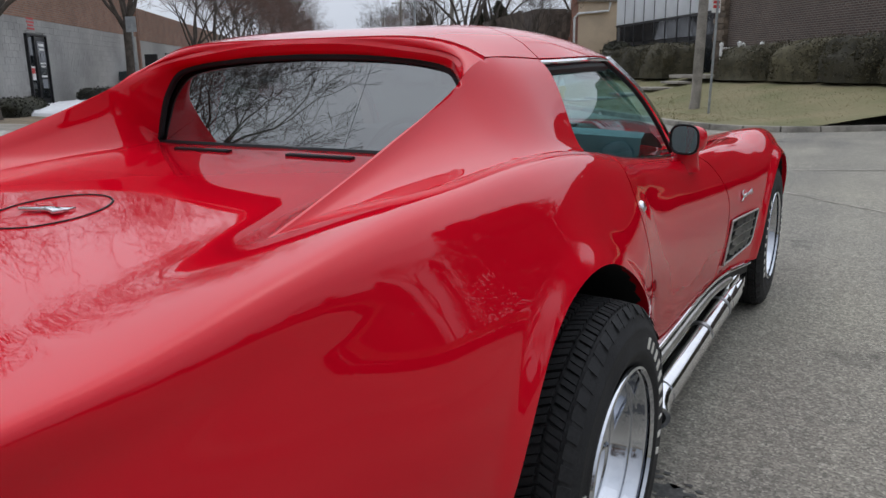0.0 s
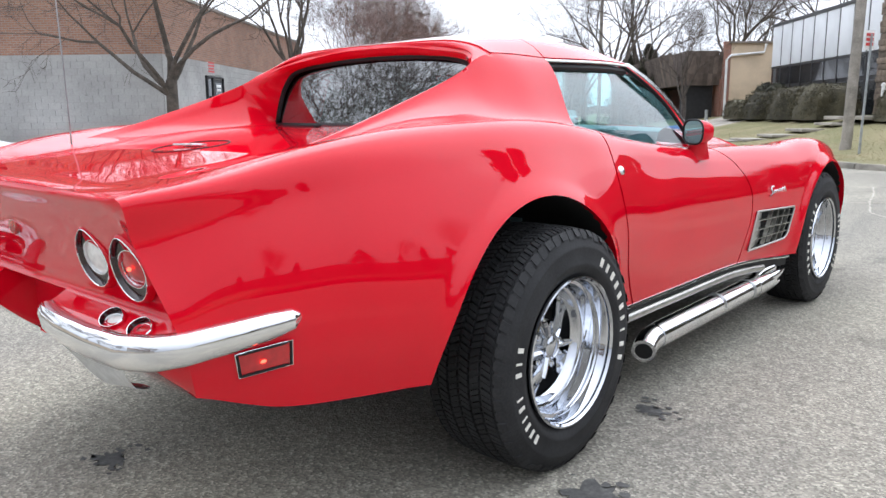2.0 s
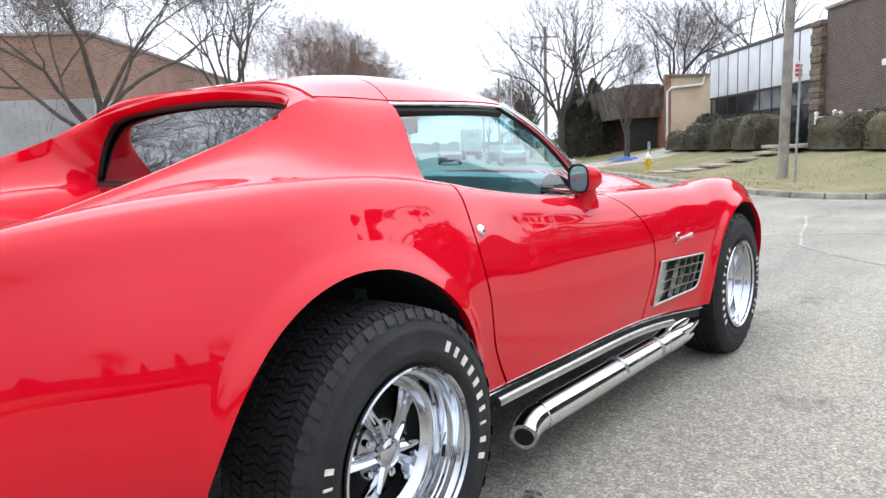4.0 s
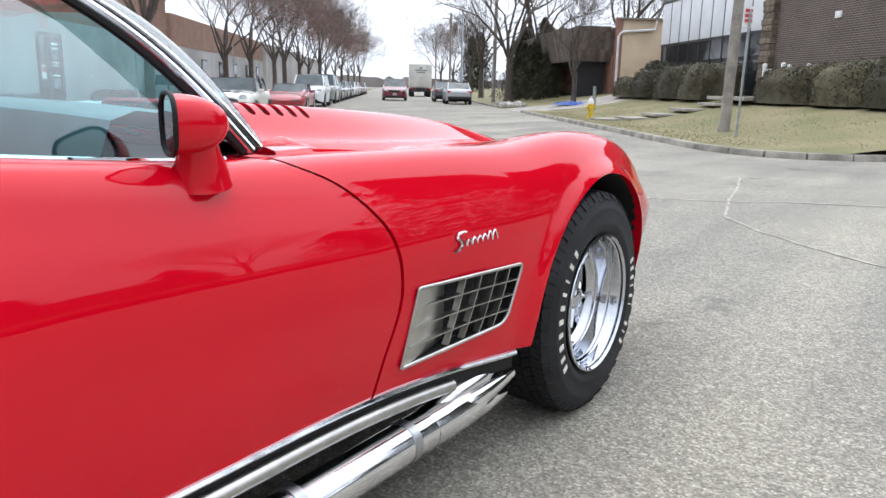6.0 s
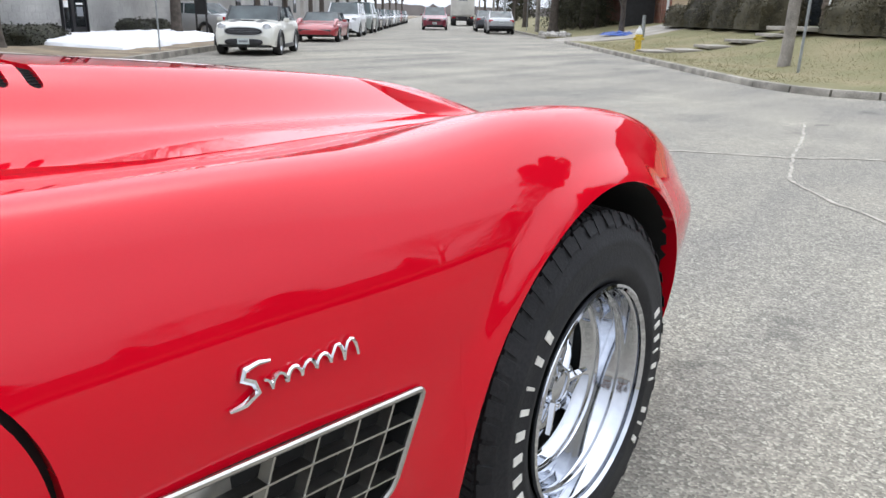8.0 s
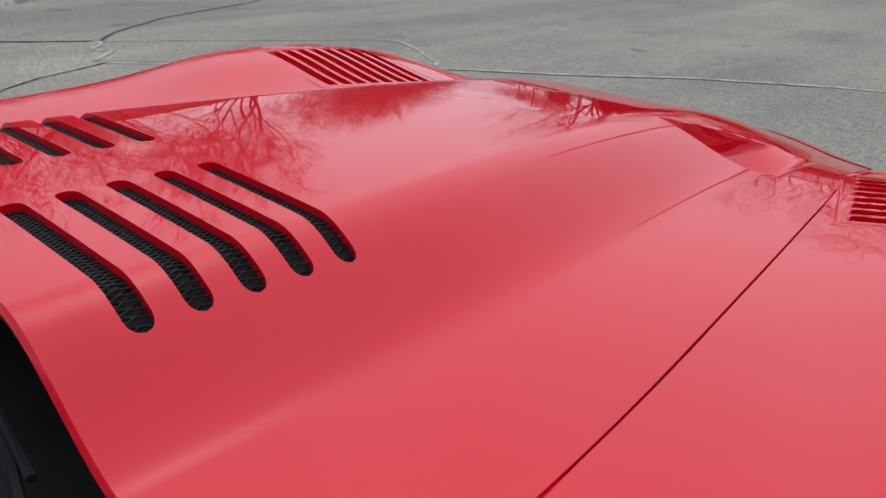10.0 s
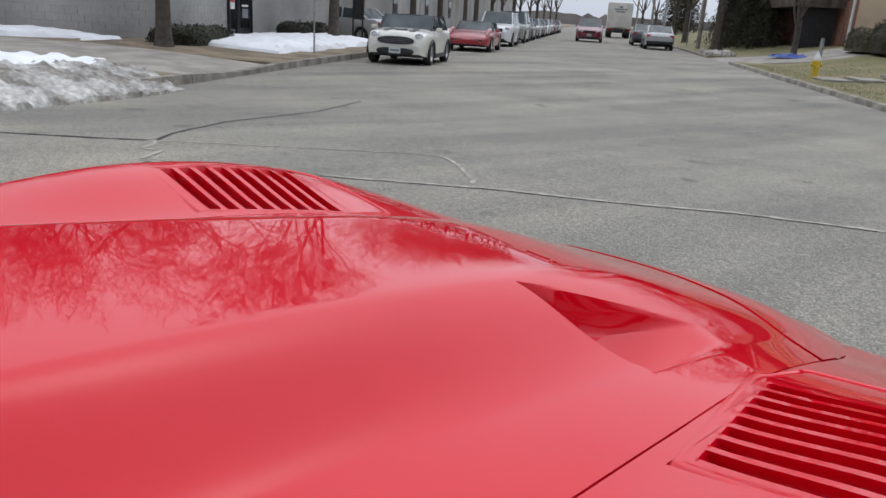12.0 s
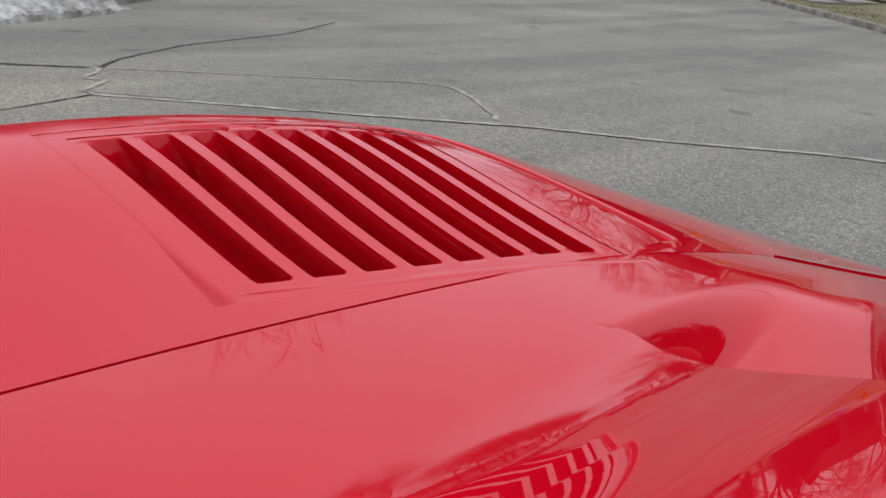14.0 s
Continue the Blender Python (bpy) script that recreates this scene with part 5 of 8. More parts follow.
box(bm, (0, -0.590, zf + 0.004), (0.105, 0.020, 0.007), Matrix.Translation((0, -0.59, zf)) @ Matrix.Rotation(radians(-18), 4, 'Z') @ Matrix.Translation((0, 0.59, -zf)), 0.002)
part("deck_badge", bm, CHROME, car, "crossed chrome deck badge")
part("tail_badge", revolved([(0.0005, -1.071), (0.022, -1.070), (0.026, -1.062)], 24, 'y', (0.0, 0, 0.735)), REDLENS, car, "dark red oval tail badge")

# nose
def nose_z(t, y):
    ze = float(spl(SEAM, y)[1])
    zc = float(spl([(3.0, 0.735), (3.215, 0.697), (3.35, 0.652), (3.46, 0.590)], y)[0])
    return ze + (zc - ze) * (1 - t * t)


bm = bmesh.new()
rows = []
for i in range(13):
    q = i / 12
    row = []
    for t in np.linspace(-1, 1, 33):
        y0 = hood_front(t) + 0.004
        y = y0 + (3.40 + 0.06 * (1 - t * t) - y0) * q
        x0, x = float(spl(SEAM, y0)[0]) * t, float(spl(SEAM, y)[0]) * t
        row.append((x, y, hood_z(x0 * 0.995, y0 - 0.006) + nose_z(t, y) - nose_z(t, y0)))
    rows.append(row)
rows = [[(x, y, z - 0.018) for x, y, z in rows[0]]] + rows + [[(x, y - 0.03, z - 0.14) for x, y, z in rows[-1]]]
add_grid(bm, rows)
part("nose_panel", bm, PAINT, car)
for s in (1, -1):
    part("front_marker", boxed((s * 0.700, 3.205, 0.548), (0.022, 0.075, 0.050), 0.008, Matrix.Translation((s * 0.700, 3.205, 0)) @ Matrix.Rotation(radians(s * 16), 4, 'Z') @ Matrix.Translation((-s * 0.700, -3.205, 0))), REDLENS, car, "red front marker lens")
    part("front_bumper", tubed([(0, 3.50, 0.50), (s * 0.40, 3.46, 0.505), (s * 0.58, 3.40, 0.512), (s * 0.655, 3.345, 0.525), (s * 0.690, 3.285, 0.538)], [0.028, 0.028, 0.027, 0.024, 0.010], 12), CHROME, car, "slim chrome front bumper")

# cabin
bm = bmesh.new()
ws_y = lambda x: float(spl([(k[0], k[1]) for k in WS_LOW], abs(x))[0])
add_grid(bm, [[(x, 1.08 + (ws_y(x) - 0.03 - 1.08) * g, z + 0.012 * (1 - (x / 0.6) ** 2)) for x in np.linspace(-0.585, 0.585, 19)] for g, z in ((1.0, 0.850), (0.8, 0.882), (0.5, 0.915), (0.2, 0.925), (0.05, 0.910), (-0.03, 0.85), (0.0, 0.62))])
part("dashboard", bm, TRIM, car, "teal grey dashboard top")
for s in (1, -1):
    part("seat", boxed((s * 0.30, 0.42, 0.70), (0.46, 0.16, 0.44), 0.05, Matrix.Translation((0, 0.42, 0.5)) @ Matrix.Rotation(radians(14), 4, 'X') @ Matrix.Translation((0, -0.42, -0.5))), SEATM, car, "dark vinyl seat back")
    part("seat_cushion", boxed((s * 0.30, 0.72, 0.45), (0.46, 0.50, 0.16), 0.05), SEATM, car)
    part("door_card", sheet([[(s * 0.625, y, z) for z in (0.34, 0.6, float(spl(SIDE, y)[6]) - 0.035)] for y in np.linspace(0.40, 1.45, 8)]), TRIM, car)
part("rear_shelf", sheet([[(x, y, z) for x in (-0.55, 0, 0.55)] for y, z in ((0.08, 0.94), (0.2, 0.90), (0.26, 0.40))]), TRIM, car)
part("cabin_floor", boxed((0, 0.8, 0.37), (1.2, 1.2, 0.03), 0.005), SEATM, car)
bm = bmesh.new()
ring = [(-0.30 + 0.18 * math.cos(a), 1.02 + 0.07 * math.sin(a), 0.79 + 0.165 * math.sin(a)) for a in [2 * math.pi * k / 32 for k in range(33)]]
tube(bm, ring, 0.012, 8)
tube(bm, [(-0.48, 1.02, 0.79), (-0.12, 1.02, 0.79)], 0.008, 6)
tube(bm, [(-0.30, 1.02, 0.79), (-0.30, 1.20, 0.72)], 0.02, 8)
part("steering_wheel", bm, BLACK, car)
part("rear_view_mirror", boxed((0.0, 0.99, 1.115), (0.22, 0.02, 0.06), 0.008), BLACK, car)
part("headliner", sheet([[(x, y, 1.15 + 0.03 * (1 - (x / 0.5) ** 2)) for x in np.linspace(-0.5, 0.5, 9)] for y in (0.16, 0.5, 0.92)]), SEATM, car)

# ---- street and blocks ----
def road_mat():
    """Worn asphalt: pale stones in a grey binder, dark oily patches, pale worn tracks."""
    m = bpy.data.materials.new("worn_asphalt")
    m.use_nodes = True
    n, l = m.node_tree.nodes, m.node_tree.links
    b = n["Principled BSDF"]
    b.inputs["Roughness"].default_value = 0.88
    geo = n.new("ShaderNodeNewGeometry")

    def noise_tex(scale, detail=3.0, rough=0.55):
        t = n.new("ShaderNodeTexNoise")
        t.inputs["Scale"].default_value, t.inputs["Detail"].default_value, t.inputs["Roughness"].default_value = scale, detail, rough
        l.new(geo.outputs["Position"], t.inputs["Vector"])
        return t.outputs["Fac"]

    def ramp(src, stops):
        r = n.new("ShaderNodeValToRGB")
        r.color_ramp.elements[0].position, r.color_ramp.elements[0].color = stops[0][0], (*stops[0][1], 1)
        r.color_ramp.elements[1].position, r.color_ramp.elements[1].color = stops[-1][0], (*stops[-1][1], 1)
        for p, c in stops[1:-1]:
            e = r.color_ramp.elements.new(p)
            e.color = (*c, 1)
        l.new(src, r.inputs[0])
        return r.outputs[0]

    def mul(a, c):
        x = n.new("ShaderNodeMix")
        x.data_type, x.blend_type = 'RGBA', 'MULTIPLY'
        x.inputs["Factor"].default_value = 1
        l.new(a, x.inputs["A"])
        l.new(c, x.inputs["B"])
        return x.outputs["Result"]
    vor = n.new("ShaderNodeTexVoronoi")
    vor.inputs["Scale"].default_value = 135
    l.new(geo.outputs["Position"], vor.inputs["Vector"])
    sepv = n.new("ShaderNodeSeparateColor")
    l.new(vor.outputs["Color"], sepv.inputs[0])
    stones = ramp(sepv.outputs[0], [(0.0, (0.136, 0.127, 0.111)), (0.5, (0.216, 0.203, 0.177)), (0.85, (0.292, 0.273, 0.236)), (1.0, (0.405, 0.38, 0.33))])
    big = ramp(noise_tex(0.45, 5), [(0.32, (0.82, 0.82, 0.83)), (0.5, (1.0, 1.0, 0.98)), (0.68, (1.20, 1.185, 1.13))])
    oil = ramp(noise_tex(1.9, 4), [(0.27, (0.62, 0.62, 0.63)), (0.36, (1, 1, 1)), (1.0, (1, 1, 1))])
    mid = ramp(noise_tex(22, 4), [(0.3, (0.84, 0.84, 0.84)), (0.7, (1.14, 1.14, 1.13))])
    mp = n.new("ShaderNodeMapping")
    mp.inputs["Rotation"].default_value = (0, 0, -STREET)
    mp.inputs["Scale"].default_value = (1.1, 0.12, 1.0)
    l.new(geo.outputs["Position"], mp.inputs["Vector"])
    st = n.new("ShaderNodeTexNoise")
    st.inputs["Scale"].default_value, st.inputs["Detail"].default_value = 1.0, 4
    l.new(mp.outputs[0], st.inputs["Vector"])
    streak = ramp(st.outputs["Fac"], [(0.35, (0.82, 0.82, 0.83)), (0.65, (1.20, 1.19, 1.14))])
    l.new(mul(mul(mul(mul(stones, big), oil), mid), streak), b.inputs["Base Color"])
    bp = n.new("ShaderNodeBump")
    bp.inputs["Strength"].default_value, bp.inputs["Distance"].default_value = 0.4, 0.005
    l.new(vor.outputs["Distance"], bp.inputs["Height"])
    l.new(bp.outputs[0], b.inputs["Normal"])
    return m


ASPHALT = road_mat()
CONCRETE = mat("weathered_concrete", (0.31, 0.285, 0.245), 0.9, var=0.2, scale=1.6, fine=0.2, fine_scale=60, bump=0.3, bump_scale=90)
KERBM = mat("stained_kerb", (0.25, 0.23, 0.195), 0.9, var=0.35, scale=2.5, fine=0.25, fine_scale=50, bump=0.4, bump_scale=70, rand=0.035)
GRASS = mat("winter_lawn", (0.222, 0.188, 0.100), 0.95, var=0.35, scale=0.55, fine=0.25, fine_scale=45, bump=0.5, bump_scale=60, dark=(0.150, 0.145, 0.062))
DIRT = mat("bare_brown_lawn", (0.21, 0.165, 0.11), 0.95, var=0.3, scale=1.2, fine=0.35, fine_scale=35, bump=0.6, bump_scale=50)
BLADE = mat("dry_grass_blade", (0.27, 0.235, 0.125), 0.9, island=0.18)
CRACKM = mat("old_crack_filler", (0.36, 0.33, 0.28), 0.9, var=0.25, scale=8)
CRACKD = mat("open_crack", (0.045, 0.043, 0.04), 0.95, var=0.3, scale=10)
SNOW = mat("old_snow", (0.84, 0.85, 0.87), 0.7, var=0.06, scale=3, bump=0.5, bump_scale=14)
SNOWD = mat("dirty_snow", (0.56, 0.545, 0.51), 0.8, var=0.4, scale=1.7, fine=0.35, fine_scale=13, bump=0.9, bump_scale=24, dark=(0.17, 0.15, 0.125), detail=8)

us = [-400, -150, -60, -30, -20, -15, -10, -6, -3, 0, 2, 4, 5, 6, 7, 8, 9, 10, 11, 12, 13, 15, 20, 30, 45, 60, 100, 200, 500, 1500]
vs_ = [-1500, -500, -200, -100, -60, -40, -25, -18, -14, -10, -7, -5, -3, -1, 1, 3, 5, 7, 9, 12, 15, 20, 30, 45, 70, 120, 300, 1500]
bm = bmesh.new()
add_grid(bm, [[uv(u, v, road_z(u, v)) for v in vs_] for u in us])
ground = tagged(part("ground", bm, ASPHALT, None), "worn grey asphalt street with cracks and stains", "ground", kind="structure")


def left_z(u, v):
    return road_z(u, v) + 0.14 + 0.14 * sstep(-5, -9.5, v)


def right_z(u, v):
    return road_z(u, v) + 0.105 + 0.915 * sstep(9, 15.5, v)


def block(name, us, vs, fz, material, label, cat):
    bm = bmesh.new()
    grid = [[uv(u, v, fz(u, v)) for v in vs] for u in us]
    low = lambda p: Vector((p.x, p.y, p.z - 0.4))
    grid = [[low(p) for p in grid[0]]] + grid + [[low(p) for p in grid[-1]]]
    add_grid(bm, [[low(r[0])] + r + [low(r[-1])] for r in grid])
    return tagged(part(name, bm, material, None), label, cat, kind="structure")


block("ground_lawn_left", [-80, -20, 0, 3, 5, 6, 7, 8, 9, 10, 11, 12, 12.95], [-90, -40, -20, -12, -9.5, -9, -8, -7, -6, -5, -4.88], left_z, DIRT, "bare brown winter lawn with old snow", "lawn")
block("ground_lawn_far_left", [16.75, 18, 20, 25, 35, 50, 80, 140, 300], [-90, -40, -20, -12, -9.5, -9, -8, -7, -6, -5, -4.88], left_z, DIRT, "bare brown winter lawn before the block wall", "lawn")
block("pavement_left", [12.95, 14, 15, 16, 16.75], [-90, -40, -20, -12, -9.5, -9, -8, -7, -6, -5, -4.88], lambda u, v: left_z(u, v) + 0.004 - 0.06 * sstep(-6.5, -4.9, v), CONCRETE, "pale concrete driveway across the lawn", "driveway")

# right lawn with its rounded corner
bm = bmesh.new()
rows = []
cornr = [(36.0, 7.75)] + [(u, 7.72) for u in (32, 28, 24, 21, 18, 16.5)] + [(14.3, 7.78), (13.3, 8.0), (12.65, 8.35), (12.25, 8.9), (12.05, 9.6), (12.0, 11), (12.0, 14), (12.0, 20), (12.0, 40), (12.0, 90)]
inner = [(36.0, 16)] + [(u, 16) for u in (33, 31, 29, 27, 25, 24)] + [(23, 16.5), (22.5, 17), (22.2, 17.5), (22, 18), (22, 19), (22, 21), (22, 24), (22, 30), (22, 45), (22, 90)]
for (u0, v0), (u1, v1) in zip(cornr, inner):
    rows.append([uv(u0 + (u1 - u0) * q, v0 + (v1 - v0) * q, right_z(u0 + (u1 - u0) * q, v0 + (v1 - v0) * q)) for q in np.linspace(0, 1, 14)])
add_grid(bm, rows)
tagged(part("ground_lawn_right", bm, GRASS, None), "patchy yellow green winter lawn", "lawn", kind="structure")
block("ground_lawn_rise", [22, 26, 30, 36], [15.9, 18, 30, 60, 90], lambda u, v: right_z(u, v) - 0.006, GRASS, "patchy winter lawn beside the offices", "lawn")
block("ground_lawn_beyond", [42.5, 45, 50, 60, 80, 140, 300], [7.75, 9, 11, 13, 15, 20, 40, 90], right_z, GRASS, "winter lawn under the street trees", "lawn")
block("pavement_drive", [36.0, 38, 40, 42.5], [7.4, 8.2, 9, 11, 14, 30], lambda u, v: right_z(u, v) - 0.14 * (1 - sstep(7.4, 9.0, v)) + 0.006, CONCRETE, "concrete driveway apron", "driveway")
block("ground_lawn_across", [-10.5, -6, 0, 6, 11.2], [21, 23, 26, 32, 50, 90], right_z, GRASS, "winter lawn across the end of the side street", "lawn")
block("ground_lawn_behind", [-90, -40, -22, -16, -13, -11.5], [9.5, 11, 14, 20, 40, 90], right_z, GRASS, "winter lawn across the side street", "lawn")


def kerb(name, path, fz, label, drop=lambda u, v: 0.035):
    """A run of kerb stones, each a separate piece with a rounded face."""
    e = tagged(new(name), label, "kerb", kind="structure")
    path = [Vector((u, v, 0)) for u, v in path]
    pts, L = [path[0]], 2.6
    for a, b in zip(path, path[1:]):
        d = b - a
        k = max(1, round(d.length / L))
        for i in range(1, k + 1):
            pts.append(a + d * (i / k))
    for a, b in zip(pts, pts[1:]):
        bm = bmesh.new()
        d = (b - a).normalized()
        nrm = Vector((-d.y, d.x, 0))
        rows = []
        for q in (0.004, 0.5, 0.996):
            p = a + (b - a) * q
            z = fz(p.x, p.y)
            h = 0.15 - drop(p.x, p.y) + random.uniform(-0.004, 0.004)
            rows.append([uv(p.x + nrm.x * o, p.y + nrm.y * o, z + zz) for o, zz in ((-0.10, -0.05), (-0.085, h - 0.03), (-0.065, h), (0.09, h), (0.10, -0.05))])
        add_grid(bm, rows)
        for r in (rows[0], rows[-1]):
            bm.faces.new([bm.verts.new(p) for p in r])
        part("kerb_stone", bm, KERBM, e)
    return e


kerb("kerb_right", cornr[::-1][2:], road_z, "stained concrete kerb round the lawn corner")
kerb("kerb_right_far", [(42.5, 7.72), (60, 7.72), (90, 7.72)][::-1], road_z, "stained concrete kerb along the far lawn")
kerb("kerb_left", [(-6, -4.78), (12.9, -4.78), (16.8, -4.78), (34, -4.78), (70, -4.78)], road_z, "stained concrete kerb along the brown lawn", lambda u, v: 0.07 if 13 < u < 16.7 else 0.0)


def crack(path, wid, material, label):
    """A crack or sealed joint in the road, a narrow uneven ribbon."""
    bm = bmesh.new()
    rows = []
    rnd = random.Random(len(path) * 7 + int(wid * 1000))
    for (x0, y0), (x1, y1) in zip(path, path[1:]):
        n = max(2, int(math.hypot(x1 - x0, y1 - y0) / 0.06))
        for i in range(n):
            t = i / n
            x, y = x0 + (x1 - x0) * t, y0 + (y1 - y0) * t
            d = Vector((x1 - x0, y1 - y0, 0)).normalized()
            o = Vector((-d.y, d.x, 0))
            j = rnd.uniform(-0.010, 0.010)
            w2 = wid * rnd.uniform(0.5, 1.15) / 2
            u, v = to_uv(x, y)
            z = road_z(u, v) + 0.004
            rows.append([(x + o.x * (j - w2), y + o.y * (j - w2), z), (x + o.x * (j + w2), y + o.y * (j + w2), z)])
    add_grid(bm, rows)
    ob = part("road_crack", bm, material, None)
    return tagged(ob, label, "road crack", kind="structure")


def snow(name, outline, height, label, material=SNOW, cell=0.14, rough=0.5, fz=left_z, seed=1, sharp=0.35, lumps=0.015):
    """A heap or thin patch of snow over the box of u and v, with a ragged edge."""
    u0, u1, v0, v1 = outline
    nu, nv = int((u1 - u0) / cell), int((v1 - v0) / cell)
    H = np.zeros((nu + 1, nv + 1))
    for i in range(nu + 1):
        for j in range(nv + 1):
            u, v = u0 + (u1 - u0) * i / nu, v0 + (v1 - v0) * j / nv
            a, b = 2 * i / nu - 1, 2 * j / nv - 1
            f = 1 - (abs(a) ** 4 + abs(b) ** 3) ** 0.6
            f += rough * (noise.noise((u * 0.8 + seed * 7, v * 0.8, seed)) + 0.5 * noise.noise((u * 2.4, v * 2.4 + seed, 3))) + 0.12 * noise.noise((u * 6, v * 6, seed + 5))
            H[i, j] = min(f, 5 * (1 - max(abs(a), abs(b))) - 0.12)
    bm = bmesh.new()
    vv = {}
    for i in range(nu):
        for j in range(nv):
            if max(H[i, j], H[i + 1, j], H[i, j + 1], H[i + 1, j + 1]) > 0:
                q = []
                for a, b in ((i, j), (i + 1, j), (i + 1, j + 1), (i, j + 1)):
                    if (a, b) not in vv:
                        u, v = u0 + (u1 - u0) * a / nu, v0 + (v1 - v0) * b / nv
                        f = H[a, b]
                        if f > 0:
                            h = height * min(1.0, f * 1.2) ** sharp * (1 + 0.3 * noise.noise((u * 2.2, v * 2.2, seed))) + min(1, 4 * f) * (0.05 * noise.noise((u * 5, v * 5, seed)) + lumps * (abs(noise.noise((u * 8, v * 8, seed + 2))) - 0.25 + 0.5 * abs(noise.noise((u * 17, v * 17, seed)))))
                        else:
                            h = max(-0.30, f * 2.0)
                        vv[a, b] = bm.verts.new(uv(u, v, (road_z(u, v) + (fz(u, v) - road_z(u, v)) * sstep(-4.5, -5.3, v) if fz is left_z else fz(u, v)) + h))
                    q.append(vv[a, b])
                bm.faces.new(q)
    return tagged(part(name, bm, material, None), label, "snow", kind="stuff")


snow("snow_bank", (2.0, 12.6, -6.5, -4.05), 0.23, "dirty ploughed snow bank along the kerb", SNOWD, 0.055, 0.42, seed=2, sharp=0.6, lumps=0.09)
snow("snow_patch", (3.0, 12.3, -7.0, -5.05), 0.30, "white crust of old snow along the kerb", SNOW, 0.07, 0.40, seed=2, sharp=0.45, lumps=0.03)
snow("snow_patch", (10.6, 12.85, -17, -6.6), 0.12, "thin old snow beside the driveway", SNOW, 0.13, 0.5, seed=3)
snow("snow_patch", (16.95, 19.4, -30, -9.6), 0.20, "old snow before the block wall", SNOW, 0.16, 0.6, seed=4)
snow("snow_patch", (19.4, 29.0, -8.9, -5.6), 0.22, "old snow beside the doorway", SNOW, 0.15, 0.6, seed=6)
snow("snow_patch", (3.0, 11.0, -16, -7.2), 0.10, "thin old snow on the lawn", SNOW, 0.2, 0.7, seed=9)
snow("snow_patch", (46, 62, -8.5, -5.4), 0.2, "old snow along the far kerb", SNOW, 0.3, 0.6, seed=12)

# ---- trees and hedges ----
BARK = mat("grey_brown_bark", (0.078, 0.064, 0.052), 0.9, var=0.3, scale=6, fine=0.3, fine_scale=50, bump=0.7, bump_scale=40)
TWIG = mat("dark_twigs", (0.085, 0.068, 0.056), 0.9, var=0.2, scale=3)
BUDS = mat("reddish_twigs", (0.16, 0.095, 0.075), 0.9, var=0.25, scale=2)
HEDGE = mat("dark_clipped_foliage", (0.030, 0.030, 0.018), 0.85, var=0.3, scale=3, island=0.55)
HEDGEB = mat("brownish_clipped_foliage", (0.064, 0.056, 0.031), 0.85, var=0.3, scale=3, island=0.55)
CONIF = mat("conifer_needles", (0.042, 0.041, 0.021), 0.85, var=0.35, scale=2, island=0.5)


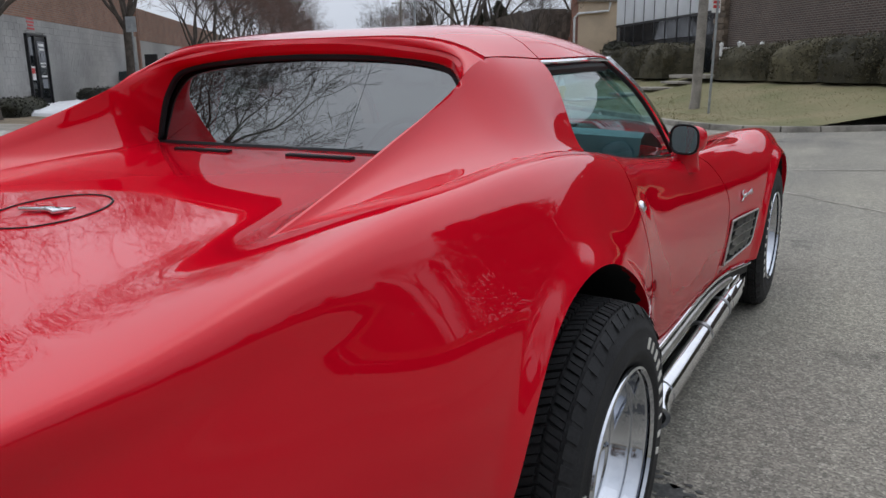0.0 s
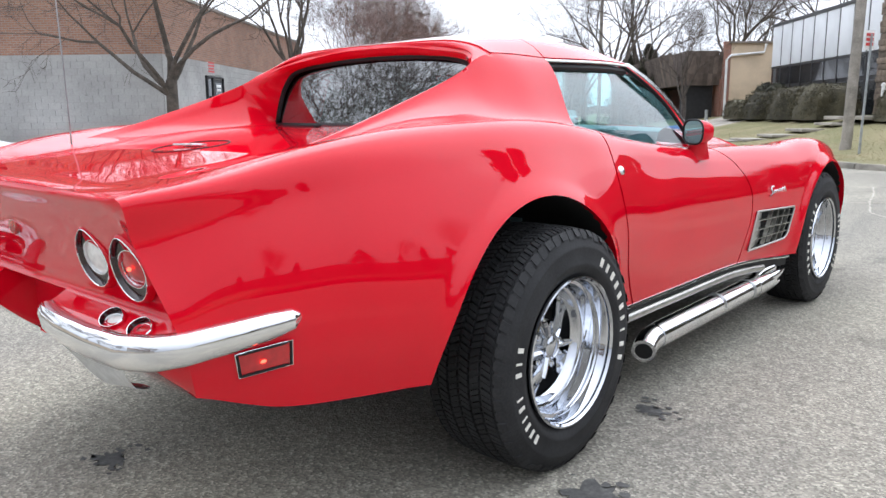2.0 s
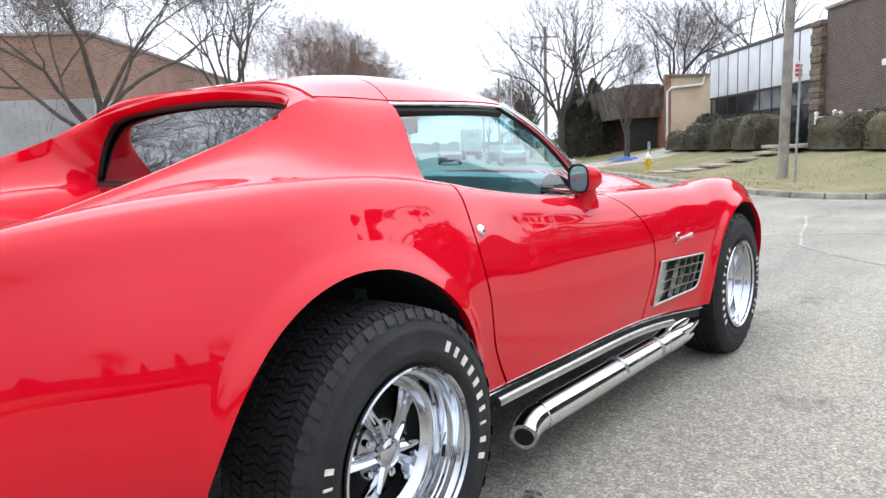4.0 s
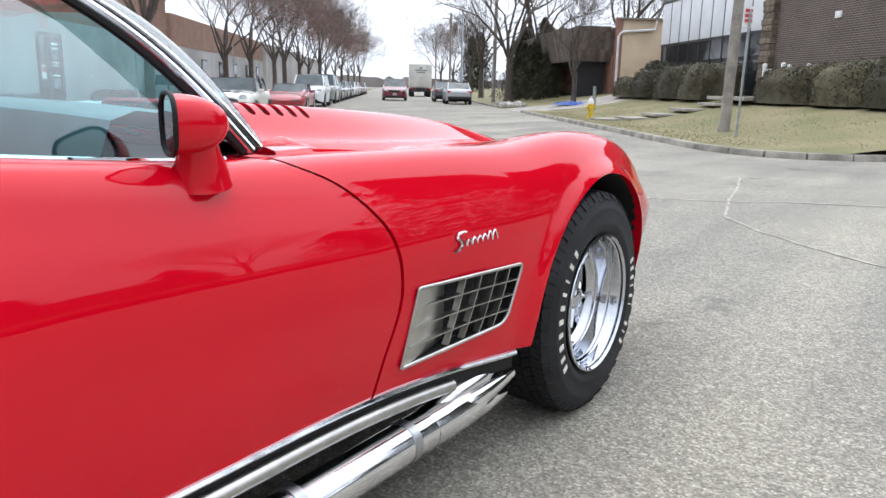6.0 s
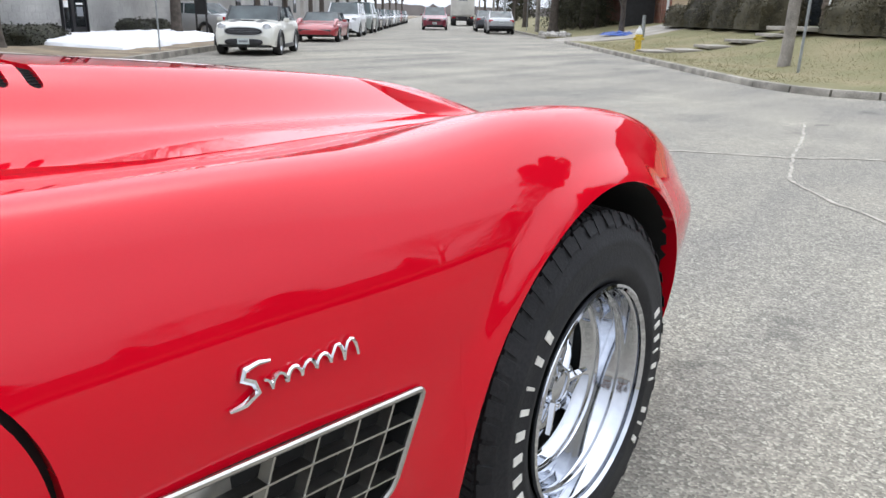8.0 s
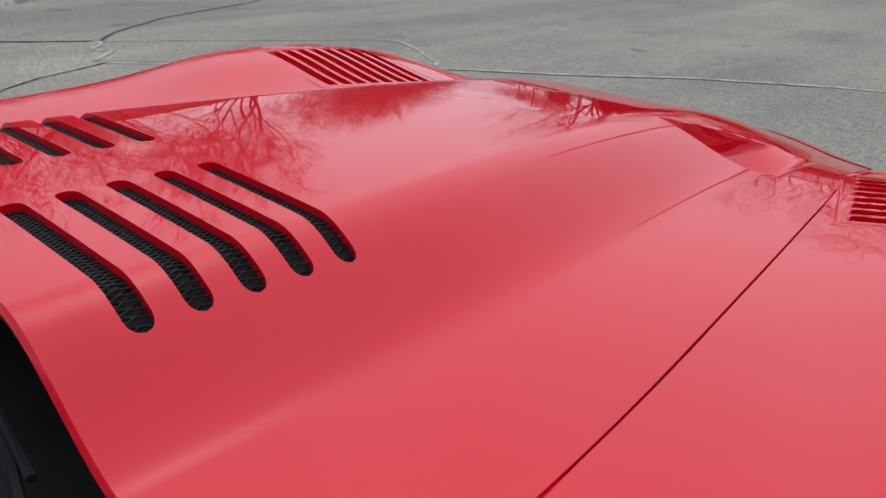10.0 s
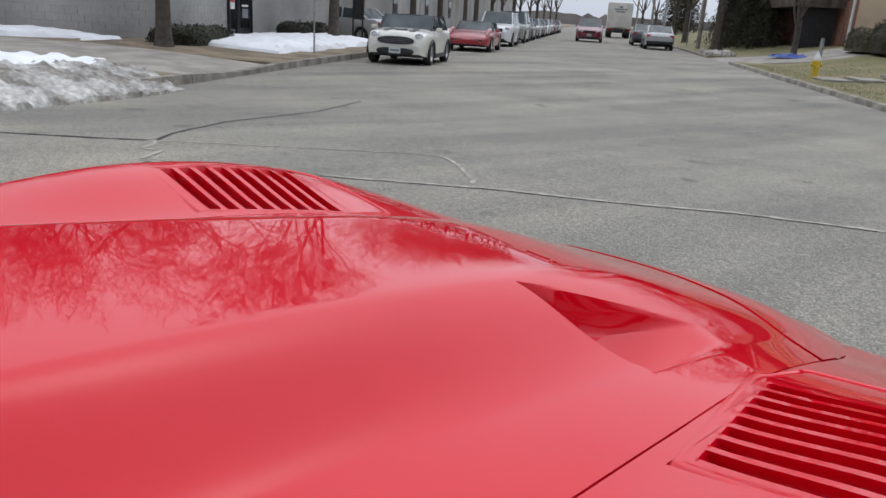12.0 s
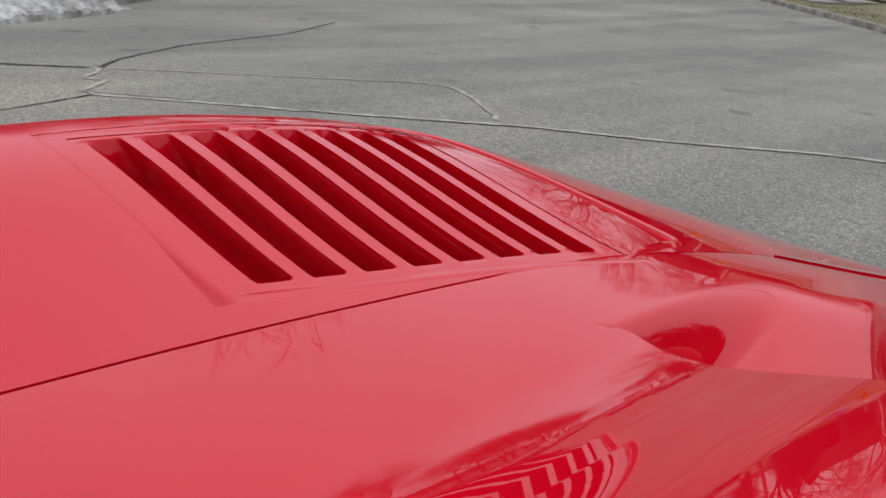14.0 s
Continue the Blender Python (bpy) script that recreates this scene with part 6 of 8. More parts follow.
def bare_tree(name, seed, height, trunk_r, fork, spread, label, twig=TWIG, droop=0.0, levels=6, thin=0.0042):
    """A leafless tree: tapered trunk, limbs that fork again and again, fine twigs."""
    rnd = random.Random(seed)
    e = thing(name, label, "tree", "bare street trees")
    wood, fine = bmesh.new(), bmesh.new()

    def grow(p, d, length, r, lvl):
        n = 3 if lvl > 1 else 4
        pts, rs, q = [p.copy()], [r], p.copy()
        dd = d.copy()
        for i in range(n):
            dd = (dd + Vector((rnd.gauss(0, 0.16), rnd.gauss(0, 0.16), rnd.gauss(0.05, 0.10) - droop * 0.10 * max(0, lvl - 2)))).normalized()
            q = q + dd * (length / n)
            pts.append(q.copy())
            rs.append(max(thin, r * (1 - 0.42 * (i + 1) / n)))
        tube(wood if lvl < 3 else fine, pts, rs, 8 if lvl == 0 else 6 if lvl < 3 else 3, cap=False)
        if lvl >= levels:
            return
        k = rnd.choice((2, 3)) if lvl else rnd.choice((3, 4))
        for i in range(k):
            ang = rnd.uniform(0, 6.28)
            side = dd.orthogonal().normalized()
            side.rotate(Matrix.Rotation(ang + 6.28 * i / k, 3, dd))
            s = spread * rnd.uniform(0.6, 1.15)
            nd = (dd * math.cos(s) + side * math.sin(s)).normalized()
            grow(q, nd, length * rnd.uniform(0.62, 0.86), rs[-1] * rnd.uniform(0.62, 0.85), lvl + 1)
        if lvl >= 2:
            for i in range(2):
                t = rnd.uniform(0.3, 0.9)
                b = pts[0].lerp(pts[-1], t)
                side = dd.orthogonal().normalized()
                side.rotate(Matrix.Rotation(rnd.uniform(0, 6.28), 3, dd))
                nd = (dd * 0.6 + side * 0.8).normalized()
                grow(b, nd, length * 0.55, r * 0.35, min(levels, lvl + 2))
    flare_p = [Vector((0, 0, -0.1)), Vector((0, 0, 0.12)), Vector((0, 0, 0.4))]
    tube(wood, flare_p, [trunk_r * 1.5, trunk_r * 1.18, trunk_r], 10, cap=False)
    trunk = bmesh.new()
    tube(trunk, flare_p + [Vector((0.02, 0.01, fork * 0.5)), Vector((0.0, 0.03, fork))], [trunk_r * 1.5, trunk_r * 1.18, trunk_r, trunk_r * 0.92, trunk_r * 0.85], 12)
    wood.free()
    wood = bmesh.new()
    k = 6
    for i in range(k):
        a = 6.28 * i / k + rnd.uniform(-0.4, 0.4)
        t = rnd.uniform(0.55, 0.85) * spread * 1.3
        d = Vector((math.cos(a) * math.sin(t), math.sin(a) * math.sin(t), math.cos(t)))
        grow(Vector((0, 0, fork - 0.11 * i)), d, (height - fork) * 0.36, trunk_r * 0.40, 1)
    grow(Vector((0, 0, fork - 0.1)), Vector((rnd.gauss(0, 0.1), rnd.gauss(0, 0.1), 1)).normalized(), (height - fork) * 0.36, trunk_r * 0.55, 1)
    part("trunk", trunk, BARK, e)
    part("limb", wood, BARK, e)
    tw = part("twig_mass", fine, twig, e, smooth=False)
    tw["kind"] = "stuff"
    return e


def put(e, u, v, z, turn=0.0, s=1.0):
    p = uv(u, v, z)
    e.scale = (s, s, s)
    e.matrix_world = Matrix.LocRotScale(p, Euler((0, 0, radians(turn))), Vector((s, s, s)))
    return e


def again(e, u, v, z, turn=0.0, s=1.0):
    c = copy_thing(e, Matrix.Identity(4))
    p = uv(u, v, z)
    c.matrix_world = Matrix.LocRotScale(p, Euler((0, 0, radians(turn))), Vector((s, s, s)))
    return c


t_a = put(bare_tree("bare_tree", 3, 8.4, 0.18, 1.9, 0.74, "leafless low forking tree on the brown lawn", levels=7), 17.9, -8.1, 0.06)
t_b = put(bare_tree("bare_tree", 11, 9.5, 0.19, 2.9, 0.46, "tall leafless street tree with upright limbs", levels=7), 27.6, -7.2, 0.06)
t_c = put(bare_tree("bare_tree", 23, 8.5, 0.15, 2.5, 0.50, "leafless street tree with reddish twigs", BUDS, levels=7, thin=0.0026), 44, -6.6, -0.02)
t_d = put(bare_tree("bare_tree", 31, 14.0, 0.30, 3.0, 0.56, "large leafless pale barked tree on the verge", levels=6), 53, 9.6, 0.1)
put(bare_tree("bare_tree", 44, 6.2, 0.14, 1.7, 0.50, "small leafless tree beside the driveway", levels=6), 40.5, 11.3, 0.2)
for k, (u, v, s, src) in enumerate(((36.5, -6.4, 0.9, t_c), (52, -6.5, 1.05, t_c), (59, -6.8, 1.0, t_b), (66, -6.5, 1.1, t_c), (74, -6.6, 1.0, t_c), (83, -6.4, 1.1, t_b), (93, -6.7, 1.1, t_c),
                                    (105, -6.5, 1.1, t_c), (118, -6.5, 1.2, t_b), (135, -6.5, 1.2, t_c), (155, -6.5, 1.3, t_c), (180, -6.5, 1.3, t_b), (58.5, 12.5, 1.0, t_d), (72, 9.8, 0.9, t_d), (88, 10.2, 0.9, t_b), (110, 10, 1.1, t_c),
                                    (140, 10, 1.2, t_b), (31, -22, 1.1, t_b), (36, -24, 1.2, t_d), (43, -22, 1.2, t_b), (28.5, -26, 1.1, t_d), (60, 20, 1.1, t_d), (66, 24, 1.2, t_b), (52, 24, 1.1, t_d))):
    z = (left_z if v < 0 else right_z)(u, v)
    again(src, u, v, z - 0.03, 47 * k, s)


def leaf_clump(bm, c, n, r, size, rnd, flat=1.0):
    for i in range(n):
        p = Vector((rnd.gauss(0, 1), rnd.gauss(0, 1), rnd.gauss(0, 1) * flat)).normalized() * r * rnd.uniform(0.5, 1.0)
        a, b = Vector((rnd.gauss(0, 1), rnd.gauss(0, 1), rnd.gauss(0, 1))).normalized(), Vector((rnd.gauss(0, 1), rnd.gauss(0, 1), rnd.gauss(0, 1))).normalized()
        s = size * rnd.uniform(0.6, 1.4)
        q = Vector(c) + p
        bm.faces.new([bm.verts.new(q + a * s), bm.verts.new(q + b * s * 0.5), bm.verts.new(q - a * s), bm.verts.new(q - b * s * 0.5)])


def hedge(name, u0, u1, v0, v1, h, label, seed, material=HEDGE, fz=right_z, dens=520, grp="clipped hedges"):
    """A clipped bush with a rounded, uneven outline of many small leaves over a dark core."""
    rnd = random.Random(seed)
    uc, vc = (u0 + u1) / 2, (v0 + v1) / 2
    base = fz(uc, vc)
    e = thing(name, label, "hedge", grp, uv(uc, vc, base - 0.12), math.degrees(STREET))
    a, b = (v1 - v0) / 2, (u1 - u0) / 2

    def surf(th, ph):
        c, s = math.cos(th), math.sin(th)
        f = lambda t: math.copysign(abs(t) ** 0.62, t)
        n = 1 + 0.16 * noise.noise((c * 2 + seed, s * 2, ph * 2)) + 0.10 * noise.noise((c * 6, s * 6 + seed, ph * 5))
        k = math.cos(ph) ** 0.45 if ph < 1.55 else 0.05
        return Vector((a * f(c) * k * n, b * f(s) * k * n, h * (0.06 + 0.94 * math.sin(max(0, ph)) ** 0.75) * n))
    core = bmesh.new()
    add_grid(core, [[surf(6.2832 * i / 32, 1.57 * j / 10) * 0.96 for j in range(11)] for i in range(33)])
    part("core", core, material, e)
    lv = bmesh.new()
    area = (a + b) * 2 * h + 4 * a * b
    for i in range(int(area * dens)):
        p = surf(rnd.uniform(0, 6.2832), math.asin(rnd.uniform(0.0, 1.0)))
        p *= rnd.uniform(0.96, 1.035)
        x, y = Vector((rnd.gauss(0, 1), rnd.gauss(0, 1), rnd.gauss(0, 1))).normalized(), Vector((rnd.gauss(0, 1), rnd.gauss(0, 1), rnd.gauss(0, 1))).normalized()
        s = rnd.uniform(0.015, 0.042)
        lv.faces.new([lv.verts.new(p + x * s), lv.verts.new(p + y * s * 0.6), lv.verts.new(p - x * s), lv.verts.new(p - y * s * 0.6)])
    o = part("leaf_mass", lv, material, e, smooth=False)
    o["kind"] = "stuff"
    return e


hedge("hedge", 18.4, 21.4, -9.1, -7.8, 0.55, "dark flat topped shrub under the bare tree", 1, fz=left_z)
hedge("hedge", 25.9, 27.3, -8.8, -7.8, 0.65, "dark rounded shrub against the block wall", 2, fz=left_z)
hedge("hedge", 28.2, 29.4, -8.8, -7.9, 0.65, "dark rounded shrub against the block wall", 3, fz=left_z)
hedge("hedge", 37.2, 38.6, -8.8, -7.8, 0.8, "dark rounded shrub against the block wall", 8, fz=left_z)
hedge("hedge", 17.2, 19.0, -16.2, -14.6, 0.75, "dark shrub with snow beside it", 4, fz=left_z)
for k, (a, b, hh) in enumerate(((36.0, 39.3, 1.05), (33.0, 36.4, 1.35), (30.0, 33.3, 1.45), (27.3, 30.3, 1.45))):
    hedge("hedge", a, b, 12.9, 14.9, hh, "brownish clipped hedge before the offices", 10 + k, HEDGEB)
for k, (a, b, hh) in enumerate(((20.4, 23.8, 1.2), (17.8, 20.6, 1.25), (15.4, 18.0, 1.25), (13.0, 15.6, 1.25))):
    hedge("hedge", a, b, 13.1, 14.8, hh, "brownish clipped hedge before the brick wall", 20 + k, HEDGEB)
hedge("hedge", 37.4, 39.0, 14.4, 15.8, 1.75, "tall pointed evergreen shrub", 30, HEDGE)


def conifer(name, seed, h, r, label):
    """An evergreen: a trunk, and a cone of drooping sprays of needles with gaps."""
    rnd = random.Random(seed)
    e = thing(name, label, "tree", "evergreen trees")
    part("trunk", tubed([(0, 0, -0.1), (0, 0, h * 0.5), (0, 0, h * 0.97)], [r * 0.10, r * 0.06, 0.02], 8), BARK, e)
    bm = bmesh.new()
    n = int(h * 26)
    for i in range(n):
        t = i / n
        z = h * (0.06 + 0.93 * t)
        rr = r * (1 - t) ** 0.8 * rnd.uniform(0.65, 1.12)
        a = i * 2.4 + rnd.uniform(-0.4, 0.4)
        d = Vector((math.cos(a), math.sin(a), -0.18 + 0.5 * t))
        for s in range(7):
            c = Vector((0, 0, z)) + d * rr * (0.25 + 0.75 * s / 6) + Vector((0, 0, -0.12 * (s / 6) ** 2 * rr))
            leaf_clump(bm, c, 7, 0.16 + 0.10 * (1 - t), 0.10, rnd, 0.6)
    o = part("crown", bm, CONIF, e, smooth=False)
    o["kind"] = "stuff"
    return e


c_a = put(conifer("evergreen_tree", 5, 6.2, 2.7, "dark green evergreen tree behind the verge"), 61, 13.5, 0.3)
for k, (u, v, s) in enumerate(((51.4, 12.2, 0.62), (53.4, 11.6, 0.7), (55.8, 11.5, 0.62), (58.4, 11.6, 0.7), (60, 11.4, 0.8), (62.5, 15.6, 0.8), (64, 12.5, 0.9), (66, 15, 0.9), (104, 12, 1.2), (112, 14, 1.3),
                               # across the side street, mirrored in the paint
                               (-32, 33.4, 0.62), (-26, 33.8, 0.75), (-20.5, 33.2, 0.66), (-15, 33.6, 0.78), (-10.5, 33.3, 0.64), (-6, 33.7, 0.8), (-1.5, 33.4, 0.7), (3.6, 30.5, 0.9), (6.3, 22.0, 1.75), (8.6, 23.5, 1.85), (11.0, 25.5, 1.5))):
    again(c_a, u, v, right_z(u, v), 61 * k, s)
for k, (u, v, s, src) in enumerate(((-22, 30, 0.6, t_b), (-9, 34, 0.7, t_c), (0.5, 29, 0.8, t_c), (8, 37, 0.9, t_b), (-26, -13, 0.9, t_c), (-32, -12.5, 1.0, t_b), (-38, -14, 0.9, t_c), (-44, -12, 1.0, t_b), (-20, -13.5, 0.9, t_c),
                                    (-0.4, -18.2, 1.0, t_b), (-6, -36, 0.9, t_b), (-9, -21.5, 0.8, t_a), (6, -24, 0.95, t_b), (-14, -24, 0.7, t_b), (10, -19.5, 0.8, t_b))):
    again(src, u, v, (left_z if v < 0 else right_z)(u, v), 71 * k, s)

# ---- buildings ----
BLOCKM = mat("grey_painted_block", (0.375, 0.37, 0.355), 0.85, var=0.18, scale=0.45, fine=0.08, fine_scale=18, bump=0.35, bump_scale=50, rand=0.045)
BLOCKJ = mat("grey_painted_block_far", (0.375, 0.37, 0.355), 0.85, var=0.18, scale=0.45, fine=0.08, fine_scale=18, bump=0.35, bump_scale=50, island=0.045)
MORTAR = mat("painted_joint", (0.33, 0.326, 0.31), 0.9, var=0.15, scale=2)
BRICKR = brick_mat("red_brown_brick", (0.34, 0.175, 0.11), (0.25, 0.125, 0.085), (0.28, 0.235, 0.20))
BRICKD = brick_mat("dark_brown_brick", (0.105, 0.066, 0.052), (0.066, 0.044, 0.037), (0.19, 0.17, 0.15), 0.2, 0.075, 0.012)
BRICKO = brick_mat("orange_red_brick", (0.34, 0.12, 0.075), (0.27, 0.095, 0.06), (0.3, 0.26, 0.22))
ROUGHST = mat("rough_brown_stone", (0.15, 0.115, 0.085), 0.9, var=0.3, scale=5, fine=0.3, fine_scale=30, bump=0.7, bump_scale=25, rand=0.3)
TAN = mat("tan_render", (0.64, 0.51, 0.36), 0.9, var=0.1, scale=0.8, fine=0.08, fine_scale=30, bump=0.3, bump_scale=40)
SHINGLE = mat("brown_shingles", (0.11, 0.085, 0.07), 0.9, var=0.3, scale=2, island=0.3)
WPANEL = mat("white_facade_panel", (0.70, 0.72, 0.74), 0.5, var=0.06, scale=1.0)
FRAME = mat("black_window_frame", (0.02, 0.02, 0.022), 0.4, var=0.2, scale=5)
WINGL = mat("dark_office_glass", (0.02, 0.023, 0.026), 0.05, var=0.3, scale=0.7, spec=0.8)
COPING = mat("metal_coping", (0.25, 0.22, 0.19), 0.5, 0.3, var=0.2, scale=2)
WHITEP = mat("white_paint", (0.74, 0.74, 0.72), 0.6, var=0.08, scale=4)
BLACKP = mat("black_door_paint", (0.018, 0.018, 0.02), 0.3, var=0.2, scale=4)
REDP = mat("red_sign_paint", (0.55, 0.05, 0.05), 0.5, var=0.1, scale=6)
GREYP = mat("grey_sign_face", (0.22, 0.23, 0.25), 0.6, var=0.1, scale=6)
ROOFM = mat("flat_roof_felt", (0.12, 0.115, 0.11), 0.9, var=0.2, scale=1)


def wall(name, parent, a, b, z0, z1, th, material, label=""):
    """An upright wall from a to b, pairs of (u, v); it thickens to the side away from the road."""
    a, b = Vector((*a, 0)), Vector((*b, 0))
    d = b - a
    e = new(name)
    m = bpy.data.meshes.new(name)
    bm = bmesh.new()
    box(bm, (d.length / 2, th / 2, (z1 - z0) / 2), (d.length, th, z1 - z0))
    bm.to_mesh(m)
    bm.free()
    m.materials.append(material)
    e.data = None
    scene.collection.objects.unlink(e)
    bpy.data.objects.remove(e)
    ob = new(name, m)
    p, q = uv(a.x, a.y), uv(b.x, b.y)
    ang = math.atan2(q.y - p.y, q.x - p.x)
    ob.matrix_world = Matrix.Translation((p.x, p.y, z0)) @ Matrix.Rotation(ang, 4, 'Z')
    if parent is not None:
        ob.parent = parent
    if label:
        ob["label"] = label
    return ob


def place(bm, u, v, z, face):
    """Turns a mesh built with x along the wall, y into it and z up to its place; face is the heading of x as (du, dv)."""
    p, d = uv(u, v), uv(*face)
    ang = math.atan2(d.y, d.x)
    bmesh.ops.transform(bm, matrix=Matrix.Translation((p.x, p.y, z)) @ Matrix.Rotation(ang, 4, 'Z'), verts=bm.verts[:])
    return bm


GRAY_Z, TOP_Z, BASE = 2.82, 4.62, 0.02
wh = thing("warehouse", "low warehouse of grey painted block under red brown brick", "building", "buildings along the street")
wall("wall", wh, (20.0, -9.2), (37.0, -9.2), BASE, GRAY_Z, 0.25, MORTAR)
wall("wall", wh, (20.0, -15.0), (20.0, -9.2), BASE, GRAY_Z, 0.25, MORTAR)
wall("wall", wh, (21.2, -60.0), (21.2, -15.0), BASE, GRAY_Z, 0.25, MORTAR)
wall("wall", wh, (20.0, -9.18), (37.0, -9.18), GRAY_Z, TOP_Z, 0.27, BRICKR, "red brown brick band")
wall("wall", wh, (19.98, -15.0), (19.98, -9.2), GRAY_Z, TOP_Z, 0.27, BRICKR, "red brown brick band")
wall("wall", wh, (21.18, -60.0), (21.18, -15.0), GRAY_Z, TOP_Z - 0.25, 0.27, BRICKR, "red brown brick band")
wall("wall", wh, (37.0, -9.2), (37.0, -40.0), BASE, TOP_Z, 0.25, BRICKR)
wall("coping", wh, (19.93, -9.13), (37.05, -9.13), TOP_Z, TOP_Z + 0.09, 0.36, COPING)
wall("coping", wh, (19.92, -15.0), (19.92, -9.13), TOP_Z, TOP_Z + 0.09, 0.36, COPING)
bm = bmesh.new()
add_grid(bm, [[uv(u, v, TOP_Z - 0.1) for v in (-60, -30, -9.3)] for u in (20.2, 30, 37)])
part("roof", bm, ROOFM, wh)
w2 = thing("warehouse", "further low warehouse of pale block under a brick band", "building", "buildings along the street")
wall("wall", w2, (39.5, -9.6), (66.0, -9.6), BASE, 2.75, 0.25, BLOCKJ)
wall("wall", w2, (39.5, -9.58), (66.0, -9.58), 2.75, 4.3, 0.27, BRICKR, "brown brick band")
wall("wall", w2, (39.5, -40), (39.5, -9.6), BASE, 4.3, -0.25, BRICKR)
for k in range(5):
    u = 45 + 4.4 * k
    wd = new("window")
    wd.parent = w2
    part("pane", place(boxed((0.6, 0, 0.6), (1.0, 0.05, 1.3), 0.0), u, -9.57, 0.9, (1, 0)), WINGL, wd, smooth=False)
    part("window_frame", place(boxed((0.6, -0.0, 1.30), (1.16, 0.10, 0.07), 0.0), u, -9.57, 0.9, (1, 0)), FRAME, wd, smooth=False)
w3 = thing("far_shed", "pale flat roofed workshop far along the street", "building", "buildings along the street")
wall("wall", w3, (70, -10), (120, -10), -0.1, 4.2, 0.3, BLOCKJ)
wall("coping", w3, (70, -9.9), (120, -9.9), 4.2, 4.4, 0.4, COPING)

# doorway in the warehouse
dr = tagged(new("door_1"), "black glazed shop door with pale decals", "door", kind="structure")
part("door_leaf", place(boxed((0.55, -0.01, 1.08), (1.0, 0.05, 2.12), 0.0), 24.0, -9.2, 0.12, (1, 0)), BLACKP, dr, smooth=False)
part("door_pane", place(boxed((0.62, -0.04, 1.15), (0.62, 0.012, 1.75), 0.0), 24.0, -9.2, 0.12, (1, 0)), WINGL, dr, smooth=False)
part("side_pane", place(boxed((-0.25, -0.03, 1.08), (0.48, 0.04, 2.12), 0.0), 24.0, -9.2, 0.12, (1, 0)), WINGL, dr, smooth=False)
for x in (-0.52, 0.02, 1.08):
    part("door_frame", place(boxed((x, -0.04, 1.1), (0.06, 0.10, 2.2), 0.0), 24.0, -9.2, 0.12, (1, 0)), FRAME, dr, smooth=False)
part("door_frame", place(boxed((0.28, -0.04, 2.21), (1.66, 0.10, 0.06), 0.0), 24.0, -9.2, 0.12, (1, 0)), FRAME, dr, smooth=False)
for z, w_, h_ in ((1.92, 0.46, 0.09), (1.78, 0.40, 0.07), (1.55, 0.24, 0.24), (1.35, 0.44, 0.05), (1.26, 0.36, 0.05), (0.95, 0.46, 0.06), (0.72, 0.42, 0.28)):
    part("decal_bar", place(boxed((0.62, -0.052, z), (w_, 0.006, h_), 0.0), 24.0, -9.2, 0.12, (1, 0)), WHITEP if h_ < 0.2 else GREYP, dr, smooth=False)
part("notice", place(boxed((-0.28, -0.056, 1.05), (0.30, 0.006, 0.42), 0.0), 24.0, -9.2, 0.12, (1, 0)), WHITEP, dr, smooth=False)
part("notice_bar", place(boxed((-0.28, -0.062, 1.12), (0.24, 0.006, 0.16), 0.0), 24.0, -9.2, 0.12, (1, 0)), REDP, dr, smooth=False)
sg = thing("wall_sign", "white wall sign with red lines above the door", "sign")
part("sign_board", place(boxed((0.35, -0.02, 0.25), (0.72, 0.03, 0.52), 0.0), 23.7, -9.22, 2.42, (1, 0)), WHITEP, sg, smooth=False)
for i, (z, w_) in enumerate(((0.40, 0.58), (0.30, 0.60), (0.20, 0.50), (0.10, 0.58))):
    part("text_bar", place(boxed((0.35, -0.04, z), (w_, 0.006, 0.055), 0.0), 23.7, -9.22, 2.42, (1, 0)), REDP, sg, smooth=False)
nb = thing("notice_board", "white notice board with dark lines in a black frame", "sign")
part("frame", place(boxed((0.4, 0.01, 1.22), (0.66, 0.06, 1.04), 0.0), 29.4, -6.6, 0.1, (0.6, -0.8)), BLACKP, nb, smooth=False)
part("board", place(boxed((0.4, -0.02, 1.22), (0.56, 0.03, 0.92), 0.0), 29.4, -6.6, 0.1, (0.6, -0.8)), WHITEP, nb, smooth=False)
for i in range(7):
    part("text_bar", place(boxed((0.4, -0.04, 1.58 - 0.12 * i), (0.44 - 0.05 * (i % 3), 0.008, 0.05), 0.0), 29.4, -6.6, 0.1, (0.6, -0.8)), GREYP if i else BLACKP, nb, smooth=False)
for x in (0.10, 0.70):
    part("post", place(boxed((x, 0.02, 0.85), (0.05, 0.05, 1.8), 0.0), 29.4, -6.6, 0.0, (0.6, -0.8)), BLACKP, nb, smooth=False)

# offices on the right
of = thing("office_building", "office building of white panels, dark glass and brown brick", "building", "buildings along the street")
OZ = 0.25
wall("wall", of, (29.2, 16.2), (41.2, 16.2), OZ, 5.55, -0.3, FRAME)
wall("wall", of, (41.2, 16.2), (41.2, 34.0), OZ, 5.55, -0.3, BRICKD)
wall("wall", of, (16.5, 16.15), (28.3, 16.15), OZ, 6.0, -0.35, BRICKD, "dark brown brick wall")
wall("wall", of, (16.5, 16.5), (16.5, 34.0), OZ, 6.0, 0.35, BRICKD, "dark brown brick wall")
wall("coping", of, (16.45, 16.08), (28.35, 16.08), 6.0, 6.12, -0.45, COPING)
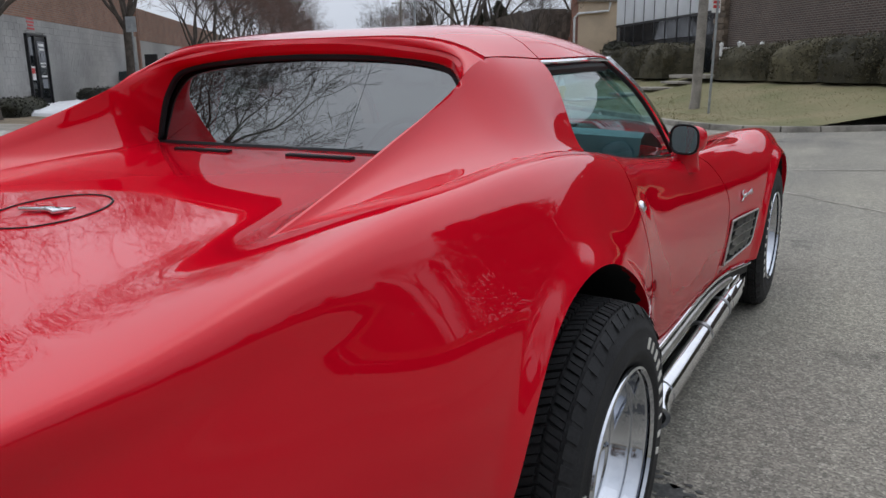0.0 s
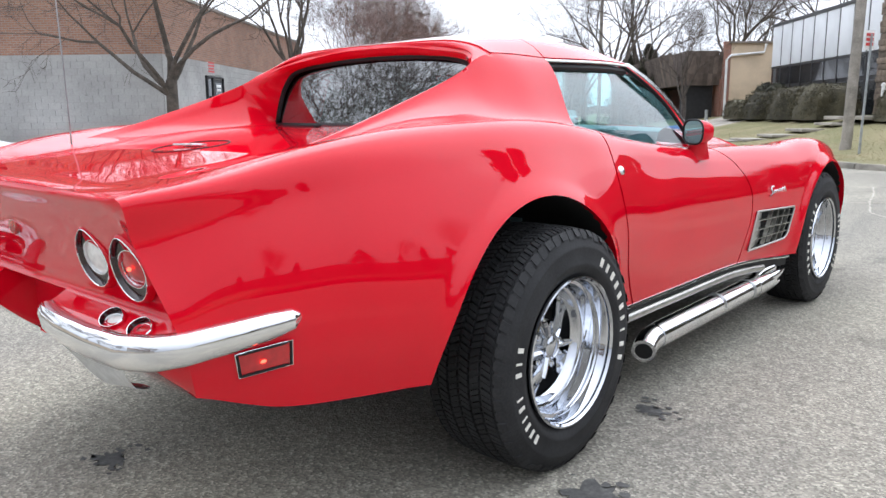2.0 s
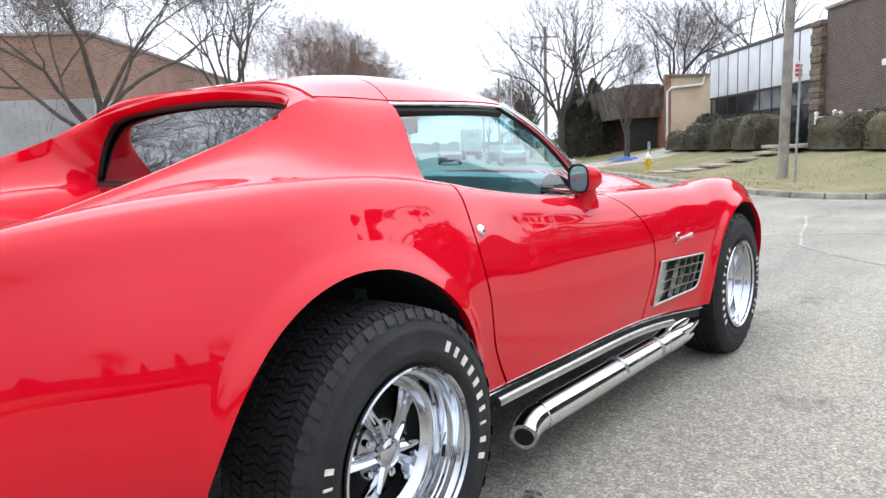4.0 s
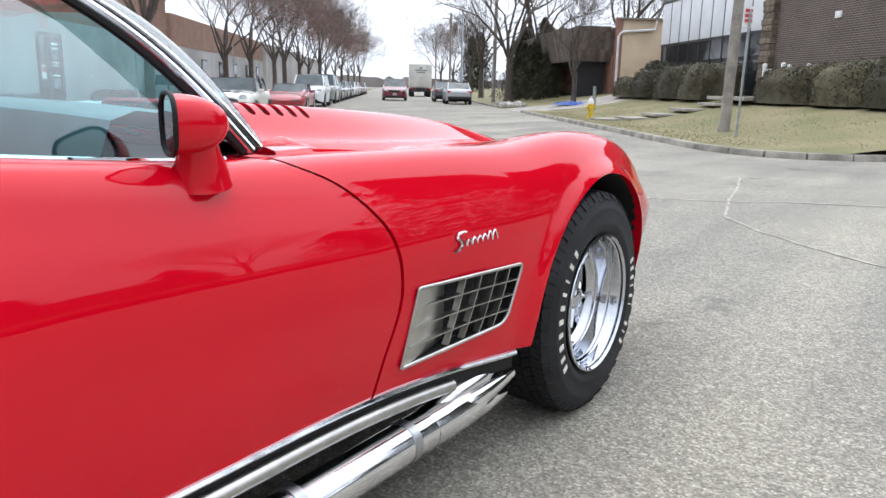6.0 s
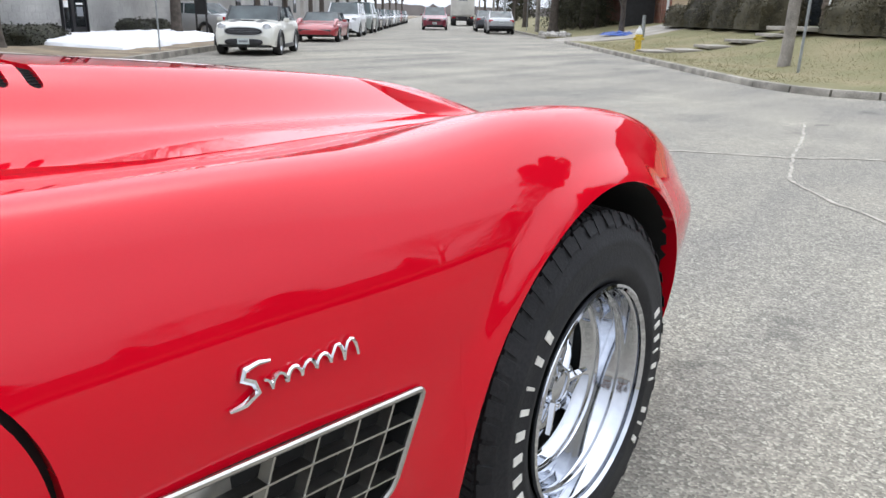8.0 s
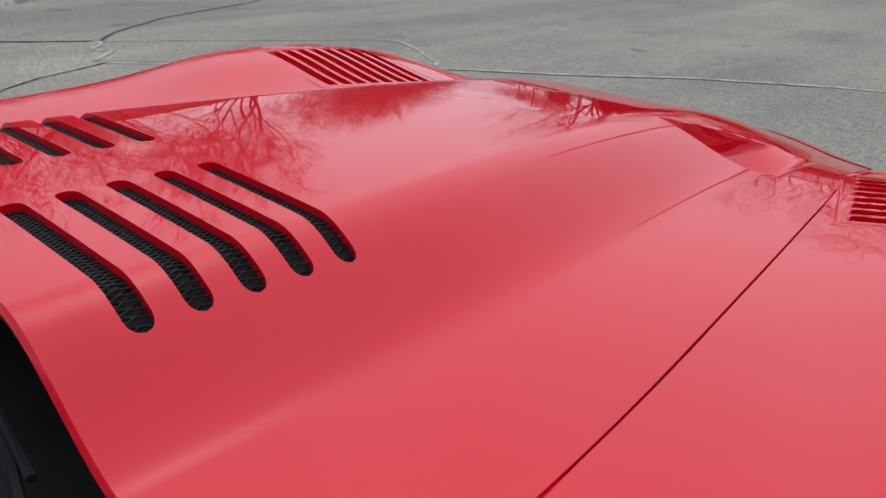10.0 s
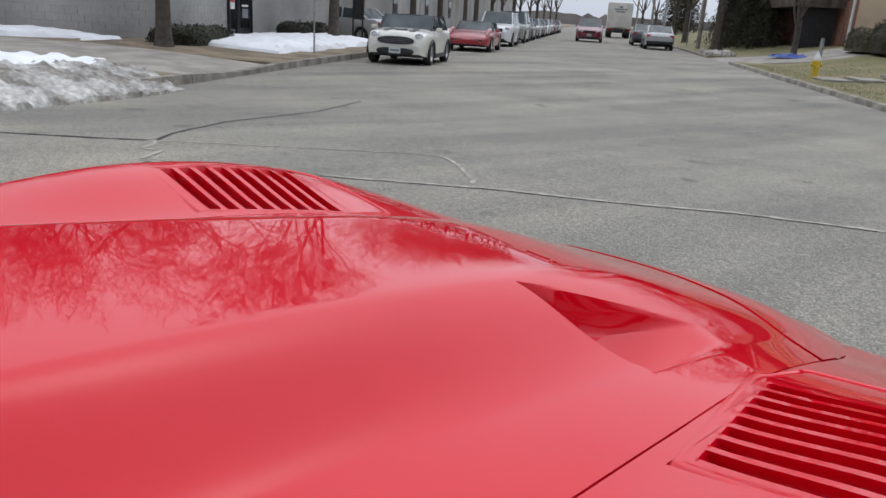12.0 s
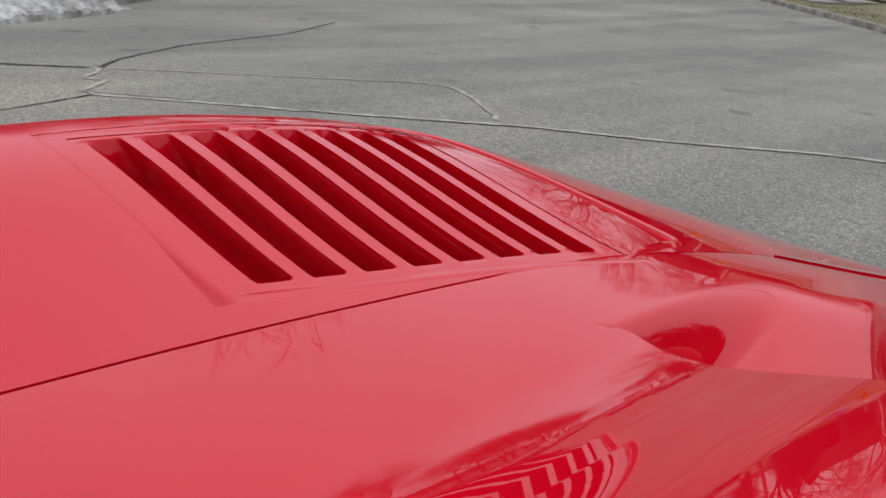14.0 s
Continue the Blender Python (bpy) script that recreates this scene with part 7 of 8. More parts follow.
for k in range(23):
    part("pier_stone", place(boxed((0.45, 0.0, 0.12), (0.86 + 0.05 * math.sin(k * 2.3), 0.34 + 0.06 * math.sin(k * 4.1), 0.225), 0.02), 28.3, 16.12, OZ + 0.235 * k, (1, 0)), ROUGHST, of, "rough brown stone" if k == 0 else "")
wall("coping", of, (29.25, 16.1), (41.3, 16.1), 5.55, 5.70, -0.45, FRAME)
bm = bmesh.new()
add_grid(bm, [[uv(u, v, 5.45) for v in (16.3, 25, 34)] for u in (16.6, 28, 41)])
part("roof", bm, ROOFM, of)
NP = 9
pw = 12.0 / NP
for k in range(NP):
    u = 41.2 - pw * (k + 1)
    part("panel", place(boxed((pw / 2, 0, 1.07), (pw - 0.13, 0.06, 2.10), 0.01), u, 16.17, 3.42, (1, 0)), WPANEL, of)
    wd = new("window")
    wd.parent = of
    part("pane", place(boxed((pw / 2, 0, 0.47), (pw - 0.16, 0.03, 0.90), 0.0), u, 16.18, 2.44, (1, 0)), WINGL, wd, smooth=False)
    part("pane", place(boxed((pw / 2, 0, 0.9), (pw - 0.16, 0.03, 1.85), 0.0), u, 16.18, 0.45, (1, 0)), WINGL, wd, smooth=False)
    part("mullion", place(boxed((0.0, -0.05, 2.55), (0.09, 0.14, 5.05), 0.0), u, 16.17, 0.45, (1, 0)), FRAME, wd, smooth=False)
part("string_course", place(boxed((6.0, -0.05, 0), (12.0, 0.14, 0.12), 0.0), 29.2, 16.17, 3.38, (1, 0)), FRAME, of, smooth=False)
part("wall_lamp", place(boxed((0, -0.1, 0), (0.35, 0.22, 0.22), 0.02), 24.2, 16.1, 3.55, (1, 0)), WHITEP, of)
part("wall_lamp", place(boxed((0, -0.1, 0), (0.25, 0.2, 0.2), 0.02), 13.0, 16.1, 4.4, (1, 0)), WHITEP, of)
rl = thing("entrance_railing", "white entrance railing by the office steps", "railing")
for k in range(2):
    for x in (0, 1.1):
        part("post", place(tubed([(x, 0, 0), (x, 0, 1.0)], 0.06, 8), 25.6 - 1.3 * k, 14.5, 0.88, (0.3, 1)), WHITEP, rl)
        part("finial", place(revolved([(0.001, 1.12), (0.07, 1.08), (0.085, 1.0), (0.05, 0.98)], 10, 'z', (x, 0, 0)), 25.6 - 1.3 * k, 14.5, 0.88, (0.3, 1)), WHITEP, rl)
    part("rail", place(tubed([(0, 0, 0.9), (1.1, 0, 0.9)], 0.03, 6), 25.6 - 1.3 * k, 14.5, 0.88, (0.3, 1)), WHITEP, rl)

tb = thing("tan_building", "tan rendered building with a brick pier and shingled mansard", "building", "buildings along the street")
wall("wall", tb, (45.0, 15.0), (45.0, 26.0), 0.2, 5.05, -0.3, TAN)
wall("wall", tb, (44.95, 14.6), (44.95, 15.0), 0.2, 5.15, -0.3, BRICKO, "red brick pier")
wall("wall", tb, (45.0, 14.55), (60.0, 14.55), 0.2, 3.0, -0.3, BRICKO)
wall("parapet", tb, (44.9, 14.9), (44.9, 26.0), 5.05, 5.15, -0.4, COPING)
wall("wall", tb, (46.2, 12.5), (46.2, 14.4), 0.2, 3.0, -0.3, FRAME, "dark entrance front")
for k in range(3):
    part("entrance_pane", place(boxed((0.3 + 0.58 * k, -0.04, 1.15), (0.5, 0.05, 2.0), 0.0), 46.2, 12.6, 0.25, (0, 1)), WINGL, tb, smooth=False)
for i in range(11):
    bm = bmesh.new()
    rnd = random.Random(i)
    for k in range(9):
        if 0.14 + k * 0.27 < 0.045 * i:
            continue
        box(bm, (0.14 + k * 0.27 + rnd.uniform(-0.01, 0.01), -0.045 * i, 0), (0.262, 0.03, 0.25 + rnd.uniform(-0.02, 0.02)), Matrix.Rotation(radians(12), 4, 'X'))
    part("shingle_course", place(bm, 45.2, 12.2, 2.75 + i * 0.18, (0, 1)), SHINGLE, tb, smooth=False)
    bm = bmesh.new()
    for k in range(30):
        box(bm, (0.25 + k * 0.5, 0.045 * i, 0), (0.48, 0.03, 0.24), Matrix.Rotation(radians(-12), 4, 'X'))
    part("shingle_course", place(bm, 45.3, 12.1, 2.75 + i * 0.18, (1, 0)), SHINGLE, tb, smooth=False)
bm = bmesh.new()
low = [bm.verts.new(uv(u, v, 2.66)) for u, v in ((45.24, 12.14), (60.0, 12.14), (60.0, 14.6), (45.24, 14.6))]
top = [bm.verts.new(uv(u, v, 4.72)) for u, v in ((45.72, 12.62), (60.0, 12.62), (60.0, 14.6), (45.72, 14.6))]
bm.faces.new(low), bm.faces.new(top)
for k in range(4):
    bm.faces.new((low[k], low[(k + 1) % 4], top[(k + 1) % 4], top[k]))
part("mansard_core", bm, SHINGLE, tb, smooth=False)
part("downpipe", tubed([uv(44.58, 14.75, 0.3), uv(44.58, 14.75, 4.1), uv(44.58, 15.0, 4.35), uv(44.58, 16.9, 4.5), uv(44.58, 17.0, 5.0)], 0.075, 8), WHITEP, tb, "white downpipe")
bh = thing("flat_office", "low flat roofed building across the side street", "building", "buildings along the street")
wall("wall", bh, (-60, -16), (-14, -16), 0.1, 4.2, 0.3, BLOCKJ)
wall("wall", bh, (-60, -15.9), (-14, -15.9), 4.2, 5.2, 0.3, BRICKR)
# out of view: added so the car's flank mirrors a dark low band
bk = thing("brick_office", "long low dark brick wall added out of view to be mirrored", "building", "buildings along the street")
wall("wall", bk, (-70, 36.0), (-1, 36.0), 0.3, 3.6, -0.3, BRICKD)
wall("wall", bk, (-1, 36.3), (-1, 56.0), 0.3, 3.6, 0.3, BRICKD)
wall("coping", bk, (-70.1, 35.92), (-0.9, 35.92), 3.6, 3.75, -0.45, COPING)
# distance
FARM = mat("distant_trees", (0.23, 0.205, 0.195), 1.0, var=0.3, scale=0.05)
bm = bmesh.new()
rows = []
rnd = random.Random(5)
for i in range(900):
    a = 2 * math.pi * i / 900
    h = 4.2 + 2.4 * noise.noise((i * 0.09, 0, 0)) + 1.8 * noise.noise((i * 0.6, 3, 0)) + 1.4 * rnd.random()
    rows.append([(420 * math.cos(a), 420 * math.sin(a), -2), (420 * math.cos(a), 420 * math.sin(a), h)])
rows.append(rows[0])
add_grid(bm, rows)
tagged(part("backdrop", bm, FARM, None), "distant grey brown bare trees", "backdrop", kind="structure")

# painted block courses: the nearest stretch block by block, the rest joined
BW, BH = 0.40, 0.20
proto = boxed((0.0, 0.0, 0.0), (BW - 0.007, 0.03, BH - 0.007), 0.002)
bme = bpy.data.meshes.new("block")
proto.to_mesh(bme)
proto.free()
bme.materials.append(BLOCKM)
rest = bmesh.new()
count = 0
for face in ("street", "side", "back"):
    n = {"street": 42, "side": 14, "back": 40}[face]
    for r in range(14):
        for c in range(-1, n + 1):
            o = (0.5 * BW if r % 2 else 0) + (c + 0.5) * BW
            L = {"street": 17.0, "side": 5.8, "back": 18.0}[face]
            lo, hi = max(0, o - BW / 2), min(L, o + BW / 2)
            if hi - lo < 0.08:
                continue
            z = BASE + (r + 0.5) * BH
            if face == "street":
                if 3.4 < o < 5.2 and z < 2.35:
                    continue
                u, v, f = 20.0 + (lo + hi) / 2, -9.195, (1, 0)
            elif face == "side":
                u, v, f = 19.995, -9.2 - (lo + hi) / 2, (0, 1)
            else:
                u, v, f = 21.195, -15.0 - (lo + hi) / 2, (0, 1)
            p, d = uv(u, v, z), uv(*f)
            m = Matrix.Translation(p) @ Matrix.Rotation(math.atan2(d.y, d.x), 4, 'Z')
            full = hi - lo > BW - 0.01
            if full and count < 300 and (face == "side" or (face == "street" and o < 3.4)):
                ob = new("block", bme)
                ob.matrix_world = m
                ob.parent = wh
                count += 1
            else:
                box(rest, (0, 0, 0), (hi - lo - 0.007, 0.03, BH - 0.007), m)
o = part("block_course", rest, BLOCKJ, wh, "grey painted block courses", smooth=False)
o["kind"] = "stuff"

# ---- other vehicles ----
def paint(name, c, metal=0.0):
    return mat(name, c, 0.35, metal, coat=0.9, var=0.05, scale=2)


VGLASS = mat("dark_car_glass", (0.040, 0.058, 0.062), 0.04, var=0.3, scale=2, spec=0.5)
VTYRE = mat("plain_tyre", (0.02, 0.02, 0.02), 0.7, var=0.2, scale=10)
VRIM = mat("alloy_rim", (0.45, 0.46, 0.47), 0.3, 0.9, var=0.1, scale=10)
HEADL = mat("headlamp_glass", (0.62, 0.64, 0.66), 0.12, coat=0.8, var=0.2, scale=30)
PLATE = mat("plate_face", (0.55, 0.6, 0.58), 0.5, var=0.1, scale=20)


SKIN = {}


def vehicle(name, label, paint_m, L, W, H, belt, nose, cabin, u, v, heading, roof_m=None, wheel_r=0.31, hip=0.06, wb=(0.19, 0.80), category="car", extra=None, group="parked cars", snub=False, roof_w=0.76, rear_h=None):
    """A parked vehicle. Built along +y with its nose at y = L. nose: bonnet height; cabin: (screen foot, roof front, roof rear, rear glass foot) as shares of L."""
    z0 = road_z(u, v)
    e = thing(name, label, category, group, uv(u, v, z0), math.degrees(STREET) + heading)
    rh = rear_h or belt
    hw = W / 2
    prof = [(0.0, 0.42, rh * 0.80, 0.80), (0.02, 0.30, rh * 0.94, 0.90), (0.08, 0.24, rh, 0.97), (0.25, 0.22, rh + 0.01, 1.0), (cabin[3], 0.22, belt, 1.0), (cabin[0], 0.22, belt - 0.01, 1.0),
            (cabin[0] + 0.04, 0.22, nose + 0.01, 1.0), (0.86, 0.23, nose - 0.03, 0.975), (0.93, 0.25, nose - 0.09, 0.91), (0.975, 0.28, nose - 0.18, 0.80), (1.0, 0.34, nose - 0.30, 0.60)]
    if snub:
        prof = prof[:7] + [(0.84, 0.23, nose - 0.012, 0.985), (0.91, 0.23, nose - 0.045, 0.955), (0.955, 0.24, nose - 0.105, 0.91), (0.982, 0.26, nose - 0.20, 0.86), (1.0, 0.29, nose - 0.36, 0.78)]
    prof = sorted(prof)
    prof = [p for k, p in enumerate(prof) if k == 0 or p[0] - prof[k - 1][0] > 0.012]
    wy = [L * wb[0], L * wb[1]]
    rows = []
    stations = sorted(set(list(np.linspace(0, 1, 41)) + [(y + s * wheel_r * 1.14 * math.cos(a)) / L for y in wy for s in (1,) for a in np.linspace(0, math.pi, 13)] + [p[0] for p in prof]))
    for t in stations:
        zb, zt, wf = spl(prof, t)
        y = t * L
        arch = 0
        for c in wy:
            if abs(y - c) < wheel_r * 1.14:
                arch = max(arch, wheel_r + math.sqrt(max(0, (wheel_r * 1.14) ** 2 - (y - c) ** 2)))
        lo = max(zb, arch)
        lo = min(lo, zt - 0.12)
        w2 = hw * wf
        pts = []
        for q in np.linspace(0, 1, 8):
            z = lo + (zt - lo) * q
            b = math.sin(math.pi * (0.12 + 0.62 * (z - 0.2) / max(0.2, zt - 0.2)))
            pts.append((w2 * (0.93 + 0.07 * b - 0.045 * q ** 5), y, z))
        for q in (0.25, 0.5, 0.75, 1.0):
            pts.append((w2 * (pts[7][0] / w2) * (1 - q) ** 0.55 if q < 1 else 0.0, y, zt + (0.06 if snub else 0.042) * math.sin(math.pi / 2 * q)))
        rows.append(pts)
    bm = bmesh.new()
    add_grid(bm, rows)
    add_grid(bm, [[(-x, y, z) for x, y, z in r] for r in rows])
    bmesh.ops.remove_doubles(bm, verts=bm.verts[:], dist=1e-3)
    for r in (rows[0], rows[-1]):
        vs = [bm.verts.new(p) for p in r] + [bm.verts.new((-x, y, z)) for x, y, z in r[:-1][::-1]]
        bm.faces.new(vs)
    part("body", bm, paint_m, e)
    SKIN["top"] = lambda y, x: float(spl(prof, y / L)[1]) + (0.06 if snub else 0.042) * math.sin(math.pi / 2 * (1 - min(1.0, abs(x) / (hw * 0.95)) ** 1.82))
    part("underside", boxed((0, L / 2, 0.30), (W * 0.80, L * 0.92, 0.18), 0.02), DARKIN, e)
    ys = [c * L for c in cabin]
    bw, rw_ = hw * 0.92, hw * roof_w
    base = {0: (bw * 0.93, ys[0], belt - 0.02), 1: (rw_ * 0.97, ys[1], H - 0.03), 2: (rw_, ys[2], H - 0.04), 3: (bw * 0.92, ys[3], belt - 0.0)}
    # roof
    rr = []
    for q in np.linspace(0, 1, 7):
        y = ys[1] + (ys[2] - ys[1]) * q
        rr.append([(x * rw_ * (0.98 if q in (0, 1) else 1), y, H - 0.045 + 0.045 * (1 - abs(x) ** 2.5) * (0.75 + 0.25 * math.sin(math.pi * q))) for x in np.linspace(-1, 1, 11)])
    rr = [[(x, y, z - 0.03) for x, y, z in rr[0]]] + rr + [[(x, y, z - 0.03) for x, y, z in rr[-1]]]
    part("roof", sheet(rr), roof_m or paint_m, e)

    def quad(a, b, c, d, n=6, bulge=0.0, ax=1):
        A, B, C, D = map(Vector, (a, b, c, d))
        rows = []
        for i in range(n + 1):
            s = i / n
            row = []
            for j in range(5):
                t = j / 4
                p = A.lerp(B, s).lerp(D.lerp(C, s), t)
                if ax == 1:
                    p.y += bulge * math.sin(math.pi * s) * (1 - 0.3 * t)
                row.append(p)
            rows.append(row)
        return sheet(rows)
    f0, f1, f2, f3 = base[0], base[1], base[2], base[3]
    mx = lambda p: (-p[0], p[1], p[2])
    part("windscreen", quad(f0, mx(f0), mx(f1), f1, 8, 0.10), VGLASS, e, "windscreen")
    part("rear_glass", quad(f3, mx(f3), mx(f2), f2, 8, -0.06), VGLASS, e, "rear window")
    for s in (1, -1):
        A, B, C, D = [Vector((s * p[0], p[1], p[2])) for p in ((bw, ys[0] - 0.05, belt - 0.02), (bw, ys[3] + 0.05, belt), (rw_ + 0.01, ys[2], H - 0.06), (rw_ + 0.01, ys[1], H - 0.06))]
        part("side_glass", quad(A, B, C, D, 6, 0, 0), VGLASS, e, "side windows")
        mid = 0.5
        part("pillar", tubed([A.lerp(B, mid), D.lerp(C, mid)], 0.035, 6), roof_m or paint_m, e)
        part("pillar", tubed([Vector((s * f0[0], f0[1], f0[2])), Vector((s * f1[0], f1[1], f1[2]))], 0.03, 6), paint_m if roof_m is None else FRAME, e)
        part("pillar", tubed([Vector((s * f3[0], f3[1], f3[2])), Vector((s * f2[0], f2[1], f2[2]))], 0.045, 6), roof_m or paint_m, e)
        part("door_mirror", boxed((s * (hw + 0.06), ys[0] - 0.12, belt + 0.04), (0.16, 0.09, 0.11), 0.03), paint_m, e)
        for c in wy:
            wn_ = new("wheel")
            wn_.parent = e
            wn_.matrix_local = pose(s * (hw - 0.10), c, wheel_r, 0, 0, 0 if s > 0 else 180)
            part("tyre", revolved([(wheel_r * 0.64, -0.10), (wheel_r * 0.93, -0.10), (wheel_r, -0.07), (wheel_r, 0.07), (wheel_r * 0.93, 0.10), (wheel_r * 0.64, 0.09)], 28), VTYRE, wn_)
            part("rim", revolved([(wheel_r * 0.66, 0.085), (wheel_r * 0.60, 0.07), (wheel_r * 0.5, 0.045), (wheel_r * 0.2, 0.065), (0.001, 0.07)], 20), VRIM, wn_)
    if extra:
        extra(e, L, W, H, hw)
    return e


def car_front(grille_w, grille_h, grille_z, lamp_z, lamp_x, lamp_s=(0.22, 0.06, 0.14), plate_z=0.5):
    def f(e, L, W, H, hw):
        part("grille", boxed((0, L - 0.02, grille_z), (grille_w, 0.10, grille_h), 0.03), FRAME, e, "black grille")
        part("lower_grille", boxed((0, L - 0.03, 0.34), (W * 0.62, 0.10, 0.12), 0.03), FRAME, e)
        for s in (1, -1):
            part("headlamp", boxed((s * lamp_x, L - 0.12, lamp_z), lamp_s, 0.02), HEADL, e, "headlamp")
        part("plate", boxed((0, L + 0.035, plate_z), (0.31, 0.01, 0.15), 0.0), PLATE, e, "pale number plate", smooth=False)
        part("plate_bar", boxed((0, L + 0.043, plate_z), (0.24, 0.006, 0.06), 0.0), GREYP, e, smooth=False)
    return f


def car_rear(lamp_z, lamp_x, lamp_s=(0.26, 0.05, 0.16), plate_z=0.75):
    def f(e, L, W, H, hw):
        for s in (1, -1):
            part("tail_lamp", boxed((s * lamp_x, 0.04, lamp_z), lamp_s, 0.02), REDLENS, e, "red tail lamp")
        part("plate", boxed((0, -0.015, plate_z), (0.31, 0.01, 0.15), 0.0), PLATE, e, smooth=False)
        part("plate_bar", boxed((0, -0.024, plate_z), (0.24, 0.006, 0.06), 0.0), GREYP, e, smooth=False)
        part("bumper", boxed((0, 0.0, 0.45), (W * 0.9, 0.12, 0.18), 0.05), FRAME, e)
    return f


def oval(w_, h_, d_, power=2.6, n=36):
    """A rounded upright plate facing +y, bulging a little."""
    bm = bmesh.new()
    f_ = lambda c: math.copysign(abs(c) ** (2 / power), c)
    rows = []
    for k, y in ((1.0, -d_), (1.0, 0.0), (0.93, 0.012), (0.5, 0.020), (0.02, 0.022)):
        rows.append([(w_ / 2 * k * f_(math.cos(2 * math.pi * i / n)), y, h_ / 2 * k * f_(math.sin(2 * math.pi * i / n))) for i in range(n)])
    add_grid(bm, rows, close=True)
    return bm


def oval_rim(w_, h_, r, c, power=2.6, n=40):
    f_ = lambda t: math.copysign(abs(t) ** (2 / power), t)
    return tubed([(c[0] + w_ / 2 * f_(math.cos(2 * math.pi * i / n)), c[1], c[2] + h_ / 2 * f_(math.sin(2 * math.pi * i / n))) for i in range(n + 1)], r, 6)


def shifted(bm, c):
    bmesh.ops.translate(bm, vec=c, verts=bm.verts[:])
    return bm


def convertible_front(e, L, W, H, hw):
    """Oval grilles, round lamps, stripes, scoop and black lower trim of the small convertible."""
    top = SKIN["top"]
    part("grille", shifted(oval(0.98, 0.20, 0.16), (0, L - 0.012, 0.625)), FRAME, e, "black oval grille")
    part("grille_rim", oval_rim(0.99, 0.21, 0.012, (0, L - 0.004, 0.625)), VRIM, e, "bright grille surround")
    for k in range(3):
        part("grille_bar", boxed((0, L + 0.010, 0.585 + 0.04 * k), (0.86 - 0.10 * abs(k - 1), 0.012, 0.008), 0.002), GREYP, e)
    part("lower_grille", shifted(oval(1.00, 0.17, 0.16, 3.2), (0, L + 0.030, 0.355)), FRAME, e, "black lower grille")
    part("plate", boxed((0, L + 0.060, 0.375), (0.31, 0.012, 0.15), 0.0), PLATE, e, "pale number plate", smooth=False)
    part("plate_bar", boxed((0, L + 0.068, 0.375), (0.24, 0.006, 0.05), 0.0), GREYP, e, smooth=False)
    for s in (1, -1):
        lamp_c = (s * 0.600, L - 0.135, 0.705)
        m = Matrix.Translation(lamp_c) @ Matrix.Rotation(radians(-18), 4, 'X') @ Matrix.Rotation(radians(-s * 16), 4, 'Z')
        for nm, mt, pr, lb in (("headlamp", HEADL, [(0.001, 0.058), (0.06, 0.050), (0.095, 0.022), (0.108, -0.05)], "round headlamp"), ("lamp_ring", VRIM, [(0.104, -0.03), (0.108, 0.018), (0.118, 0.016), (0.120, -0.05)], "bright lamp ring")):
            bm = revolved(pr, 24, 'y')
            bmesh.ops.transform(bm, matrix=m, verts=bm.verts[:])
            part(nm, bm, mt, e, lb)
        part("fog_lamp", shifted(revolved([(0.001, 0.03), (0.045, 0.02), (0.055, -0.06)], 16, 'y'), (s * 0.62, L - 0.035, 0.375)), HEADL, e)
        part("stripe", sheet([[(s * x, y, top(y, x) + 0.006) for x in np.linspace(0.27, 0.43, 5)] for y in np.linspace(0.735 * L, 0.915 * L, 10)]), FRAME, e, "dark bonnet stripe")
        for c in (0.20, 0.81):
            arc = [(s * hw * 0.985, c * L + 0.352 * math.cos(a), 0.30 + 0.352 * math.sin(a)) for a in np.linspace(-0.15, math.pi + 0.15, 22)]
            part("arch_trim", tubed(arc, 0.036, 6), FRAME, e, "black wheel arch trim")
        part("sill_trim", boxed((s * hw * 0.965, L * 0.505, 0.235), (0.08, L * 0.40, 0.11), 0.02), FRAME, e)
        part("screen_pillar", tubed([(s * hw * 0.85, 0.712 * L, 0.88), (s * hw * 0.80, 0.600 * L, H - 0.05)], 0.030, 6), FRAME, e)
    part("scoop", boxed((0, L * 0.845, top(L * 0.845, 0) + 0.012), (0.34, 0.09, 0.030), 0.012), FRAME, e, "black bonnet scoop")
    part("lower_lip", boxed((0, L - 0.11, 0.255), (W * 0.74, 0.16, 0.06), 0.02), FRAME, e)


def coupe_front(e, L, W, H, hw):
    """Low pointed nose with twin dark slots and shut lamp lids."""
    for s in (1, -1):
        part("grille", shifted(oval(0.52, 0.085, 0.20, 4.0), (s * 0.36, L - 0.035, 0.455)), FRAME, e, "dark nose slot")
        part("lamp_lid", sheet([[(s * x, y, SKIN["top"](y, x) + 0.004) for x in np.linspace(0.34, 0.66, 5)] for y in np.linspace(0.865 * L, 0.915 * L, 5)]), REDV, e, "shut red lamp lid")
        part("wing_crest", tubed([(s * hw * 0.83, y, z) for y, z in ((0.66 * L, 0.80), (0.74 * L, 0.835), (0.82 * L, 0.82), (0.90 * L, 0.74), (0.95 * L, 0.64))], [0.05, 0.085, 0.09, 0.07, 0.03], 12), REDV, e)
    part("lower_lip", boxed((0, L - 0.14, 0.30), (W * 0.70, 0.22, 0.08), 0.03), FRAME, e)


WHITEV, REDV = paint("cream_white_paint", (0.66, 0.65, 0.58)), paint("faded_red_paint", (0.33, 0.022, 0.03))
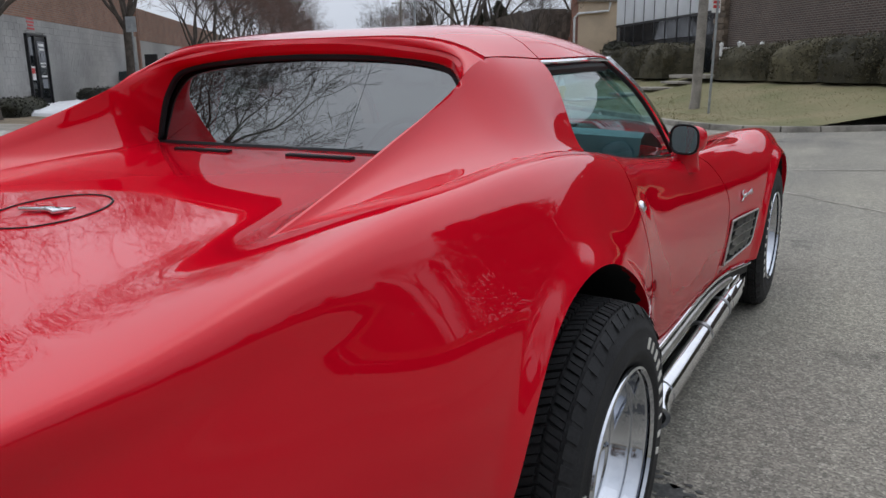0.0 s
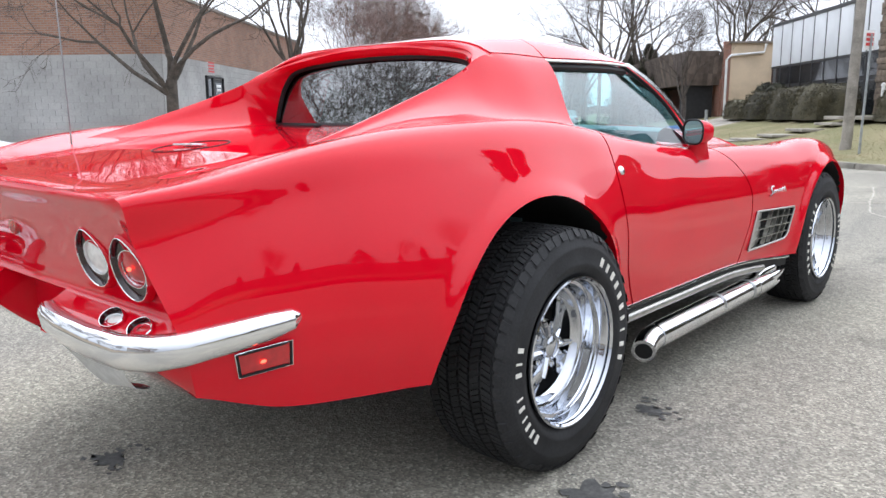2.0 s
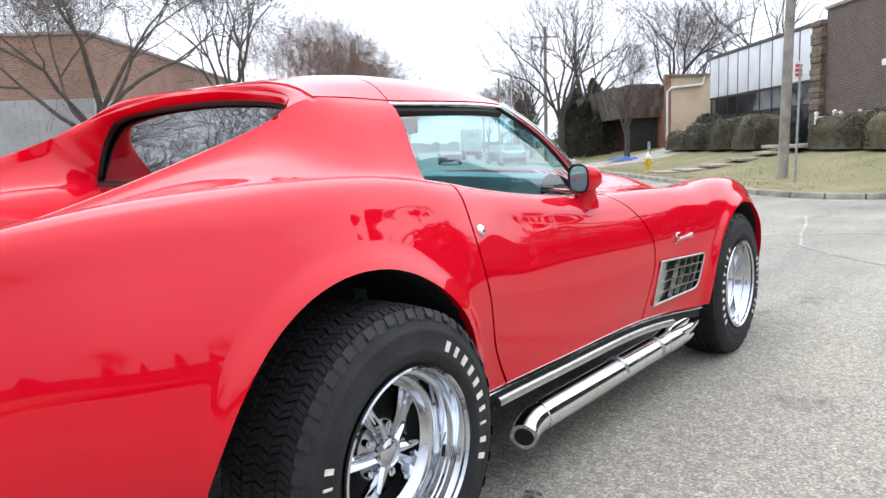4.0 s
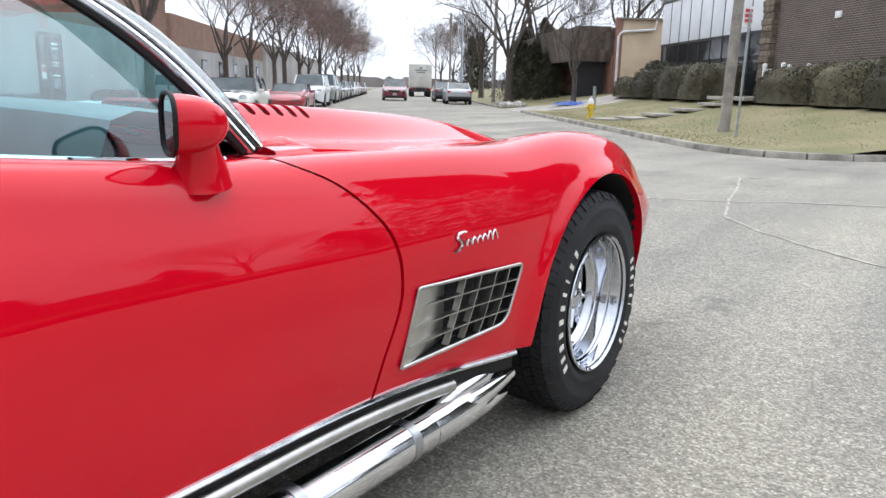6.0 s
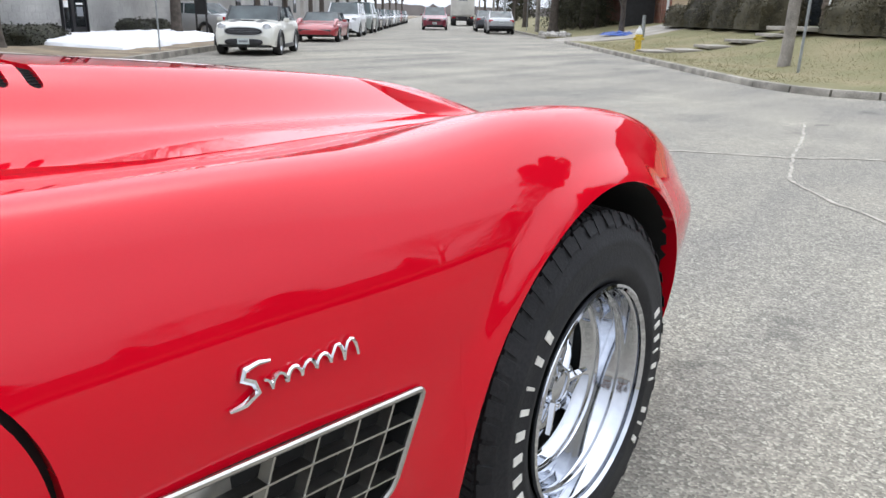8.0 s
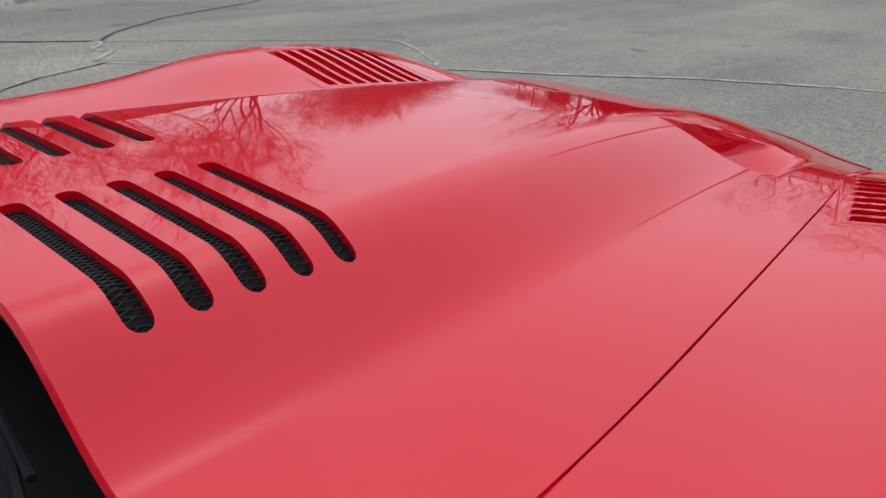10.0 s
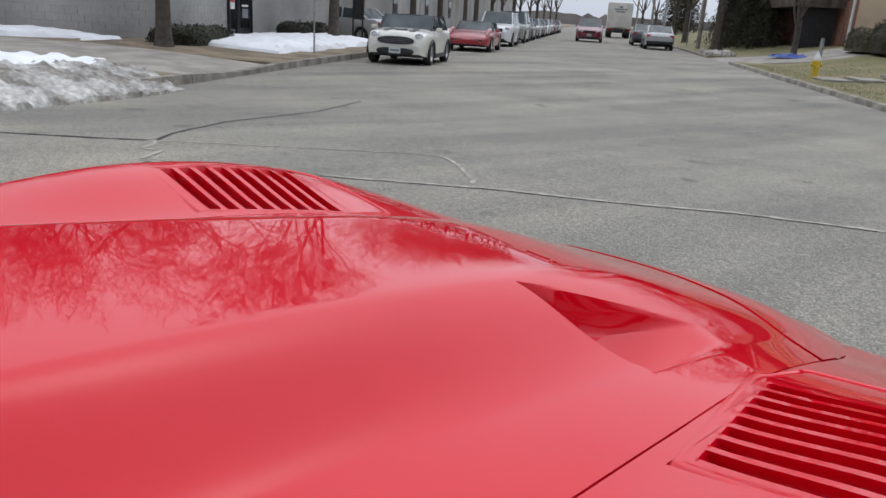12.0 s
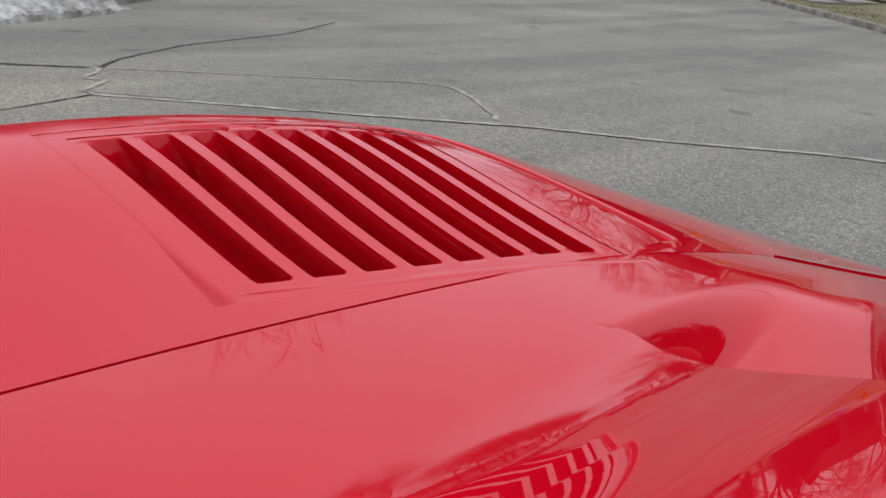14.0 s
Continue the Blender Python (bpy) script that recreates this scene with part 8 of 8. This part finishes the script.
SILV, WHT, GRN, GRY, MAR = paint("silver_paint", (0.42, 0.43, 0.44), 0.3), paint("white_paint_gloss", (0.70, 0.71, 0.72)), paint("grey_green_paint", (0.26, 0.29, 0.27)), paint("dark_grey_paint", (0.06, 0.065, 0.075)), paint("maroon_paint", (0.17, 0.012, 0.03))
BLKTOP = mat("black_fabric_roof", (0.03, 0.033, 0.042), 0.8, var=0.2, scale=8)
# noses point back towards the red car (heading 180) or away (0); u is the tail's place
vehicle("small_convertible", "cream white small convertible with a black fabric roof", WHITEV, 3.65, 1.72, 1.30, 0.88, 0.84, (0.71, 0.60, 0.24, 0.11), 24.5, -3.22, 180, BLKTOP, 0.30, wb=(0.20, 0.81), snub=True, roof_w=0.80,
        extra=convertible_front, category="car")
vehicle("sports_coupe", "faded red low sports coupe with a dark roof", REDV, 4.6, 1.78, 1.16, 0.78, 0.72, (0.60, 0.50, 0.32, 0.18), 35.6, -2.95, 180, BLKTOP, 0.32, extra=coupe_front)
vehicle("crossover", "white crossover car parked along the kerb", WHT, 4.5, 1.84, 1.66, 1.05, 1.0, (0.72, 0.58, 0.10, 0.03), 43.2, -2.9, 180, None, 0.35, extra=car_front(0.9, 0.16, 0.78, 0.86, 0.66))
vehicle("crossover", "grey green off road wagon", GRN, 4.7, 1.85, 1.78, 1.10, 1.08, (0.70, 0.62, 0.06, 0.02), 50.4, -2.9, 180, None, 0.37, extra=car_front(1.0, 0.20, 0.85, 0.92, 0.70))
cols = [(GRY, "dark grey saloon"), (SILV, "silver hatchback"), (GRY, "dark saloon car"), (WHT, "white saloon car"), (SILV, "silver saloon car"), (MAR, "maroon saloon car"), (GRY, "dark saloon car"), (SILV, "silver saloon car")]
for k, (pm, lb) in enumerate(cols):
    vehicle("saloon_car", lb + " parked in the far row", pm, 4.5, 1.78, 1.46, 0.95, 0.92, (0.70, 0.58, 0.28, 0.14), 57.0 + 6.4 * k, -2.95, 180, None, 0.32, extra=car_front(0.8, 0.12, 0.66, 0.74, 0.64))
vehicle("saloon_car", "silver saloon seen from behind at the kerb", SILV, 4.6, 1.78, 1.45, 0.98, 0.92, (0.68, 0.56, 0.26, 0.12), 50.2, 5.9, 0, None, 0.32, extra=car_rear(0.82, 0.66))
vehicle("saloon_car", "dark saloon ahead of the silver one", GRY, 4.6, 1.8, 1.52, 1.0, 0.95, (0.68, 0.56, 0.22, 0.08), 57.5, 5.5, 0, None, 0.33, extra=car_rear(0.86, 0.68))
vehicle("minivan", "maroon minivan facing along the street", MAR, 4.9, 1.95, 1.72, 1.06, 0.98, (0.80, 0.64, 0.08, 0.02), 64.5, 1.6, 180, None, 0.34, extra=car_front(0.9, 0.16, 0.74, 0.82, 0.74), category="van")
vehicle("saloon_car", "pale silver saloon parked beside the wall", SILV, 4.6, 1.8, 1.44, 0.96, 0.92, (0.70, 0.58, 0.28, 0.14), 33.2, -6.6, 70, None, 0.32, extra=car_rear(0.80, 0.66))

# box truck
TRUCKW = mat("dirty_white_truck_body", (0.62, 0.60, 0.55), 0.6, var=0.1, scale=1.2, fine=0.06, fine_scale=10)
tk = thing("box_truck", "dirty white box truck with a dark chassis, rear doors shut", "truck", "", uv(84, 4.45, road_z(84, 4)), math.degrees(STREET))
part("cargo_box", boxed((0, 3.2, 2.25), (2.44, 6.4, 2.5), 0.04), TRUCKW, tk)
part("door_frame", boxed((0, -0.02, 2.25), (2.2, 0.05, 2.3), 0.02), TRUCKW, tk)
for z, w_ in ((2.85, 1.3), (2.62, 0.9)):
    part("text_bar", boxed((0, -0.055, z), (w_, 0.01, 0.14), 0.0), GREYP, tk, smooth=False)
part("badge_shape", boxed((0, -0.055, 3.08), (0.35, 0.01, 0.2), 0.0), GREYP, tk, smooth=False)
part("chassis", boxed((0, 3.6, 0.80), (1.0, 7.6, 0.30), 0.02), FRAME, tk)
part("rear_bumper", boxed((0, 0.0, 0.62), (2.3, 0.14, 0.18), 0.02), FRAME, tk)
part("cab", boxed((0, 7.5, 1.5), (2.2, 1.8, 1.9), 0.15), TRUCKW, tk)
for s in (1, -1):
    part("tail_lamp", boxed((s * 0.95, -0.08, 0.85), (0.28, 0.05, 0.16), 0.01), REDLENS, tk, "red tail lamp")
    for y in (1.4, 7.3):
        part("tyre", revolved([(0.25, -0.25), (0.46, -0.25), (0.48, 0.0), (0.46, 0.25), (0.25, 0.22)], 24, 'x', (s * 0.92, y, 0.48)), VTYRE, tk)

# ---- street furniture ----
WOODP = mat("weathered_pole_wood", (0.27, 0.245, 0.215), 0.9, var=0.25, scale=3, fine=0.25, fine_scale=40, bump=0.5, bump_scale=30)
GALV = mat("galvanised_steel", (0.36, 0.38, 0.39), 0.45, 0.6, var=0.15, scale=8)
YEL = mat("yellow_hydrant_paint", (0.62, 0.44, 0.04), 0.5, var=0.15, scale=9)
TARP = mat("blue_tarpaulin", (0.02, 0.07, 0.30), 0.5, var=0.2, scale=6, bump=0.6, bump_scale=8)
ROCK = mat("pale_rubble", (0.36, 0.34, 0.31), 0.9, var=0.3, scale=3, island=0.2)

pl = thing("utility_pole", "weathered grey wooden utility pole on the lawn", "pole")
b = uv(18.2, 9.95, right_z(18.2, 9.95) - 0.1)
part("shaft", tubed([b, b + Vector((0.03, 0.02, 0.4)), b + Vector((0.10, 0.02, 4)), b + Vector((0.22, 0.04, 10.5))], [0.15, 0.135, 0.125, 0.10], 14), WOODP, pl)
sp = thing("no_parking_sign", "steel post with a small white and red sign", "sign")
b = uv(16.55, 9.55, right_z(16.55, 9.55) - 0.05)
part("post", tubed([b, b + Vector((0.05, 0.0, 2.9))], 0.032, 6), GALV, sp)
part("plate", place(boxed((0, 0, 0), (0.30, 0.012, 0.46), 0.0), 16.53, 9.55, b.z + 2.75, (0.4, 1)), WHITEP, sp, smooth=False)
for i, z in enumerate((0.13, 0.02, -0.09)):
    part("text_bar", place(boxed((0, -0.012, z), (0.22, 0.006, 0.07), 0.0), 16.53, 9.55, b.z + 2.75, (0.4, 1)), REDP, sp, smooth=False)
sp2 = thing("sign_post", "thin bare steel post at the kerb", "post")
b = uv(20.3, -5.25, left_z(20.3, -5.3) - 0.05)
part("post", tubed([b, b + Vector((0.0, 0.0, 2.6))], 0.022, 6), GALV, sp2)
part("plate", place(boxed((0, 0, 0), (0.3, 0.012, 0.4), 0.0), 20.3, -5.27, b.z + 2.5, (0.3, -1)), GALV, sp2, smooth=False)
for k, (u, v) in enumerate(((33, -5.3), (60, 8.6))):
    q = thing("sign_post", "thin bare steel post at the kerb", "post")
    b = uv(u, v, -0.1)
    part("post", tubed([b, b + Vector((0, 0, 2.6))], 0.025, 6), GALV, q)
lp = thing("light_pole", "tall grey lamp post along the street", "lamp post", "far poles")
b = uv(78, 8.4, -0.1)
part("shaft", tubed([b, b + Vector((0, 0, 9))], [0.12, 0.08], 8), GALV, lp)
part("arm", tubed([b + Vector((0, 0, 8.9)), b + VD * -1.8 + Vector((0, 0, 9.2))], 0.05, 6), GALV, lp)
for u, v in ((56, 8.9), (96, 8.5), (130, 8.5)):
    q = thing("utility_pole", "far wooden utility pole", "pole", "far poles")
    b = uv(u, v, -0.1)
    part("shaft", tubed([b, b + Vector((0.05, 0, 10))], [0.16, 0.12], 8), WOODP, q)
    part("crossarm", tubed([b + VD * -1.1 + Vector((0, 0, 9.3)), b + VD * 1.1 + Vector((0, 0, 9.3))], 0.06, 6), WOODP, q)

hy = thing("fire_hydrant", "yellow fire hydrant with a white bonnet", "fire hydrant", "", uv(26.5, 8.65, right_z(26.5, 8.65)))
part("barrel", revolved([(0.15, 0.0), (0.15, 0.04), (0.105, 0.05), (0.10, 0.46), (0.135, 0.47), (0.135, 0.52), (0.10, 0.54)], 20, 'z'), YEL, hy)
part("bonnet", revolved([(0.115, 0.54), (0.115, 0.60), (0.085, 0.68), (0.04, 0.73), (0.035, 0.79), (0.001, 0.80)], 20, 'z'), WHITEP, hy, "white bonnet")
for ax, r, ln in (((1, 0), 0.05, 0.17), ((-1, 0), 0.05, 0.17), ((0, -1), 0.07, 0.18)):
    d = Vector((ax[0], ax[1], 0))
    d.rotate(Matrix.Rotation(STREET, 3, 'Z'))
    part("outlet", tubed([Vector((0, 0, 0.40)), Vector((0, 0, 0.40)) + d * ln], r, 12), YEL, hy)
st = thing("standpipe", "grey steel standpipe beside the hydrant", "pipe", "", uv(33.5, 10.6, right_z(33.5, 10.6)))
part("shaft", tubed([(0, 0, 0), (0, 0, 1.05)], 0.075, 10), GALV, st)
tp = thing("tarpaulin", "crumpled blue tarpaulin under a bare tree", "tarpaulin", "", uv(39.6, 11.0, right_z(39.6, 11.0)))
bm = bmesh.new()
rows = []
for i in range(25):
    row = []
    for j in range(19):
        a, c = 2 * i / 24 - 1, 2 * j / 18 - 1
        k = max(0, 1 - (a * a + c * c) ** 0.9)
        row.append((a * 0.95 + 0.15 * noise.noise((a * 3, c * 3, 1)), c * 0.75 + 0.15 * noise.noise((a * 3, c * 3, 9)), 0.02 + 0.26 * k ** 0.5 * (0.6 + 0.5 * noise.noise((a * 4, c * 4, 3)) + 0.3 * noise.noise((a * 9, c * 9, 3)))))
    rows.append(row)
part("sheet", sheet(rows), TARP, tp)
rk = bmesh.new()
rnd = random.Random(8)
for i in range(60):
    c = uv(44.5 + rnd.uniform(-1.6, 1.6), 8.4 + rnd.uniform(-0.5, 0.7), right_z(44, 8.4) + rnd.uniform(0, 0.10))
    r = bmesh.ops.create_icosphere(rk, subdivisions=1, radius=rnd.uniform(0.08, 0.22))
    for vv in r["verts"]:
        vv.co = vv.co * rnd.uniform(0.7, 1.25)
    bmesh.ops.translate(rk, vec=c, verts=r["verts"])
tagged(part("rubble", rk, ROCK, None, smooth=False), "heap of pale broken rubble on the verge", "rubble", kind="stuff")
for k in range(5):
    u, v = 25.9 - 0.15 * k, 9.0 + 0.95 * k
    sl = thing("paving_slab", "pale concrete slab set in the lawn", "paving slab", "path slabs", uv(u, v, right_z(u, v) + 0.015 + 0.01 * k), math.degrees(STREET))
    part("slab", boxed((0, 0, 0), (0.85, 1.5, 0.09), 0.01), CONCRETE, sl)
sl = thing("paving_slab", "long concrete entrance slab before the offices", "paving slab", "path slabs", uv(25.0, 14.2, right_z(25, 14.0) + 0.05), math.degrees(STREET))
part("slab", boxed((0, 0, 0), (2.6, 3.0, 0.12), 0.01), CONCRETE, sl)

# grass tufts on the near lawn
bm = bmesh.new()
rnd = random.Random(4)
for i in range(16000):
    u, v = rnd.uniform(12.3, 34), 7.95 + abs(rnd.gauss(0, 1)) * 3.2
    if v > 13 or (u < 14 and v < 9.2):
        continue
    p = uv(u, v, right_z(u, v) - 0.005)
    a = rnd.uniform(0, 6.28)
    w_ = rnd.uniform(0.006, 0.014)
    h = rnd.uniform(0.012, 0.045)
    t = Vector((rnd.gauss(0, 0.035), rnd.gauss(0, 0.035), h))
    d = Vector((math.cos(a), math.sin(a), 0)) * w_
    bm.faces.new((bm.verts.new(p - d), bm.verts.new(p + d), bm.verts.new(p + t)))
tagged(part("grass_tufts", bm, BLADE, None, smooth=False), "dry winter grass tufts on the lawn", "grass", kind="stuff")

# cracks in the road
crack([(-7.4, 2.4), (-7.01, 2.86), (-6.48, 3.49), (-6.21, 3.81), (-5.8, 4.37)], 0.05, CRACKD, "open dark crack in the asphalt")
crack([(-5.8, 4.37), (-6.17, 4.66), (-6.92, 5.58), (-7.71, 7.22), (-8.83, 8.72)], 0.04, CRACKD, "open dark crack in the asphalt")
crack([(-5.8, 4.37), (-5.45, 4.87), (-4.83, 5.66), (-4.4, 6.25), (-4.15, 6.32), (-3.82, 6.17), (-3.25, 5.8), (-3.09, 5.65)], 0.035, CRACKM, "pale sealed crack in the asphalt")
crack([(-5.8, 4.37), (-5.66, 4.31), (-5.44, 4.13), (-5.29, 4.23), (-5.0, 3.97), (-4.84, 3.97), (-4.59, 4.22), (-3.71, 5.0), (-2.93, 5.75), (-2.26, 6.2), (-1.62, 6.75), (-0.80, 7.22), (-0.01, 7.52), (0.33, 7.82), (0.67, 7.97), (1.6, 8.32), (3.0, 9.2)], 0.05, CRACKM, "pale sealed crack in the asphalt")
crack([(-5.0, 3.93), (-4.2, 4.60), (-3.71, 4.97), (-2.93, 5.72), (-2.26, 6.17), (-1.62, 6.72), (-0.80, 7.19)], 0.014, CRACKD, "fine dark crack in the asphalt")
crack([(-0.61, 10.47), (-0.3, 9.1), (-0.14, 8.28), (-0.01, 7.52), (0.2, 6.6), (0.53, 6.13), (1.0, 5.67), (1.5, 5.3), (2.2, 4.9)], 0.03, CRACKM, "pale sealed crack in the asphalt")
crack([(-4.84, 3.97), (-4.63, 3.4), (-4.3, 2.89), (-4.15, 2.44), (-3.9, 1.8)], 0.02, CRACKD, "fine dark crack in the asphalt")
OIL = mat("oil_stain", (0.07, 0.069, 0.066), 0.7, var=0.3, scale=25, fine=0.3, fine_scale=90)


def stain(x, y, r, seed):
    """A splash of oil: one ragged blot with droplets round it."""
    rnd = random.Random(seed)
    bm = bmesh.new()
    drops = [(0, 0, 1.0)] + [(rnd.gauss(0, 0.9), rnd.gauss(0, 0.9), rnd.uniform(0.06, 0.32)) for _ in range(26)]
    for k, (dx, dy, q) in enumerate(drops):
        cx, cy, rr, z = x + dx * r, y + dy * r, r * q, 0.003 + 0.00006 * k
        n = 30 if k == 0 else 9
        ring = []
        for i in range(n):
            a = 2 * math.pi * i / n
            w = rr * (0.75 + (0.9 if k == 0 else 0.5) * noise.noise((math.cos(a) * 2.6 + seed, math.sin(a) * 2.6 + k, seed)))
            ring.append(bm.verts.new((cx + 1.25 * max(w, 0.15 * rr) * math.cos(a), cy + max(w, 0.15 * rr) * math.sin(a), z)))
        bm.faces.new(ring)
    bmesh.ops.triangulate(bm, faces=bm.faces[:])
    tagged(part("oil_stain", bm, OIL, None), "dark oil splash on the asphalt", "oil stain", kind="structure")


stain(0.875, 0.53, 0.045, 2)
stain(-0.16, -0.825, 0.05, 5)
stain(1.03, -0.09, 0.075, 7)
